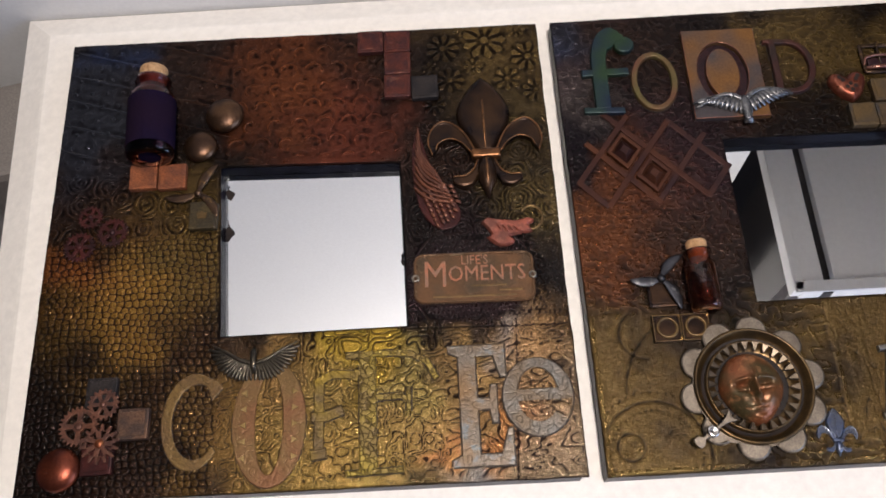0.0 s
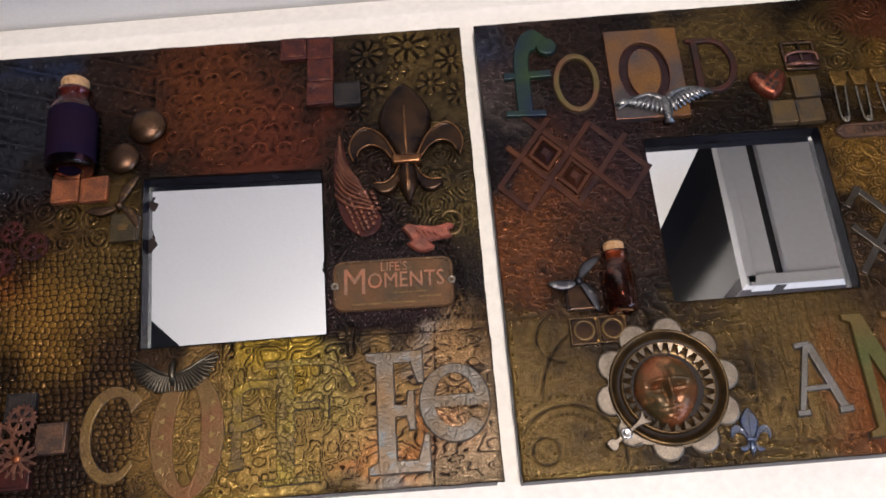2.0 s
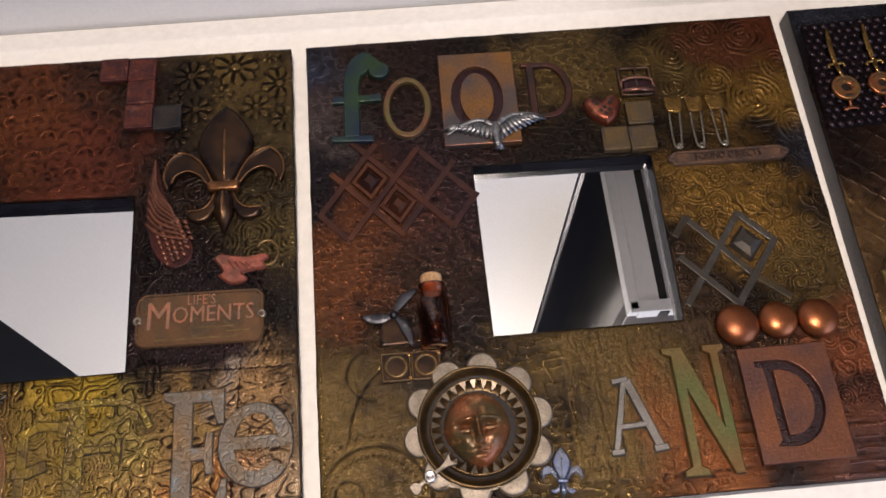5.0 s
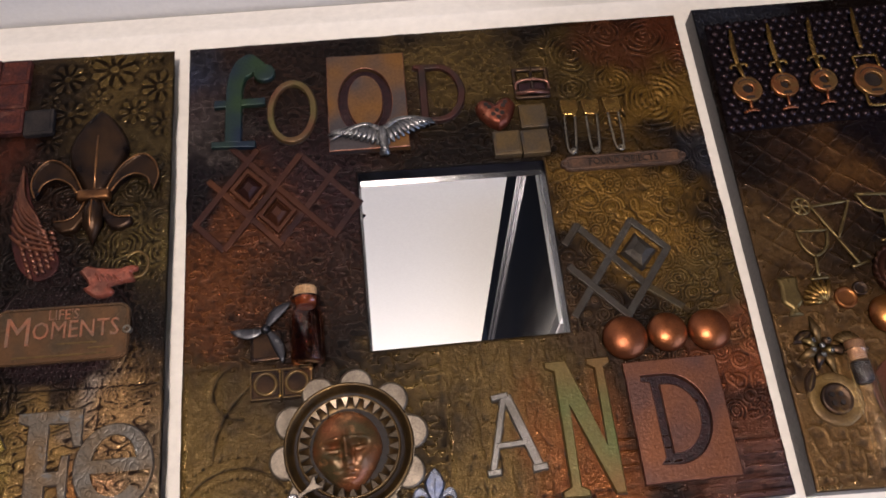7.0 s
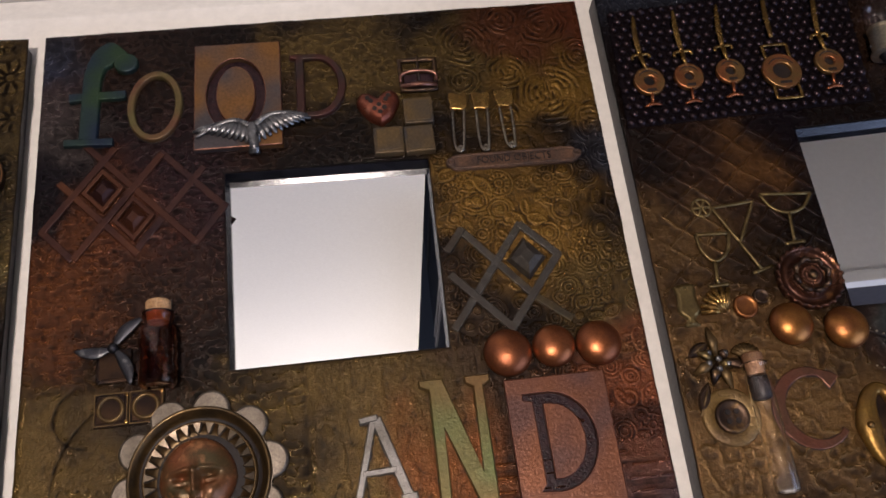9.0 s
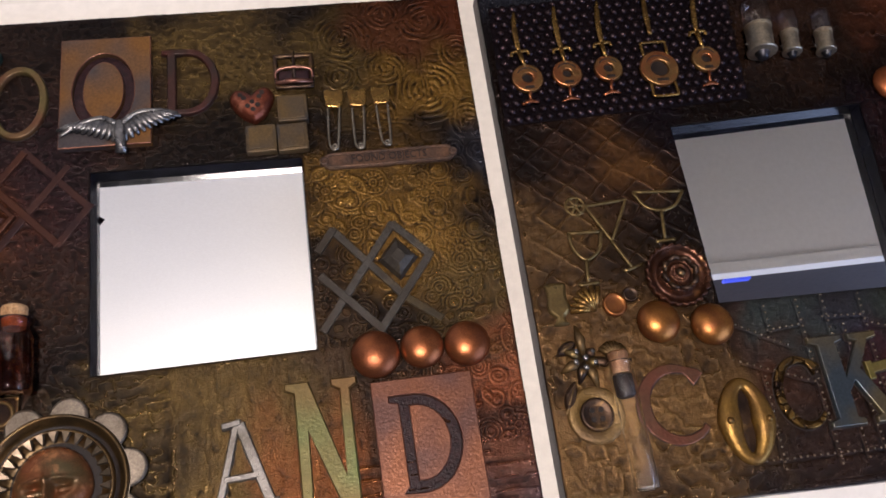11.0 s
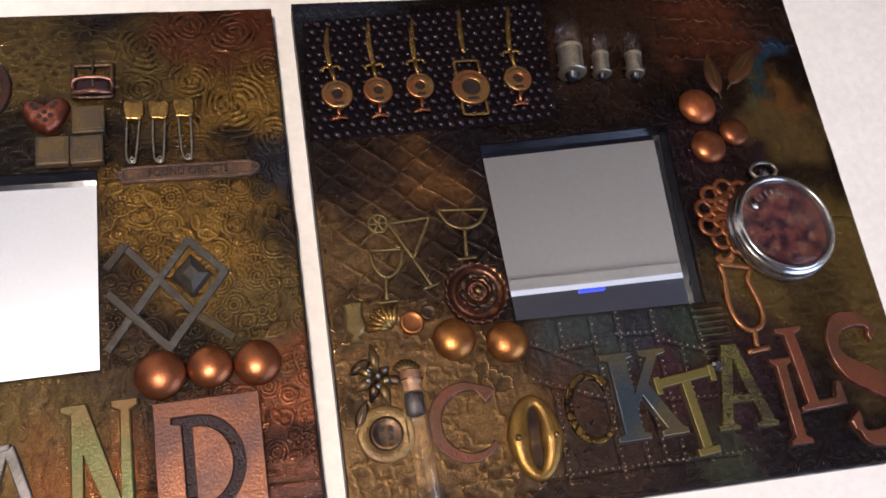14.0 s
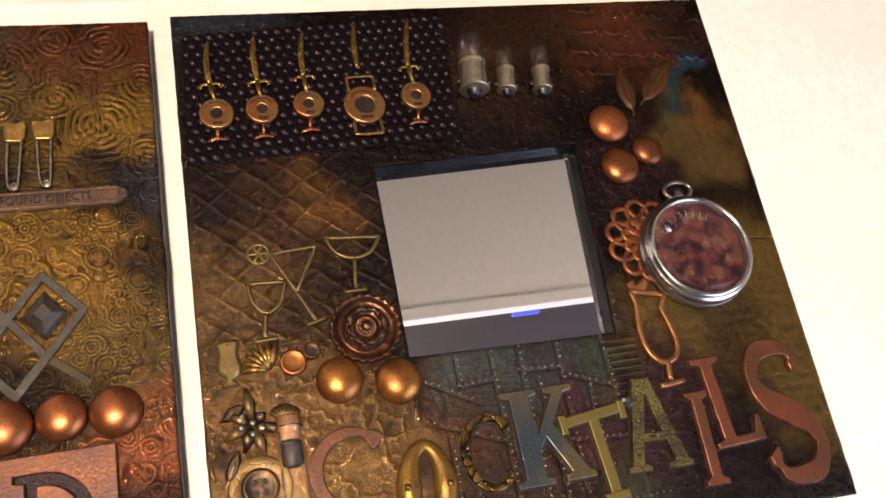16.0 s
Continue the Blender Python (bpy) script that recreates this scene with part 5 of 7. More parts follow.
def wing(x, y, material, label):
    """One long wing: slim flight feathers fanned from the tip, rows of small scales below."""
    w = thing("feathered_wing", x, y, 0.1, 0, label, "wing charm", "wing charms")
    lp = smooth_path([(3.6, 61), (.6, 49), (0, 36), (1.2, 21), (5.4, 8), (13, .6), (20.5, 2), (23.6, 8), (21.6, 15), (17, 23), (12.4, 32), (8.2, 41), (5.8, 51), (3.6, 61)], 4)[:-1]
    part("base", slab([lp], 1.0, .4), DARK_RUST, w, "blackened rust base")
    for k in range(9):
        f = k / 8
        tip, root = (3.4 - 3.0 * math.sin(1.5 * f), 60.0 - 36 * f), (12.6 + 8.8 * f, 31.0 - 17 * f)
        mid = ((tip[0] + root[0]) / 2 - 3.0, (tip[1] + root[1]) / 2 - 1.6)
        pts = [(*q, 2.3 - 0.02 * i) for i, q in enumerate(smooth_path([tip, mid, root], 6))]
        part("feather", sweep(pts, [.3] + [.72 + .25 * math.sin(math.pi * i / 11) for i in range(1, len(pts))], 0.9, 8), material, w, smooth=True)
    scale = to_mesh("scale_feather", sweep([(0, 2.0, 1.1), (0, .8, 1.7), (0, -.7, 1.75), (0, -1.7, 1.0)], [.35, .9, .95, .35], .42, 8))
    scale.shade_smooth()
    for r in range(9):
        for c in range(6):
            px, py = 3.4 + 2.55 * c + 1.05 * r, 25.5 - 2.9 * r + 1.25 * c + (.6 if c % 2 else 0)
            if math.hypot((px - 13.4) / 9.4, (py - 14) / 13.0) < 1.0:
                part("scale_feather", scale, material, w).matrix_local = pose(px * MM, py * MM, (0.5 + .12 * (r % 3)) * MM, 0, 0, 28 + 6 * c)
    return w


wing(184.2, 123.0, mat("rust_wing_paint", (0.15, 0.054, 0.028), (0.08, 0.032, 0.02), rough=0.34, metal=0.5, scale=120, wear=0.12, worn=(0.3, 0.14, 0.09)), "rust-brown feathered wing charm")


def fleur(x, y, material, label, s=1.0, h=1.0, rz=0):
    """A broad pointed petal between two flat curled ones, a band, and three short tails."""
    f = thing("fleur_de_lis", x, y, 0.2, rz, label, "ornament", "fleurs-de-lis")
    big = s > 0.8
    q = lambda pts: [(a * s, b * s, c * s * h) for a, b, c in pts]
    rows = lambda *r: [(i * s, t * s * h) for i, t in r]
    half = [(0, 48.5), (4.6, 44.5), (10, 37), (13.6, 29), (13.9, 24), (12, 16), (8, 8), (4.5, 1)]
    lp = [(a * s, b * s) for a, b in smooth_path(half, 4)]
    lp = lp + [(-a, b) for a, b in lp[::-1][:-1]]
    part("centre_petal", slab([lp], 5, 1, 0, rows((0, 1.4), (.9, 3.2), (2.0, 4.2), (3.2, 4.7))), material, f, smooth=big)
    part("ridge", sweep(q([(0, 2, 4.4), (0, 15, 4.9), (0, 30, 4.8), (0, 46, 2.2)]), [.55 * s, .6 * s, .55 * s, .3 * s], 0.7, 8), RIDGE if big else material, f, smooth=True)
    for m in (1, -1):
        outer = smooth_path([(5.0, 1.5), (10.5, 13), (16.5, 19), (22.5, 20.4), (27.5, 15.5), (29.3, 8), (27.2, 1)], 4)
        inner = smooth_path([(25.6, 4.0), (23.6, 8), (18, 10.2), (12, 7.4), (7.6, 1.5)], 4)
        lp = [(m * a * s, b * s) for a, b in outer + inner]
        petal = part("side_petal", slab([lp], 4, 1, 0, rows((0, 3.4), (.5, 4.2), (1.4, 3.9))), material, f)
        for line in (outer, inner):
            part("petal_rim", sweep(q([(m * a, b, 4.3) for a, b in line]), 0.42 * s, 1.0, 8), RIDGE if big else material, petal, "rubbed brass rim" if big else "", True)
        tail = smooth_path([(4, -2), (7, -8.5), (11.5, -11.6), (17.3, -12), (17.4, -15), (13, -17.6), (7.6, -16.4), (3.6, -10.5)], 4)
        curl = part("lower_curl", slab([[(m * a * s, b * s) for a, b in tail]], 4, 1, 0, rows((0, 2.6), (.5, 3.6), (1.3, 3.9))), material, f)
        part("curl_rim", sweep(q([(m * a, b, 3.7) for a, b in tail[:13]]), 0.4 * s, 1.0, 8), RIDGE if big else material, curl, smooth=True)
    part("stem", sweep(q([(0, -1, 3.2), (0, -8, 3.8), (0, -15, 3.4), (0, -24.5, 1.2)]), [3.2 * s, 4.6 * s, 4.6 * s, .3 * s], 0.8, 14), material, f, smooth=True)
    if big:
        part("stem_ridge", sweep(q([(0, -3, 6.3), (0, -9, 7.3), (0, -15, 6.8), (0, -23, 1.8)]), [.5, .8, .8, .2], 0.7, 8), RIDGE, f, smooth=True)
    part("band", moved(box(15.2 * s, 5.4 * s, 5.4 * s * h, 1.7 * s, seg=3), 0, 0, 1.0 * s), BAND if big else material, f, "rubbed brass band" if big else "", True)
    return f


RIDGE = mat("rubbed_bronze_line", (0.26, 0.12, 0.045), (0.12, 0.06, 0.028), rough=0.34, metal=0.8, scale=160, bump=0.15)
BAND = mat("rubbed_brass_band", (0.2, 0.09, 0.035), (0.1, 0.045, 0.02), rough=0.34, metal=0.85, scale=160, bump=0.15)
fleur(222.3, 163.0, BLACK_BRONZE, "large dark bronze fleur-de-lis with a copper band", 1.0)
BIRD_RED = mat("coral_red_bird_paint", (0.27, 0.075, 0.045), (0.13, 0.045, 0.03), rough=0.36, metal=0.4, scale=150, bump=0.5, wear=0.2, worn=(0.4, 0.17, 0.11))


def perched_bird(x, y):
    """A small flat bird, its tail lifted and one wing lowered."""
    b = thing("bird_charm", x, y, 0.1, 0, "coral-red flat bird charm with a curled tail", "bird charm")
    lp = smooth_path([(-14.6, 4), (-11.5, 6.6), (-7, 5.6), (-4, 5.2), (3, 4.4), (8, 5.6), (11.4, 4.6), (11.0, 2.6), (9.0, 1.6), (10.4, -2.2), (5, -3.0), (-.5, -4.2), (1.4, -6), (.4, -8.2), (-6, -9.4), (-12.2, -4.4), (-10, -3), (-12, .8), (-14.6, 4)], 3)[:-1]
    body = part("body", slab([lp], 2.4, .4, 0, [(0, 1.0), (.5, 1.9), (1.0, 2.4)]), BIRD_RED, b)
    for k in range(4):
        part("feather", sweep([(-7 + 2.6 * k, 2.2 - .5 * k, 2.4), (-5 + 2.8 * k, -.4 - .3 * k, 2.8), (-4 + 3.2 * k, -2.6, 2.1)], [.3, .7, .3], .6, 6), BIRD_RED, body, smooth=True)
    part("tail_ring", sweep([(10.6 + 5.4 * math.cos(a), 5.6 + 6.4 * math.sin(a), .9) for a in np.linspace(-1.9, 2.6, 19)], .75, .8, 8), DULL_BRASS, b, "curled dull brass tail", True)
    return b


perched_bird(232.0, 121.8)


def word_tag(x, y, w, h, rz, material, rows, label, ink, rim=True, eyelets=True, radius=5):
    t = thing("word_tag", x, y, 0.2, rz, label, "tag", "word tags")
    lp = lambda a, b, r: sum([ellipse(sx * (a / 2 - r), sy * (b / 2 - r), r, r, 7, q, q + 90) for sx, sy, q in ((1, 1, 0), (-1, 1, 90), (-1, -1, 180), (1, -1, 270))], [])
    plate = part("plate", slab([lp(w, h, radius)], 1.8, 0.4), material, t)
    if rim:
        part("rim", slab([lp(w - .6, h - .6, radius), lp(w - 3.0, h - 3.0, radius - 1.2)], 0.8, 0.3, 1.7), material, t)
    for words, size, px, py in rows:
        if words == "-":
            part("small_print", box(size, 0.9, .25, 0.1, px, py, 1.75), DULL_BRASS, plate, "line of print too small to read")
        else:
            part("lettering", text_mesh(words, size, 0.4, 0.84), ink, plate, "raised lettering").location = (px * MM, py * MM, 1.9 * MM)
    if eyelets:
        for sx in (-1, 1):
            part("eyelet", lathe([(2.0, 0), (2.0, 2.4), (1.5, 2.8), (.9, 2.5), (.9, 1.0)], 16, False), SILVER_WIRE if len(rows) > 1 else material, t, smooth=True).location = (sx * (w / 2 - 1.0) * MM, 0, 0)
    return t


TAG_INK = mat("rubbed_tag_lettering", (0.36, 0.14, 0.075), (0.22, 0.13, 0.085), rough=0.34, metal=0.6, scale=200, bump=0.1)
word_tag(212.2, 96.8, 58.5, 26.0, -0.9, mat("brown_tag_enamel", (0.13, 0.068, 0.033), (0.075, 0.05, 0.03), rough=0.26, metal=0.5, spec=0.12, scale=90, bump=0.2), (("LIFE'S", 6.8, 0.5, 8.6), ("M", 19.0, -18.6, 1.2), ("OMENTS", 11.4, 6.2, 1.4), ("-", 17, 7, -4.6), ("-", 11, 17.5, -7.2), ("-", 40, 0, -9.8)), "brown metal word tag with raised copper letters", TAG_INK)


def eagle(x, y, material, label):
    e = thing("spread_wings_badge", x, y, 0.2, 0, label, "badge")
    e.scale = (0.84, 0.84, 0.84)
    part("body", sweep([(0, -7, 1.5), (0, -2, 3.2), (0, 4, 3.2), (0, 8, 1.8)], [.8, 1.9, 1.8, .8], 0.7, 12), material, e, smooth=True)
    for m in (1, -1):
        for k in range(14):
            f = k / 13
            a = radians(168 + 96 * f)
            R = 26.5 - 11.0 * f ** 0.7
            tip = (-m * R * math.cos(a) * -1, 3.5 + 0.92 * R * math.sin(a))
            base = (-m * (15 - 14 * f), -1.5 + 7.5 * (1 - f) ** 1.6)
            tip = (m * -abs(tip[0]) if k < 13 else -m * 1.0, tip[1])
            mid = ((base[0] + tip[0]) / 2 - m * 0.6, (base[1] + tip[1]) / 2 - 0.6)
            pts = [(*q, 2.2 - 1.1 * i / 12) for i, q in enumerate(smooth_path([base, mid, tip], 6))]
            part("feather", sweep(pts, [0.8 + .25 * math.sin(i / 4) for i in range(len(pts) - 1)] + [.25], 0.6, 8), material, e, smooth=True)
        part("shoulder", sweep(smooth_path([(-m * 1, -1, 2.4), (-m * 8, 1.2, 2.8), (-m * 16, 6.2, 2.4), (-m * 25, 11.0, 1.2)], 4), [1.2] * 5 + [1.0] * 4 + [.8, .7, .5, .3], 0.7, 8), material, e, smooth=True)
    return e


eagle(107.0, 60.5, mat("dark_pewter_gold", (0.07, 0.058, 0.04), (0.04, 0.034, 0.026), rough=0.32, metal=0.8, scale=200, bump=0.25), "blackened metal badge with two spread wings")
letter("C", 65.5, 11.5, 30.5, 45, 0, P_OCHRE, "flat ochre letter C with worn edges", 0.9, "word letters")
letter("Q", 98.0, 2.5, 34, 58, 0, P_BROWN, "flat brown letter O with stamped triangles", 0.9, "word letters")
stroke_letter(134.0, 14.5, 22, 40, 0, (([(.17, .04), (.17, .9)], 4.6), ([(.12, .86), (.45, .95), (.98, .93)], 4.0), ([(.98, .99), (.9, .86)], 3.2), ([(.0, .46), (.3, .46), (.68, .53)], 4.6), ([(.0, .03), (.34, .05)], 4.6)), P_YELLOW, "flat yellow-gold letter F", 0.9, "word letters")
stroke_letter(149.0, 6.0, 43, 55.5, 0, (([(.26, .02), (.255, .98)], 8.0), ([(.02, .99), (.5, 1.0), (.74, .98), (.9, .91), (1.0, .76)], 3.0), ([(.3, .62), (.62, .63), (.7, .57)], 3.0), ([(.02, .015), (.62, .03)], 2.6), ([(.7, .7), (.69, .5)], 2.4)), P_SCALES, "large yellow-gold letter F with stamped scales", 1.0, "word letters")
letter("E", 197.5, 7.0, 28, 56.0, 0, P_STEELB, "blue-grey and gold letter E", 1.1, "word letters")
letter("e", 221.5, 19.0, 32.5, 36.5, 0, P_GREY, "grey-gold small letter e", 1.1, "word letters")
for k in range(5):
    for sx in (-1, 1):
        solo("stamped_triangle", slab([[(-1.5, -1.2), (1.5, -1.2), (0, 1.6)]], 0.5, 0.15), P_TRIANGLE, 115 + sx * 11.7, 16 + 7.4 * k, 0.9, -90 * sx, "small ochre stamped triangle on a letter", "stamp", "stamped triangles")
# ---------------------------------------------------------------- second panel
letter("f", 275.5, 184.0, 32, 51.5, -1, P_GREEN, "green and blue painted letter f", 3.0, "word letters")
letter("o", 301.5, 185.0, 24.6, 36.8, -2, P_ROSEGREEN, "green and rose painted letter o", 2.6, "word letters")


CUT_FLOOR = mat("dark_plum_wash", (0.012, 0.005, 0.007), (0.028, 0.011, 0.012), rough=0.35, spec=0.2, scale=350, bump=0.8)


def cut_plate(x, y, w, h, rz, t, ring, core, material, floor, label):
    """A thick plate with a letter cut out of it; ring and core are the letter's outer and inner outlines."""
    c = thing("letter_plate", x, y, 0.1, rz, label, "letter plate", "letter plates")
    part("plate", slab([[(0, 0), (w, 0), (w, h), (0, h)], ring], t, 0.4), material, c, edge=RED_EDGE_GLINT)
    part("core", slab([core], t - 0.05, 0.4), material, c, edge=RED_EDGE_GLINT)
    part("cut_floor", slab([ring], 0.6, 0.1), floor, c, "dark floor of the cut letter")
    return c


cut_plate(331.8, 177.2, 39.0, 55.6, -0.6, 3.4, ellipse(18.6, 27.8, 13.2, 19.5, 48), ellipse(18.6, 27.8, 8.8, 15.2, 44), P_ORANGE, CUT_FLOOR, "orange-brass plate with a cut-out letter O")
letter("D", 374.8, 190.5, 25.5, 34.5, -1, P_DARKRED, "dark red thin letter D", 2.4, "word letters")


def dove(x, y, z, material, label):
    d = thing("flying_bird_charm", x, y, z, 0, label, "bird charm")
    part("body", sweep([(0.5, -11, .8), (0.5, -7, 1.6), (0.3, -1, 2.2), (0, 3.5, 1.8), (0.5, 5.5, 1.0)], [2.6, 2.2, 2.6, 2.0, .8], 0.6, 12), material, d, smooth=True)
    for m, end in ((-1, (-25, -1)), (1, (24.5, 6.5))):
        for k in range(10):
            f = k / 9
            b = (m * (1.2 + .0 * f) + end[0] * .62 * f, 2.2 + 3.4 * math.sin(f * 2.4) + end[1] * .5 * f)
            t = (b[0] + m * (1.6 + 8.0 * f), b[1] - 7.6 + 5.2 * f ** 2 - .4 * m * f)
            part("feather", sweep([(*b, 1.7), ((b[0] + t[0]) / 2, (b[1] + t[1]) / 2, 1.6), (*t, .9)], [1.5, 1.7, .7], 0.45, 8), material, d, smooth=True)
        lead = smooth_path([(m * 1.0, 3.0, 1.9), (end[0] * .32, 6.4 + end[1] * .2, 2.0), (end[0] * .68, 4.2 + end[1] * .6, 1.8), (end[0], end[1], 1.2)], 5)
        part("wing_bone", sweep(lead, [1.5 - .055 * i for i in range(len(lead))], 0.6, 8), material, d, smooth=True)
    return d


dove(357.8, 183.5, 3.6, BIRD_METAL, "silvery metal bird charm with spread wings")


def heart(x, y, material, label):
    h = thing("pierced_heart", x, y, 0.1, 4, label, "heart charm")
    half = [(0, -9.4), (5.0, -6.0), (9.0, .2), (9.8, 4.4), (7.4, 8.2), (3.4, 8.0), (0, 5.4)]
    lp = smooth_path(half, 4)
    lp = lp + [(-a, b) for a, b in lp[::-1][1:-1]]
    body = part("heart_body", slab([lp], 4, 1, 0, [(0, 1.2), (.7, 2.8), (1.8, 4.0), (3.0, 4.6)]), material, h, smooth=True)
    for a, b in ((0, 0), (3.4, 2.4), (-3.4, 2.4), (0, -3.8), (4.8, 4.2), (-4.8, 4.2), (2.2, -1.8), (-2.2, -1.8)):
        part("hole", lathe([(1.25, 3.6), (1.15, 4.85), (.02, 4.86)], 12), INK, body, "dark pierced hole").location = (a * MM, b * MM, -0.1 * MM)
    return h


heart(414.6, 192.6, mat("red_copper", (0.2, 0.055, 0.028), (0.12, 0.035, 0.022), rough=0.32, metal=0.75, scale=150, bump=0.25, wear=0.15, worn=(0.5, 0.2, 0.12)), "pierced copper heart charm")
for x, y, m, lb in ((432.0, 188.4, OLIVE_TILE, "olive and blue square chip"), (417.4, 174.2, OLIVE_TILE, "olive-gold square chip at the mirror's rim"), (431.0, 173.8, OLIVE_TILE, "olive-gold square chip at the mirror's rim")):
    tile(x, y, 13.3, m, lb, "square chips", rz=random.uniform(-1.5, 1.5), h=4.2)


def buckle(x, y, material, label):
    b = thing("belt_buckle", x, y, 1.2, -1, label, "buckle")
    lp = [(-7.8, -8, .6), (7.8, -8, .6), (8.2, 8.5, .6), (-8.2, 8.5, .6)]
    part("frame", sweep([p for i in range(4) for p in [tuple(np.array(lp[i]) * (1 - k / 6) + np.array(lp[(i + 1) % 4]) * k / 6) for k in range(6)]], 1.2, 0.8, 8, True), material, b, smooth=True)
    part("tongue", sweep([(0, -4.5, 1.8), (0, 2, 2.2), (.4, 10, 1.8)], [.9, .8, .5], 0.8, 8), material, b, smooth=True)
    part("keeper_bar", sweep(smooth_path([(-8.4, -4, 1.6), (-7.6, -.6, 2.6), (-3, .6, 3.2), (3, .6, 3.2), (7.6, -.6, 2.6), (8.4, -4, 1.6)], 4), .75, 1, 10), KEEPER, b, "rosy metal keeper bar", True)
    part("cross_bar", sweep([(-8.2, -6.6, 2.2), (0, -6.2, 3.0), (8.2, -6.6, 2.2)], [1.0, 1.3, 1.0], 0.8, 10), KEEPER, b, "rosy metal cross bar", True)
    part("strap", box(13.5, 6.5, 2.0, .8, 0, -3.4, 0), CUT_FLOOR, b, "rust strap end")
    return b


KEEPER = mat("rosy_worn_metal", (0.3, 0.15, 0.11), (0.16, 0.07, 0.05), rough=0.3, metal=0.8, scale=150, bump=0.15)
buckle(434.0, 208.6, BRONZE, "dark bronze belt buckle with a copper keeper")


def safety_pin(x, y, rz):
    p = thing("safety_pin", x, y, 0.6, rz, "small brass-headed safety pin", "safety pin", "row of safety pins")
    part("head", slab([smooth_path([(-3.4, -4.2), (3.2, -4.2), (4.2, 3.4), (2.6, 4.6), (0, 3.8), (-2.8, 4.6), (-4.4, 3.2), (-3.4, -4.2)], 3)[:-1]], 2.0, .5), BRASS_M, p, "brass head")
    wire = part("wire", sweep(smooth_path([(-2.6, -3.5, 1.0), (-2.6, -14, 1.0), (-2.2, -23, 1.0), (-.8, -25.8, 1.0), (.9, -25.6, 1.0), (1.6, -23.6, 1.0), (2.2, -14, 1.2), (2.6, -3.5, 1.2)], 4), .55, 1.0, 8), SILVER_WIRE, p, "bright bent wire", True)
    part("coil", sweep([(0.1 + .9 * math.cos(a), -24.2 + .9 * math.sin(a), 1.0) for a in np.linspace(0, 2 * math.pi, 13)[:-1]], .5, 1.0, 8, True), SILVER_WIRE, wire, smooth=True)
    return p


for px, py, pr in ((450.6, 192.6, -4), (461.2, 192.2, -2), (471.9, 192.6, 1)):
    safety_pin(px, py, pr)
word_tag(472.0, 160.9, 59.0, 7.8, -0.3, TAUPE_TILE, (("FOUND OBJECTS", 5.2, 0, 0),), "dark bronze bar tag with raised words", INK, True, True, 4.2)


def strip_path(t, x0, y0, x1, y1, w, h, material):
    part("strip", slab([ribbon([(x0, y0), (x1, y1)], w)], h, 0.35), material, t)


PLUM_STRIP = paint("plum_lattice_paint", (0.04, 0.018, 0.018), (0.07, 0.028, 0.02), metal=0.4)


def lattice_rust():
    t = thing("diamond_lattice", 293.2, 161.6, 0.1, 0, "rust-red diamond lattice with two raised lozenges", "lattice", "lattices")
    v1, v2 = np.array((13.2, -14.2)), np.array((-12.0, -16.0))
    M = paint("rust_lattice_paint", (0.15, 0.052, 0.02), (0.05, 0.02, 0.017), metal=0.5, wear=0.0, scale=28)
    for k, (j, a, b) in enumerate(((-.5, -1.15, 2.5), (.5, -1.0, 1.6), (-1.5, .4, 2.5), (1.5, -.55, .5))):
        p, q = a * v1 + j * v2, b * v1 + j * v2
        strip_path(t, *p, *q, 3.1, 1.0 + .05 * k - (.5 if j == -1.5 else 0), PLUM_STRIP if j == -1.5 else M)
    for k, (i, a, b) in enumerate(((-.5, -.9, 1.5), (.5, -1.5, 1.5), (1.5, -1.9, .55), (2.5, -1.6, -.45))):
        p, q = i * v1 + a * v2, i * v1 + b * v2
        strip_path(t, *p, *q, 3.1, 1.2 + .05 * k - (.6 if i > 1 else 0), PLUM_STRIP if i > 1 else M)
    for i in (0, 1):
        c = i * v1
        e = [c + s * (v1 * a + v2 * b) for s, a, b in ((.36, 1, 1), (.36, 1, -1), (.36, -1, -1), (.36, -1, 1))]
        part("lozenge_frame", slab([[tuple(p) for p in e], [tuple(c + (p - c) * .72) for p in e]], 2.4, .4), M, t)
        bm = bmesh.new()
        vs = [bm.verts.new((*(c + (p - c) * .66) * MM, 0.3 * MM)) for p in e]
        vt = [bm.verts.new((*(c + (p - c) * .26) * MM, 3.2 * MM)) for p in e]
        for n in range(4):
            bm.faces.new((vs[n], vs[(n + 1) % 4], vt[(n + 1) % 4], vt[n]))
        bm.faces.new(vt)
        bmesh.ops.recalc_face_normals(bm, faces=bm.faces)
        part("lozenge", bm, M, t, "raised copper-brown lozenge")


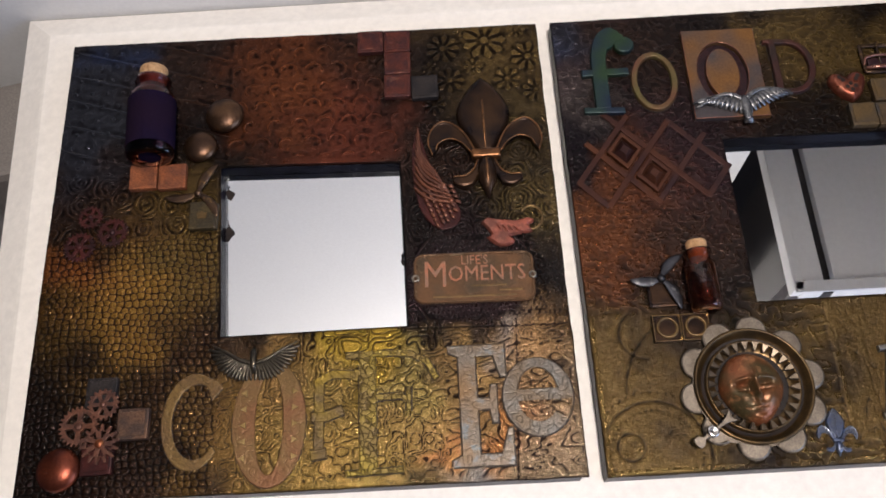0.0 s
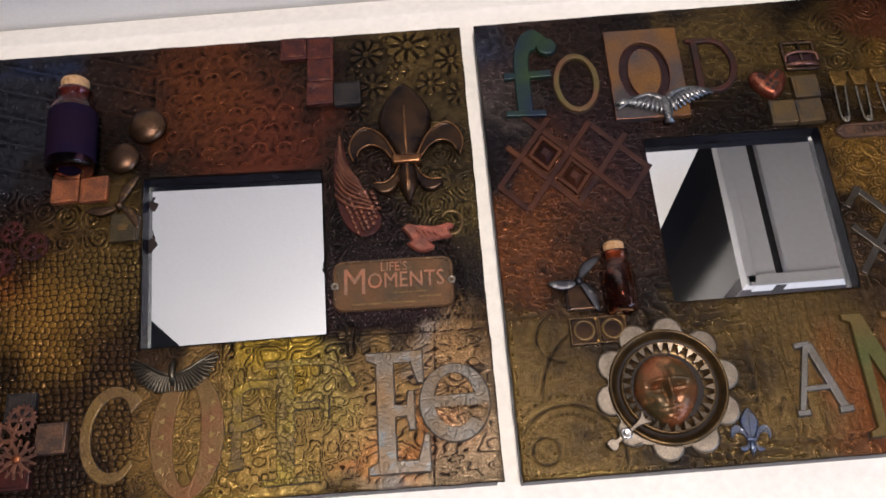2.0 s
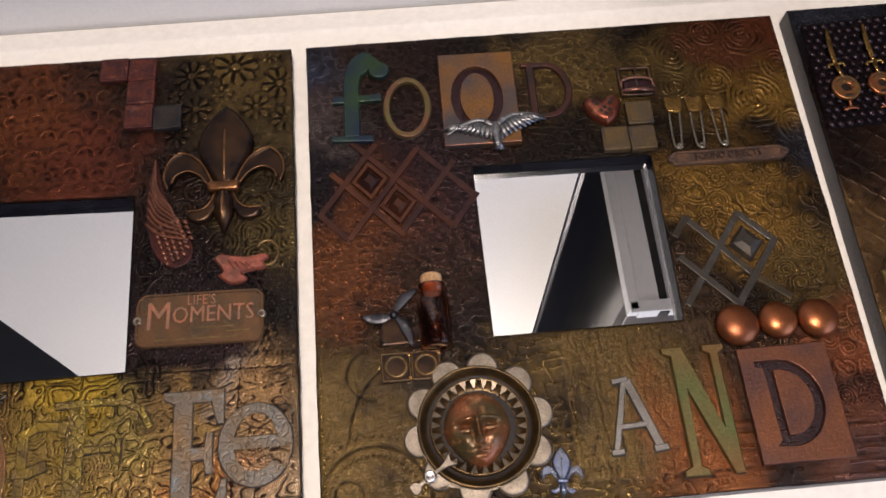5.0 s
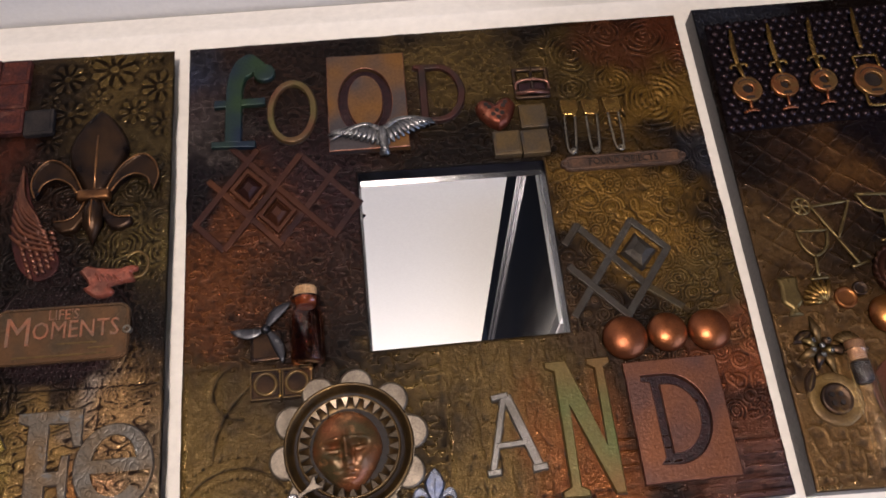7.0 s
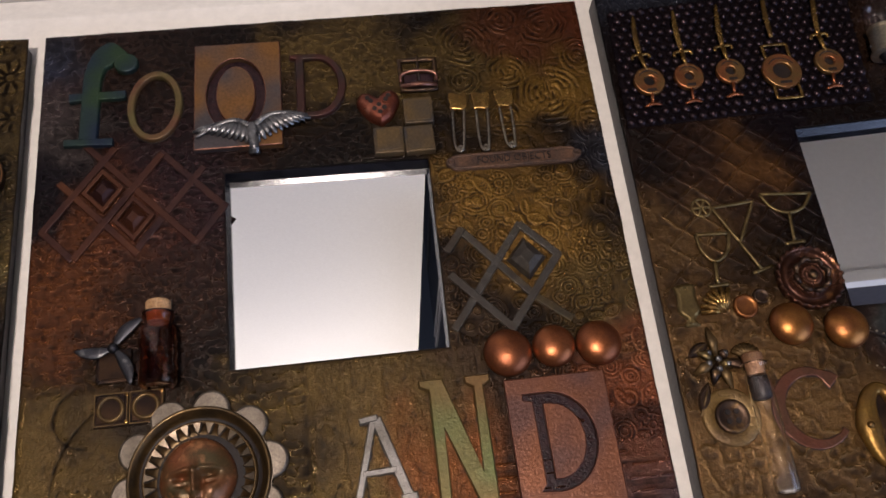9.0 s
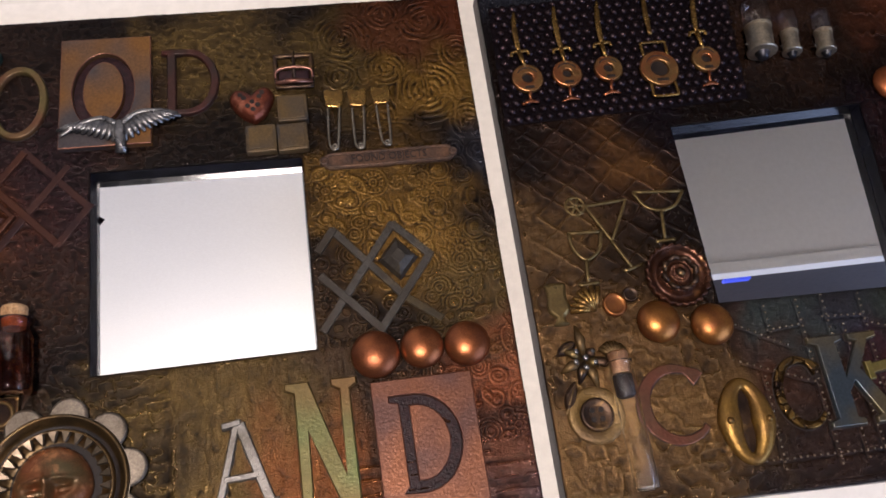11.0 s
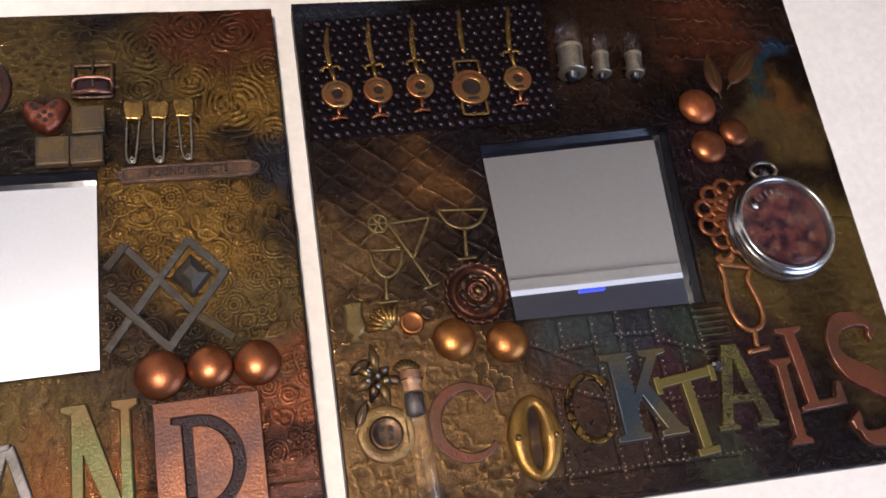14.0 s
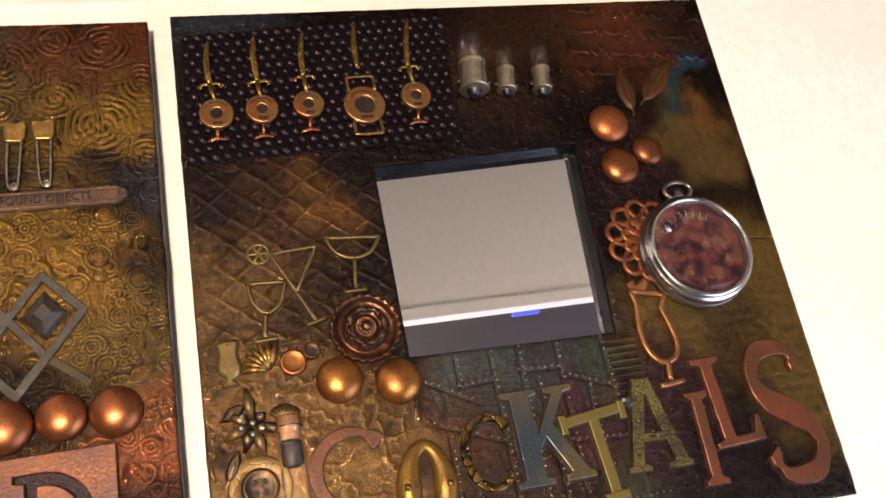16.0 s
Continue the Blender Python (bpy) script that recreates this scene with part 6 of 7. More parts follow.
def lattice_pewter():
    t = thing("diamond_lattice", 454.8, 109.0, 0.1, 0, "pewter-grey diamond lattice with one raised lozenge", "lattice", "lattices")
    M = paint("pewter_lattice_paint", (0.125, 0.115, 0.1), (0.07, 0.056, 0.042), metal=0.6, rough=0.3, scale=55, wear=0.1, worn=(0.2, 0.16, 0.1))
    for k, s in enumerate(((-11.3, 20, 16.4, -13.4), (15.2, 20.5, -18.8, -25), (14.4, 20.2, 29.6, 3.6), (29.4, 5.0, 4.6, -27), (-17.8, -.5, 6.0, -27.2), (-10.2, 20.0, -18, 9.8))):
        strip_path(t, *s, 3.4, 1.3 + .08 * k, M)
    strip_path(t, 16.0, -12.8, 30.5, -24.6, 3.2, 0.9, DARK_OLIVE)
    c = np.array((15.4, 3.8))
    e = [c + np.array(p) for p in ((0, 10.0), (8.6, 0), (0, -10.0), (-8.6, 0))]
    bm = bmesh.new()
    vs = [bm.verts.new((*p * MM, 0.2 * MM)) for p in e]
    vm = [bm.verts.new((*(c + (p - c) * .8) * MM, 2.4 * MM)) for p in e]
    vt = [bm.verts.new((*(c + (p - c) * .36) * MM, 4.2 * MM)) for p in e]
    for a, b in ((vs, vm), (vm, vt)):
        for n in range(4):
            bm.faces.new((a[n], a[(n + 1) % 4], b[(n + 1) % 4], b[n]))
    bm.faces.new(vt)
    bmesh.ops.recalc_face_normals(bm, faces=bm.faces)
    part("lozenge", bm, M, t, "raised pewter lozenge")


lattice_rust()
lattice_pewter()
for x, y, r in ((456.0, 72.0, 9.9), (475.0, 73.0, 8.9), (493.4, 72.4, 9.4)):
    dome(x, y, r, DOME_COPPER, "copper domed stud in a row of three", "copper studs", 0.78)
stroke_letter(389.5, 18.5, 24.5, 34.5, 0, (([(.1, .05), (.43, .95)], 2.8), ([(.89, .06), (.47, .95)], 4.0), ([(.2, .35), (.74, .37)], 2.4), ([(.0, .04), (.24, .05)], 2.6), ([(.76, .05), (1.02, .07)], 2.8), ([(.2, .93), (.5, .96)], 2.4)), P_SILVERY, "silvery painted thin letter A", 2.6, "word letters")
letter("N", 418.8, 7.0, 28.5, 57.4, 0, P_NGREEN, "moss-green and copper letter N", 3.0, "word letters")
DR = [(8.6, 7.5), (16, 7.0)] + ellipse(16, 26, 17, 19, 22, -85, 85) + [(16, 45), (6.5, 45), (6.5, 42.6), (10.2, 41.8), (10.6, 10)]
DC = [(14.2, 11.5), (16.5, 11.5)] + ellipse(16.5, 26, 12, 14.6, 18, -84, 84) + [(16.5, 40.6), (14, 40.6)]
cut_plate(452.8, 9.2, 40.3, 51.4, 0.4, 3.4, DR, DC, P_REDPLATE, CUT_FLOOR, "copper-red plate with a cut-out letter D")
lying_bottle(319.2, 71.0, 0.5, 24.8, 7.3, 5.8, 5.5, AMBER, None, 0.0, "small amber glass vial with a cork", 5.0)
tile(300.6, 83.0, 13.6, BLACK_BRONZE, "olive square chip under a propeller", "square chips", h=2.6)
for x in (300.3, 313.6):
    t = tile(x, 65.6, 13.4, BLACK_BRONZE, "dark olive square chip with a raised ring", "ringed chips", h=2.6)
    part("ring", lathe([(5.4, 2.6), (5.3, 3.5), (4.5, 3.9), (3.8, 3.4), (3.8, 2.6)], 24, False), DULL_BRASS, t, "dull brass ring", True)
    part("rim_line", slab([[(-6.4, -6.4), (6.4, -6.4), (6.4, 6.4), (-6.4, 6.4)], [(-5.9, -5.9), (5.9, -5.9), (5.9, 5.9), (-5.9, 5.9)]], 0.5, 0.15, 2.5), DULL_BRASS, t, "rubbed brass rim line")
    for dy in (-5.4, 5.4):
        part("rivet", lathe([(.8, 2.7), (.7, 3.4), (.02, 3.6)], 10), BRASS_M, t).location = (6.0 * MM, dy * MM, 0)
propeller(300.8, 89.6, ((-15, .3), (11.5, 11.6), (7.2, -15.5)), GUNMETAL, "blackened three-bladed toy propeller", 3.6)


DIM_BRASS = mat("dim_brass", (0.12, 0.075, 0.03), (0.06, 0.04, 0.02), rough=0.34, metal=0.8, scale=120, bump=0.15)


TOOTH = mat("brown_pewter", (0.17, 0.13, 0.09), (0.1, 0.078, 0.052), rough=0.38, metal=0.8, scale=150, bump=0.15)


def medallion(x, y, label):
    m = thing("flower_medallion", x, y, 0.1, 9, label, "medallion")
    lp = []
    for k in range(10):
        a = 36 * k
        cx, cy = 26.0 * math.cos(radians(a)), 26.0 * math.sin(radians(a))
        lp += [(cx + 7.3 * math.cos(radians(b)), cy + 7.3 * math.sin(radians(b))) for b in np.linspace(a - 100, a + 100, 13)]
    part("petal_plate", slab([lp, ellipse(0, 0, 25.9, 25.9, 48)[::-1]], 4.0, .6, 2.2, [(0, .6), (.4, 1.2), (1.0, 1.5)]), PEWTER, m, "pewter plate with ten round petals")
    part("rim", lathe([(26.4, 2.0), (26.6, 5.4), (26.0, 6.0), (25.2, 5.6), (24.4, 2.6), (22.0, 1.4)], 72, False), DIM_BRASS, m, "dull brass rim", True)
    part("groove", lathe([(25.0, 3.6), (24.0, 1.8), (20.6, 1.8)], 60, False), INK, m, "dark groove inside the rim", True)
    ring = part("inner_ring", lathe([(21.4, 1.4), (21.2, 4.4), (20.6, 4.8), (20.0, 4.2), (19.6, 2.4), (16.4, 1.6)], 60, False), DIM_BRASS, m, smooth=True)
    tooth = to_mesh("tooth", quads([(-1.9 * MM, 2.0 * MM, 0), (1.9 * MM, 2.0 * MM, 0), (.35 * MM, -2.2 * MM, 0), (-.35 * MM, -2.2 * MM, 0), (-1.3 * MM, 1.7 * MM, 1.3 * MM), (1.3 * MM, 1.7 * MM, 1.3 * MM), (.2 * MM, -1.6 * MM, .5 * MM), (-.2 * MM, -1.6 * MM, .5 * MM)],
                                   [(7, 6, 5, 4), (0, 4, 5, 1), (1, 5, 6, 2), (2, 6, 7, 3), (3, 7, 4, 0)]))
    for k in range(26):
        a = 2 * math.pi * k / 26
        o = part("tooth", tooth, TOOTH, ring)
        o.matrix_local = pose(18.4 * MM * math.cos(a), 18.4 * MM * math.sin(a), 3.9 * MM, 0, 0, math.degrees(a) - 90) @ Matrix.Diagonal((1.1, 1.05, 1.2, 1))
    part("cup_floor", lathe([(17.0, 1.0), (16.8, 1.3), (.02, 1.3)], 40), INK, m, "dark cup floor")
    return m


medallion(334.2, 36.0, "round flower medallion in pewter and brass")


def mask(x, y):
    """A small moulded face as one plain relief."""
    n, m = 46, 54
    bm = bmesh.new()
    g = lambda u, v, a, b, s, t: math.exp(-((u - a) / s) ** 2 - ((v - b) / t) ** 2)
    rows = []
    for j in range(m + 1):
        row = []
        for i in range(n + 1):
            p, q = -1 + 2 * i / n, -1 + 2 * j / m
            u, v = p * math.sqrt(1 - q * q / 2), q * math.sqrt(1 - p * p / 2)
            d = min(1.0, math.hypot(u, v))
            wd = 1.0 - 0.34 * max(0, -v) ** 1.3
            z = 7.5 * (1 - d ** 2.6) ** 0.5
            z += 4.4 * g(u, v, 0, -.02, .085, .30) + 2.2 * g(u, v, 0, -.27, .16, .075) - 4.6 * g(u, v, -.34, .04, .22, .13) - 4.6 * g(u, v, .34, .04, .22, .13) - 1.6 * g(u, v, -.16, -.12, .06, .2) - 1.6 * g(u, v, .16, -.12, .06, .2)
            z += 2.6 * g(u, v, -.35, .0, .17, .06) + 2.6 * g(u, v, .35, .0, .17, .06) - 1.0 * g(u, v, -.35, -.07, .17, .025) - 1.0 * g(u, v, .35, -.07, .17, .025)
            z += 2.2 * g(u, v, -.32, .235 - .12 * abs(u + .2), .26, .045) + 2.2 * g(u, v, .32, .235 - .12 * abs(u - .2), .26, .045)
            z += 1.5 * g(u, v, 0, -.49, .19, .05) + 1.5 * g(u, v, 0, -.61, .15, .05) - 1.5 * g(u, v, 0, -.55, .22, .025) - .8 * g(u, v, 0, -.70, .18, .05) + 1.0 * g(u, v, 0, -.84, .2, .1)
            z += 1.0 * g(u, v, .45, -.3, .2, .2) + 1.0 * g(u, v, -.45, -.3, .2, .2)
            row.append(bm.verts.new((u * 14.4 * wd * MM, v * 16.6 * MM, max(z, 0) * MM)))
        rows.append(row)
    for j in range(m):
        for i in range(n):
            bm.faces.new((rows[j][i], rows[j][i + 1], rows[j + 1][i + 1], rows[j + 1][i]))
    return solo("moulded_mask", bm, CLAY_FACE, x, y, 2.2, 4, "small moulded mask painted copper and gold", "mask", smooth=True)


mask(333.4, 34.6)
fleur(367.2, 10.5, mat("blue_pewter", (0.14, 0.15, 0.18), (0.07, 0.09, 0.16), rough=0.3, metal=0.8, scale=200, bump=0.2), "small blue-grey pewter fleur-de-lis charm", 0.30, 1.1, -4)


def clock_arm(x, y):
    k = thing("clock_hand", x, y, 7.2, 34, "pewter clock hand with a round boss", "clock hand")
    arm = part("arm", slab([smooth_path([(-9.6, 0), (-9, 2.3), (-6.4, 2.3), (-4.9, .9), (-2.8, 1.0), (0, 2.2), (2.8, 1.0), (6, .8), (9.2, 1.6), (12.5, 3.0), (11.2, 0), (12.5, -3.0), (9.2, -1.6), (6, -.8), (2.8, -1.0), (0, -2.2), (-2.8, -1.0), (-4.9, -.9), (-6.4, -2.3), (-9, -2.3), (-9.6, 0)], 3)[:-1]], 1.2, .3), PEWTER, k)
    part("boss", lathe([(2.8, 1.1), (2.7, 2.2), (1.9, 2.8), (1.2, 2.3), (.02, 2.2)], 20), SILVER, arm, "bright round boss", True)
    return k


clock_arm(311.5, 15.6)
# ---------------------------------------------------------------- third panel
BLACK_MESH = mat("black_violet_glossy_paint", (0.004, 0.003, 0.004), (0.006, 0.004, 0.005), rough=0.4, metal=0.0, spec=0.04, scale=150, bump=0.2, grain=900)
STUD_BLACK = mat("gunmetal_violet_studs", (0.04, 0.024, 0.026), (0.02, 0.014, 0.018), rough=0.32, metal=0.8, scale=300, bump=0.1)


def studded_sheet():
    t = thing("studded_sheet", 0, 0, 0.0, 0, "black sheet covered with small glossy studs", "studded sheet")
    t.location = (0, 0, TOP)
    q = [np.array(p) for p in ((526.6, 171.8), (645.5, 176.0), (652.0, 244.5), (529.3, 237.0))]
    part("sheet", slab([[tuple(p) for p in q]], 1.0, .3), BLACK_MESH, t)
    bm = bmesh.new()
    rows, cols = 15, 24
    prof = [(2.1, 0.9), (1.95, 1.9), (1.4, 2.7), (.5, 3.1)]
    for j in range(rows):
        for i in range(cols):
            s, v = (i + .35 + .5 * (j % 2)) / (cols + .3), (j + .5) / rows
            c = (q[0] * (1 - s) + q[1] * s) * (1 - v) + (q[3] * (1 - s) + q[2] * s) * v
            k = 8
            rr = 1 + 0.18 * math.sin(i * 7.3 + j * 3.1)
            ring = [[bm.verts.new(((c[0] + a * rr * math.cos(2 * math.pi * n / k)) * MM, (c[1] + a * rr * math.sin(2 * math.pi * n / k)) * MM, z * MM)) for n in range(k)] for a, z in prof]
            for a, b in zip(ring, ring[1:]):
                for n in range(k):
                    bm.faces.new((a[n], a[(n + 1) % k], b[(n + 1) % k], b[n]))
            bm.faces.new(ring[-1])
    tagged(part("studs", bm, STUD_BLACK, t, "rows of small glossy studs", True), kind="stuff")


studded_sheet()


def sword_charm(x, y, r, bx, by, tx, ty, fx, fy, hole, looped, label):
    """A flat pierced disc on a short foot, with a curved blade above it."""
    c = thing("disc_and_blade_charm", x, y, 3.0, 0, label, "charm", "disc and blade charms")
    disc = part("disc", slab([ellipse(0, 0, r, r * 1.02, 32), ellipse(0, 0, r * hole, r * hole, 20)], 2.0, .6), COPPER_BRASS, c, "copper-gold pierced disc")
    part("hole_back", lathe([(r * hole + .2, .1), (r * hole, .6), (.02, .6)], 20), INK, disc)
    part("stamped_arc", sweep([(r * .72 * math.cos(a), r * .72 * math.sin(a), 2.05) for a in np.linspace(.5, 2.6, 9)], .28, .6, 6), INK, disc, "dark stamped arc")
    part("small_print", box(r * .6, 1.4, .25, .1, 0, -r * .7, 1.95), INK, disc, "dark stamped marks too small to read")
    bl = smooth_path([(bx - x, by - y, 1.6), ((bx + tx) / 2 - x - .9, (by + ty) / 2 - y, 2.4), (tx - x, ty - y, 1.8)], 6)
    part("blade", sweep(bl, [1.0, 1.2, 1.3, 1.35, 1.4, 1.4, 1.35, 1.3, 1.25, 1.15, 1.0, .8, .25][:len(bl)], .5, 10), BRASS_M, c, "aged brass blade", True)
    if looped:
        for s in (1, -1):
            w, h0, h1 = r * .62, s * r * .75, s * (r + 5.4)
            pts = [(-w, h0, 1.2), (-w - .2, h1 * .8 + h0 * .2, 1.2), (-w * .85, h1, 1.2), (w * .85, h1, 1.2), (w + .2, h1 * .8 + h0 * .2, 1.2), (w, h0, 1.2)]
            part("loop", sweep(smooth_path(pts, 4), .75, .8, 8), BRASS_M, c, "brass wire loop", True)
    else:
        top = by - y
        part("hilt", sweep(smooth_path([(-4.0 + bx - x, top - 2.2, 1.2), (-3.4 + bx - x, top - .2, 1.6), (bx - x, top, 1.8), (3.8 + bx - x, top + .3, 1.6), (4.6 + bx - x, top - 1.6, 1.2)], 4), .8, .8, 8), BRASS_M, c, "brass cross hilt", True)
        part("neck", sweep([(bx - x, top, 1.6), (0, r * .8, 1.4)], [1.3, .8], .8, 8), BRASS_M, c, smooth=True)
        part("foot", sweep([(0, -r * .85, 1.2), (fx - x, (fy - y) * .9, 1.2)], [.9, .7], .8, 8), COPPER_M, c, smooth=True)
        part("foot_bar", sweep(smooth_path([(fx - x - 4.2, fy - y - .6, 1.0), (fx - x, fy - y + .6, 1.4), (fx - x + 4.2, fy - y, 1.0)], 4), [.4, .7, .8, .9, 1.0, .9, .8, .7, .4], .8, 8), COPPER_M, c, smooth=True)
    return c


COPPER_BRASS = mat("copper_gold_disc", (0.36, 0.13, 0.05), (0.26, 0.15, 0.055), rough=0.34, metal=0.85, scale=120, bump=0.25, grain=1200)
sword_charm(540.6, 194.0, 7.3, 539.0, 208.5, 540.3, 231.5, 539.8, 181.0, .34, False, "copper-gold disc charm with a brass blade")
sword_charm(559.8, 195.0, 7.0, 559.4, 208.6, 560.3, 233.5, 558.9, 181.0, .3, False, "copper-gold disc charm with a brass blade")
sword_charm(580.1, 196.2, 6.8, 579.6, 210.0, 582.4, 235.0, 579.0, 182.6, .32, False, "dull copper disc charm with a brass blade")
sword_charm(604.7, 194.0, 9.4, 604.6, 213.0, 606.8, 239.5, 602.9, 179.5, .46, True, "large copper-gold disc charm with wire loops")
sword_charm(629.0, 197.4, 7.0, 628.0, 212.6, 632.8, 240.5, 627.6, 183.0, .32, False, "copper-gold disc charm with a brass blade")


BULB_CAP = mat("worn_nickel", (0.62, 0.55, 0.42), (0.45, 0.38, 0.28), rough=0.4, metal=1.0, scale=160, bump=0.12, grain=900)


def bulb(x, y, rz, length, r, label):
    b = thing("light_bulb", x, y, r + 0.3, rz, label, "light bulb", "miniature bulbs")
    L, c = length, length * .5
    g = [(r * .86, c - 1), (r * .88, c), (r * .95, c + L * .06), (r * .95, L - r * .95)] + [(r * .95 * math.cos(a), L - r * .95 + r * .95 * math.sin(a)) for a in np.linspace(.12, 1.52, 9)]
    gi = [(max(a - .4, .05), min(z, L - .6)) for a, z in g][::-1]
    part("glass", moved(lathe(g + gi, 28, False), rx=-90), BULB_GLASS, b, "clear glass dome", True).visible_shadow = False
    cap = part("cap", moved(lathe([(r * .5, L * .09), (r * .9, L * .1), (r * .96, L * .11), (r * .96, L * .13), (r * .82, L * .14), (r * .82, c - .6), (r * .88, c - .4), (r * .88, c + .6), (r * .8, c + .8), (.02, c + .6)], 36), rx=-90), BULB_CAP, b, "worn nickel metal cap")
    part("contact", moved(lathe([(r * .16, 0), (r * .34, .4), (r * .38, L * .05), (r * .5, L * .09), (r * .55, L * .115)], 18), rx=-90), GUNMETAL, cap, "dark solder contact", True)
    part("stem", sweep([(-r * .2, c + .5, 0), (-r * .25, c + L * .2, 0), (0, c + L * .27, r * .1), (r * .25, c + L * .2, 0), (r * .2, c + .5, 0)], .22, 1, 6), SILVER_WIRE, b, "filament wires", True)
    for s in (-1, 1):
        part("pin", lathe([(.7, 0), (.7, 1.0), (.3, 1.2)], 10), SILVER, cap).matrix_local = pose(s * r * .9 * MM, L * .22 * MM, 0, 0, 90 * s, 0)
    return b


bulb(655.4, 192.6, -7, 35.5, 7.4, "larger miniature bulb with a silver cap")
bulb(672.0, 193.6, -9, 28.0, 4.9, "small miniature bulb with a silver cap")
bulb(689.5, 192.6, -9, 28.2, 5.0, "small miniature bulb with a silver cap")


def leaf(x, y, rz, L, w, material, label):
    t = thing("leaf_charm", x, y, 0.1, rz, label, "leaf charm", "leaf charms")
    half = [(0, 0), (w * .3, L * .14), (w * .5, L * .4), (w * .4, L * .68), (w * .14, L * .9), (0, L)]
    lp = smooth_path(half, 4)
    lp = lp + [(-a, b) for a, b in lp[::-1][1:-1]]
    blade = part("blade", slab([lp], 2, .6, 0, [(0, .6), (w * .08, 1.2), (w * .2, 1.7)]), material, t)
    part("midrib", sweep([(0, -L * .12, .8), (0, L * .5, 1.9), (0, L * .95, 1.0)], [.5, .5, .2], .8, 6), DULL_BRASS, blade)
    return t


LEAF = paint("brown_gold_leaf_paint", (0.15, 0.058, 0.02), (0.07, 0.034, 0.014))
BERRY = mat("browned_copper", (0.24, 0.08, 0.03), (0.15, 0.05, 0.022), rough=0.36, metal=0.85, scale=120, bump=0.15)
leaf(735.6, 184.0, 0, 25, 9.0, LEAF, "brown-gold leaf charm beside a copper stud")
leaf(743.5, 189.5, -44, 33, 11.0, LEAF, "brown-gold leaf charm pointing outward")
dome(719.9, 176.6, 9.8, mat("bright_copper", (0.40, 0.13, 0.045), (0.3, 0.09, 0.035), rough=0.4, metal=0.85, scale=120, bump=0.15), "bright copper domed stud", "copper berries", 0.75)
dome(719.2, 153.6, 9.2, DOME_COPPER, "satin copper domed stud", "copper berries")
dome(735.8, 161.0, 7.8, BERRY, "smaller brown copper domed stud", "copper berries")
GOLDC = mat("golden_copper", (0.36, 0.15, 0.036), (0.22, 0.08, 0.027), rough=0.34, metal=0.85, scale=120, bump=0.12, grain=1500)
dome(575.0, 72.0, 9.2, GOLDC, "golden copper domed stud below the rosette", "golden studs", 0.8)
dome(597.7, 68.2, 9.2, GOLDC, "golden copper domed stud below the rosette", "golden studs", 0.8)


def filigree(x, y):
    f = thing("filigree_flower", x, y, 0.6, 0, "rusty copper filigree flower under a watch case", "filigree")
    M = mat("rust_orange_filigree", (0.23, 0.075, 0.025), (0.1, 0.036, 0.018), rough=0.36, metal=0.6, scale=160, bump=0.2)
    for k in range(9):
        a = radians(62 + 33 * k)
        for L, w in ((19.5, 5.2), (12.0, 2.9)):
            pts = []
            for u in np.linspace(0, 2 * math.pi, 19)[:-1]:
                r, s = L * .66 - L * .34 * math.cos(u), w * math.sin(u)
                pts.append((r * math.cos(a) - s * math.sin(a), r * math.sin(a) + s * math.cos(a), 1.0 if L > 15 else 1.5))
            part("loop", sweep(pts, 1.35, .7, 8, True), M, f, smooth=True)
    return f


filigree(722.0, 116.0)


def watch(x, y):
    w = thing("pocket_watch_case", x, y, 0.2, 0, "silver pocket watch case with a marbled plum dial", "watch case")
    part("case", lathe([(22, 0), (25.6, 1.5), (26.8, 4.0), (26.4, 6.0), (25.2, 6.6), (25.6, 7.4), (26.0, 9.0), (25.2, 10.0), (24.4, 10.2), (24.2, 11.0), (23.6, 11.8), (22.6, 12.0), (22.0, 11.2), (21.8, 8.0)], 72, False), SILVER, w, "stepped bright silver rim", True)
    dial = mat("marbled_plum_dial", (0.008, 0.003, 0.006), (0.05, 0.014, 0.012), rough=0.5, metal=0.0, spec=0.05, scale=190, bump=0.2, grain=1100, vary=0.3, wear=0.34, worn=(0.09, 0.06, 0.035))
    face = part("dial", lathe([(21.9, 7.2), (21.8, 7.8), (.02, 7.9)], 48), dial, w, "marbled plum and cream dial")
    cr = [(21.9, 9.8), (21.9, 10.4), (21.0, 11.6), (17, 13.0), (10, 14.0), (4, 14.3), (.02, 14.4)]
    part("crystal", lathe([(a, z - .8) for a, z in cr[::-1]] + cr[1:], 56), CRYSTAL, w, "clear domed crystal", True).visible_shadow = False
    for k in range(9):
        a = radians(58 + 11 * k)
        part("tick", sweep([(15.5 * math.cos(a), 15.5 * math.sin(a), 8.1), (18.6 * math.cos(a), 18.6 * math.sin(a), 8.1)], .3, .6, 6), SILVER, face, "thin silver tick")
    part("pearl", lathe([(1.9, 7.9), (1.7, 8.8), (.9, 9.5), (.02, 9.7)], 16), SILVER, face, "small pale bead", True).location = (-11.5 * MM, 10.5 * MM, 0)
    part("crown_stem", moved(lathe([(3.0, 24), (3.0, 27), (2.2, 28.5), (2.2, 30)], 16), 0, 0, 6, rx=-90), SILVER, w, smooth=True)
    part("bow", sweep([(6.8 * math.cos(a), 29.6 + 4.2 * math.sin(a), 7.0) for a in np.linspace(0, 2 * math.pi, 25)[:-1]], .95, 1, 8, True), SILVER_WIRE, w, "silver oval bow", True)
    return w


watch(741.0, 106.6)


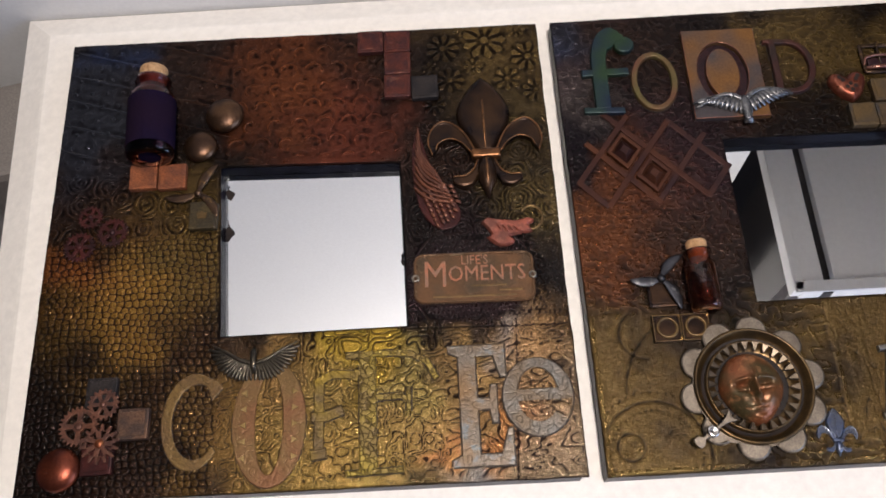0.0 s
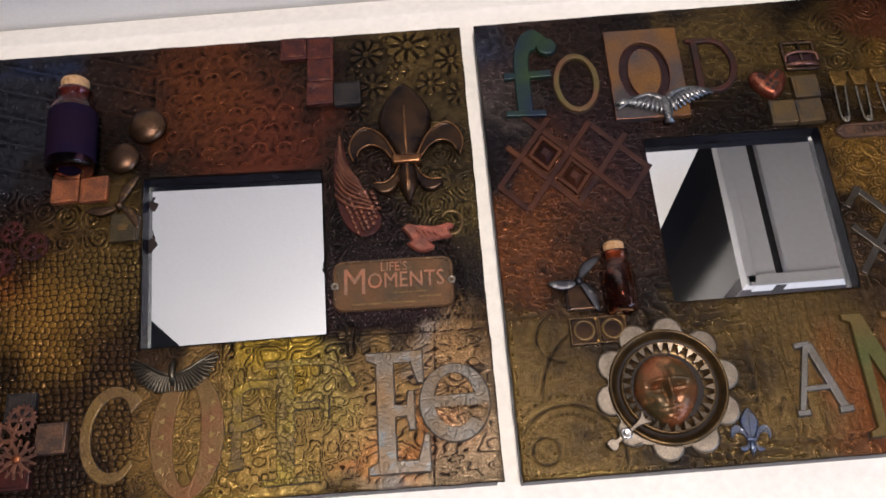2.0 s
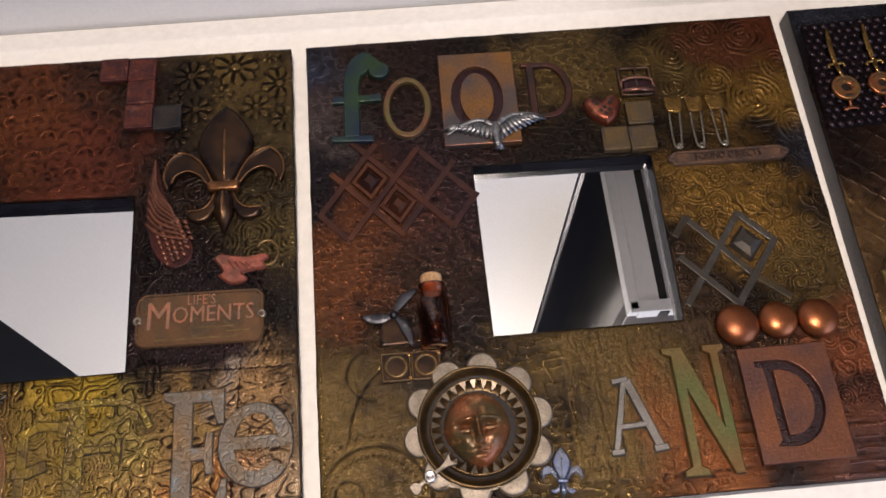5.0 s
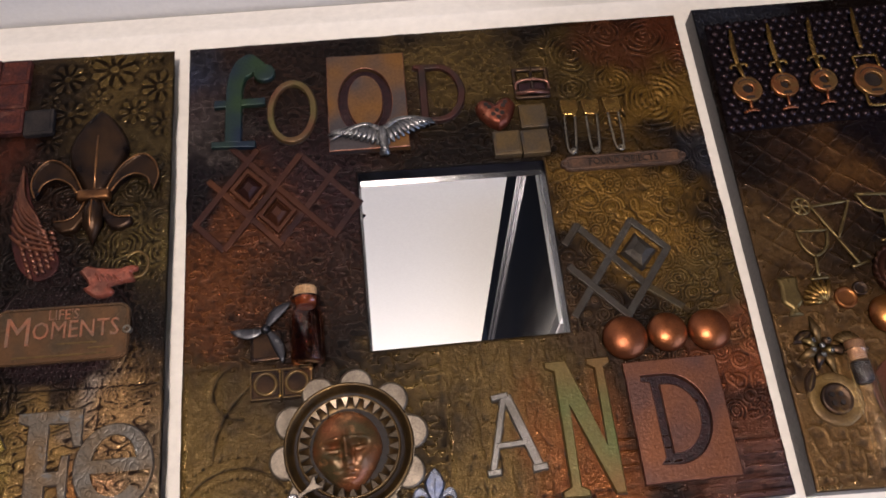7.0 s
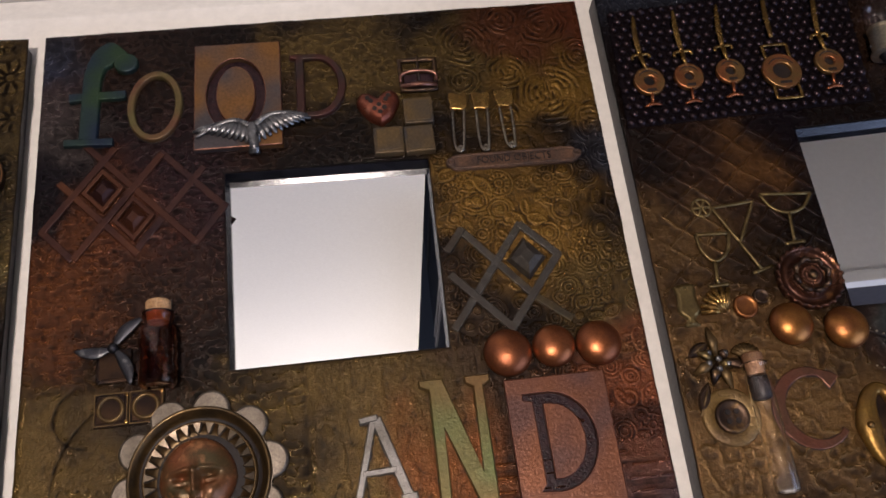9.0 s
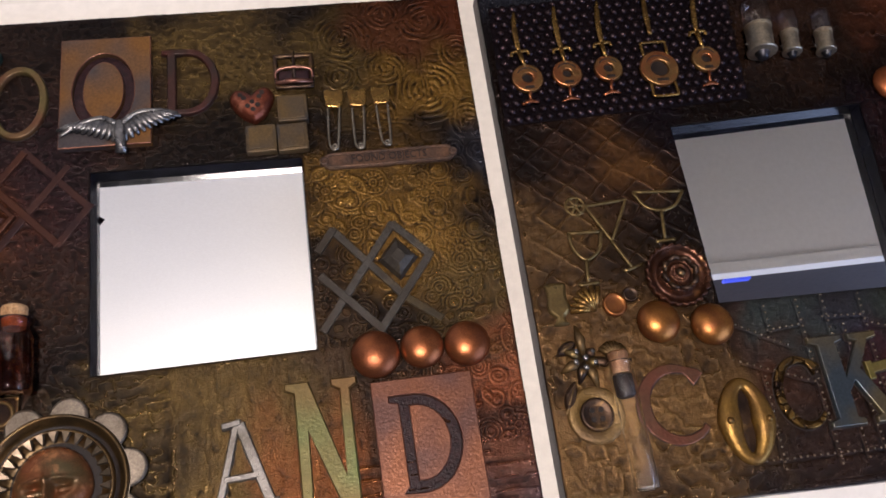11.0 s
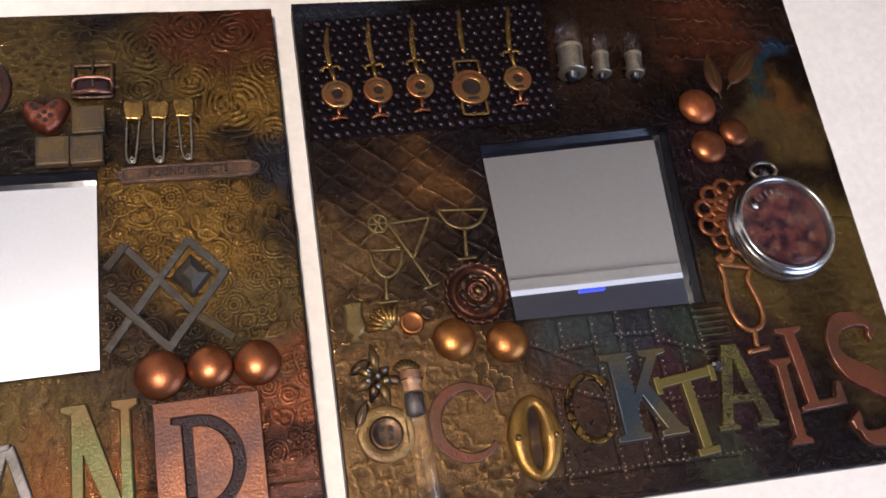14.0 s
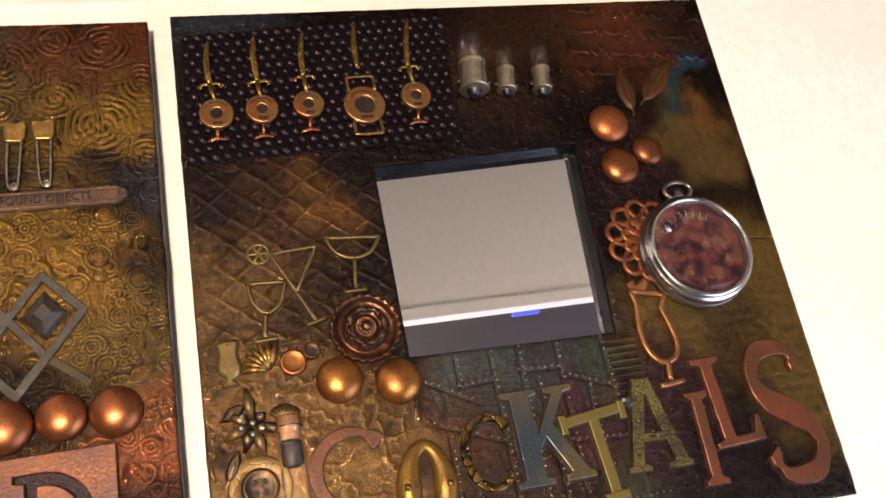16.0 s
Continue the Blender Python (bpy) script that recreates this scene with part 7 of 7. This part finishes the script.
def rosette(x, y):
    r = thing("rose_rosette", x, y, 0.1, 0, "dark bronze fluted rosette with a rose", "rosette")
    n, bm = 96, bmesh.new()
    prof = [(13.6, .3, 0), (14.3, 3.2, .5), (13.9, 4.4, .6), (13.2, 4.6, .4), (12.2, 3.0, 0), (10.2, 1.6, 0), (9.0, 2.4, 0), (8.2, 4.4, .25), (7.2, 5.0, .3), (6.0, 4.0, .2), (5.2, 4.0, 0), (4.6, 5.4, .3), (3.6, 6.0, .25), (2.6, 5.2, 0), (2.0, 6.4, .2), (.8, 6.8, .1), (.05, 6.6, 0)]
    rows = [[bm.verts.new(((a + f * math.cos(24 * t)) * math.cos(t) * MM, (a + f * math.cos(24 * t)) * math.sin(t) * MM, (z + .4 * f * math.cos(24 * t)) * MM)) for t in (2 * math.pi * i / n for i in range(n))] for a, z, f in prof]
    for a, b in zip(rows, rows[1:]):
        for i in range(n):
            bm.faces.new((a[i], a[(i + 1) % n], b[(i + 1) % n], b[i]))
    dish = part("dish", bm, mat("red_bronze", (0.085, 0.034, 0.018), (0.045, 0.02, 0.014), rough=0.3, metal=0.75, scale=150, bump=0.1, wear=0.1, worn=(0.4, 0.18, 0.06)), r, smooth=True)
    for k in range(8):
        a = radians(45 * k + 10)
        part("rose_petal", sweep(smooth_path([(6.4 * math.cos(a - .5), 6.4 * math.sin(a - .5), 4.6), (7.3 * math.cos(a), 7.3 * math.sin(a), 6.2), (6.4 * math.cos(a + .5), 6.4 * math.sin(a + .5), 4.8)], 4), [.3, .8, 1.1, 1.2, 1.2, 1.2, 1.1, .8, .3], 1, 8), BRONZE, dish, smooth=True)
    part("heart_bead", lathe([(2.2, 5.4), (2.0, 6.8), (1.2, 7.6), (.02, 7.8)], 14), BRONZE, dish, smooth=True)
    return r


rosette(588.2, 91.2)


def wire_charm(name, x, y, lines, label, material, r=.8, rz=0, group="glass charms"):
    w = thing(name, x, y, 0.5, rz, label, "charm", group)
    for nm, pts, closed in lines:
        p3 = [(a, b, .8) for a, b in pts]
        part(nm, sweep(p3, r, .8, 8, closed), material, w, smooth=True)
    return w


WIRE = mat("pale_brass_wire", (0.22, 0.155, 0.06), (0.13, 0.09, 0.035), rough=0.32, metal=0.8, scale=200, bump=0.15)
dens = lambda pts, k=5: [tuple(np.array(a) * (1 - i / k) + np.array(b) * i / k) for a, b in zip(pts, pts[1:]) for i in range(k)] + [pts[-1]]
wire_charm("martini_glass_charm", 565.0, 113.0, (("bowl", dens([(-10, 15), (9, 16.5), (-1.5, -2.5), (-10, 15)])[:-1], True), ("stem", dens([(-1.5, -2.5), (4.5, -15.5)]), False), ("foot", dens([(0.6, -17), (9.5, -14.6)]), False)), "pale brass martini glass charm", WIRE)
wire_charm("citrus_slice_charm", 550.5, 128.5, [("rind", [(4.2 * math.cos(a), 4.2 * math.sin(a)) for a in np.linspace(0, 6.283, 17)[:-1]], True)] + [("segment", dens([(0, 0), (4 * math.cos(a), 4 * math.sin(a))], 3), False) for a in np.linspace(0, 6.283, 7)[:-1]], "pale brass citrus slice charm", WIRE, .6)
wire_charm("cocktail_glass_charm", 589.0, 121.0, (("rim", dens([(-11, 11.5), (12, 10)]), False), ("bowl", smooth_path([(-11, 11.5), (-7, 4.4), (0, 1.6), (7, 3.6), (12, 10)], 4), False), ("stem", dens([(0, 1.6), (-1.6, -12)]), False), ("foot", dens([(-6, -13.0), (3, -12.6)]), False)), "pale brass cocktail glass charm", WIRE)
wire_charm("wine_glass_charm", 551.5, 104.5, (("rim", dens([(-6.6, 11.5), (8.0, 11.0)]), False), ("bowl", smooth_path([(-6.6, 11.5), (-5.6, 4), (-1, -1.4), (5.4, 2.6), (8, 11)], 4), False), ("stem", dens([(-1, -1.4), (-2.4, -11.5)]), False), ("foot", dens([(-6.6, -12.6), (2.4, -12.2)]), False)), "pale brass wine glass charm", WIRE)
COPW = mat("orange_copper_wire", (0.3, 0.13, 0.045), (0.2, 0.08, 0.035), rough=0.34, metal=0.7, scale=200, bump=0.15)
wire_charm("hurricane_glass_charm", 714.0, 74.0, (("rim", dens([(-8.0, 19), (8.0, 15.5)]), False), ("bowl", smooth_path([(-8, 19), (-6.8, 12), (-8.6, 2), (-7.6, -8), (-2.6, -14), (4, -12.6), (6.8, -6), (5.4, 4), (4.4, 10), (8, 15.5)], 4), False), ("stem", dens([(0, -14), (-1.4, -22)]), False), ("foot", dens([(-6.8, -24), (4.6, -23)]), False)), "orange copper hurricane glass charm", COPW, 1.35)
outline_thing("garnish_charm", [(-4.4, -2.6), (-5.0, 2.2), (-1.6, 3.6), (-1.2, 1.4), (1.6, 2.6), (4.2, 4.2), (5.2, .6), (2.2, -2.4), (0, -1.4), (-1.8, -3.4)], 711.0, 94.6, 1.7, COPW, "small ragged orange copper garnish above a glass", "charm", group="glass charms", dome_rows=[(0, .8), (.5, 1.4), (.9, 1.7)])
outline_thing("tulip_glass_charm", [(-4.6, 8.5), (0, 9.2), (4.6, 8.5), (4.2, 3), (5.0, -3), (2.0, -6.5), (3.4, -9.4), (-3.2, -9.4), (-1.8, -6.5), (-4.6, -3), (-3.8, 3)], 534.2, 85.0, 1.9, WIRE, "small solid brass hurricane glass charm", "charm", group="glass charms", dome_rows=[(0, .8), (.7, 1.5), (1.4, 1.9)])


def shell(x, y, rz, s, label):
    t = thing("shell_charm", x, y, 0.1, rz, label, "shell charm", "shell charms")
    for k in range(7):
        a = radians(-54 + 18 * k)
        part("rib", sweep([(0, 0, 1.0), (s * .5 * math.sin(a), s * .5 * math.cos(a), 2.6), (s * math.sin(a), s * math.cos(a), 1.0)], [.7, 1.2, 1.1], .8, 8), BRASS_M if s > 8 else DULL_BRASS, t, smooth=True)
    return t


shell(549.5, 80.5, 35, 10.5, "ribbed brass shell charm")
shell(552.6, 59.6, -4, 6.4, "small ribbed shell charm behind a vial cork")
for x, y, r, lb in ((558.4, 81.8, 5.2, "brown-gold button with a raised rim"), (566.0, 85.5, 3.4, "small dark bronze button")):
    solo("button", lathe([(r, 0), (r, 1.6), (r * .86, 2.2), (r * .7, 1.7), (r * .6, 1.5), (.02, 1.9)], 24), GOLDC if r > 4 else BRONZE, x, y, 0.1, 0, lb, "button", "buttons", True)


def flower(x, y):
    f = thing("jewelled_flower", x, y, 0.3, 0, "brass flower charm set with clear stones", "flower charm")
    for k, (a, L) in enumerate(((95, 14), (35, 6), (-35, 6.5), (-75, 13), (-112, 11), (155, 9), (205, 12), (-20, 14))):
        a = radians(a)
        part("petal", sweep([(1.5 * math.cos(a), 1.5 * math.sin(a), 1.2), (L * .55 * math.cos(a), L * .55 * math.sin(a), 2.6), (L * math.cos(a), L * math.sin(a), 1.0)], [1.0, 2.2, .6], .5, 8), (DULL_BRASS, BRONZE, WIRE)[k % 3], f, smooth=True)
    for a, b in ((0, 0), (-3.4, 2.8), (3.4, 2.2), (-4.2, -1.4), (3.6, -2.4), (-.4, -4.2)):
        part("stone", moved(lathe([(1.2, 0), (1.35, .7), (.8, 1.4), (.4, 1.5)], 8), a, b, 2.2), BIRD_METAL, f, "faceted clear stone")
    return f


flower(540.6, 60.4)
leaf(538.5, 68.0, 120, 11, 5, BRONZE, "small dark bronze leaf charm")
leaf(529.5, 40.0, -25, 13, 5, BRONZE, "small dark bronze leaf charm")


def pierced_button(x, y):
    b = thing("pierced_button", x, y, 0.1, 0, "brass washer with a dark four-holed button", "button")
    part("washer", lathe([(11.8, 0), (11.6, .9), (10.8, 1.3), (7.2, 1.2), (6.6, .8)], 36, False), P_OCHRE, b, "ochre washer", True)
    body = part("button_body", lathe([(6.9, .3), (6.9, 2.2), (6.0, 2.9), (5.0, 2.3), (3.0, 2.1), (.02, 2.5)], 28), BRONZE, b, smooth=True)
    for k in range(4):
        a = radians(45 + 90 * k)
        part("hole", lathe([(1.2, 2.0), (1.1, 2.75), (.02, 2.76)], 10), INK, body, "dark button hole").location = (2.6 * MM * math.cos(a), 2.6 * MM * math.sin(a), 0)
    return b


pierced_button(540.8, 37.0)


DARK_CORK = mat("stained_cork", (0.2, 0.1, 0.04), (0.12, 0.055, 0.025), rough=0.6, scale=300, bump=0.6, grain=1500, vary=0.25)


def vial(x, y):
    v = thing("glass_vial", x, y, 5.4, 0.4, "slim clear glass vial with a brown cork", "vial", "corked bottles")
    L, r = 51.5, 5.0
    g = [(r * .5, .2), (r * .85, .8), (r, 2.4), (r, L - 5), (r * .9, L - 3.4), (r * .84, L - 2.2), (r * 1.05, L - 1.4), (r * 1.05, L)]
    part("tube", moved(lathe(g + [(max(a - .7, .2), max(z, 1.4)) for a, z in g[::-1]], 28, False), rx=-90), CLEAR, v, "clear glass tube", True).visible_shadow = False
    part("cork", moved(lathe([(r * .7, L - 5), (r * .74, L - .2), (r * .8, L + .4), (r * .84, L + 3.4), (r * .7, L + 4.2)], 20), rx=-90), DARK_CORK, v, "brown cork stopper")
    part("filling", moved(lathe([(r * .55, L - 15), (r * .8, L - 14), (r * .8, L - 6)], 20), rx=-90), INK, v, "dark blue-black plug", True)
    return v


vial(553.6, 5.0)
letter("C", 558.5, 20.5, 33.5, 33.5, 0, P_REDMUTED, "coral-red letter C with a flat face", 0.9, "cocktail letters", edge=RED_EDGE_GLINT)


def dial_letter(x, y, w, h):
    o = thing("domed_letter", x, y, 0.1, -4, "polished brass letter O with two rivets", "letter", "cocktail letters")
    pts = [(w * .29 * math.cos(a), h * .41 * math.sin(a), 1.4) for a in np.linspace(0, 2 * math.pi, 41)[:-1]]
    ring = part("ring", sweep(pts, [5.2 - 2.6 * abs(math.sin(a)) for a in np.linspace(0, 2 * math.pi, 41)[:-1]], .7, 12, True), P_BAND, o, smooth=True)
    part("floor", slab([ellipse(0, 0, w * .34, h * .38, 32)], .7, .2), BRONZE, o)
    for s in (-1, 1):
        part("rivet", lathe([(1.5, 3.4), (1.3, 4.3), (.6, 4.8), (.02, 4.9)], 14), BRASS_M, ring, smooth=True).location = (s * w * .33 * MM, 0, 1.0 * MM)
    return o


dial_letter(601.6, 26.8, 24.5, 37)
letter("C", 616.0, 20.5, 24.5, 31, -3, P_BRASSY, "brassy letter C with worn patches", 2.2, "cocktail letters")
letter("K", 636.5, 19.0, 31.5, 38.5, 0, P_TEAL, "teal and yellow-gold letter K", 2.4, "cocktail letters")
stroke_letter(661.5, 8.0, 29.0, 37.0, 4, (([(.5, .03), (.5, .97)], 4.6), ([(.04, .9), (.96, .93)], 4.2), ([(.04, .78), (.05, .99)], 3.0), ([(.95, .8), (.97, 1.0)], 3.0), ([(.32, .04), (.68, .04)], 3.2)), P_LIME, "lime-gold thin letter T", 2.3, "cocktail letters")
letter("A", 683.0, 17.5, 29.0, 38.0, -2, P_KHAKI, "olive and gold speckled letter A", 2.4, "cocktail letters")
letter("I", 714.5, 7.0, 11.0, 38.8, -2, P_CORAL, "coral-orange narrow letter I", 2.4, "cocktail letters", edge=RED_EDGE_GLINT)
letter("L", 724.5, 20.4, 23.5, 38.6, 2, P_CORAL, "coral-orange serif letter L", 2.4, "cocktail letters", edge=RED_EDGE_GLINT)
letter("S", 745.0, 1.5, 31.5, 60.5, 0, P_CORAL, "coral-red letter S, the largest", 3.2, "cocktail letters", edge=RED_EDGE_GLINT)
solo("glass_gem", moved(lathe([(2.4, 0), (2.6, 1.2), (1.5, 2.4), (.02, 2.5)], 8), 0, 0, 0), SILVER, 689.8, 45.6, 2.3, 0, "small clear faceted gem on a letter", "gem")


# rivets along the seams of the third panel
RIVET = mat("pale_rubbed_rivets", (0.34, 0.29, 0.21), (0.2, 0.15, 0.1), rough=0.28, metal=0.8, scale=200, bump=0.1)
rivet = to_mesh("rivet", lathe([(.52, -.3), (.5, .24), (.3, .46), (.02, .54)], 8))
rivet.materials.append(RIVET)
rivet.shade_smooth()
for x0, y0, x1, y1 in SEAMS:
    run = Vector((x1 - x0, y1 - y0))
    side = Vector((-run.y, run.x)).normalized() * 1.4
    for k in range(int(run.length / 2.9) + 1):
        q = Vector((x0, y0)) + run.normalized() * 2.9 * k + side
        part("rivet", rivet, None, panel_3).location = (q.x * MM, q.y * MM, TOP + 0.12 * MM)
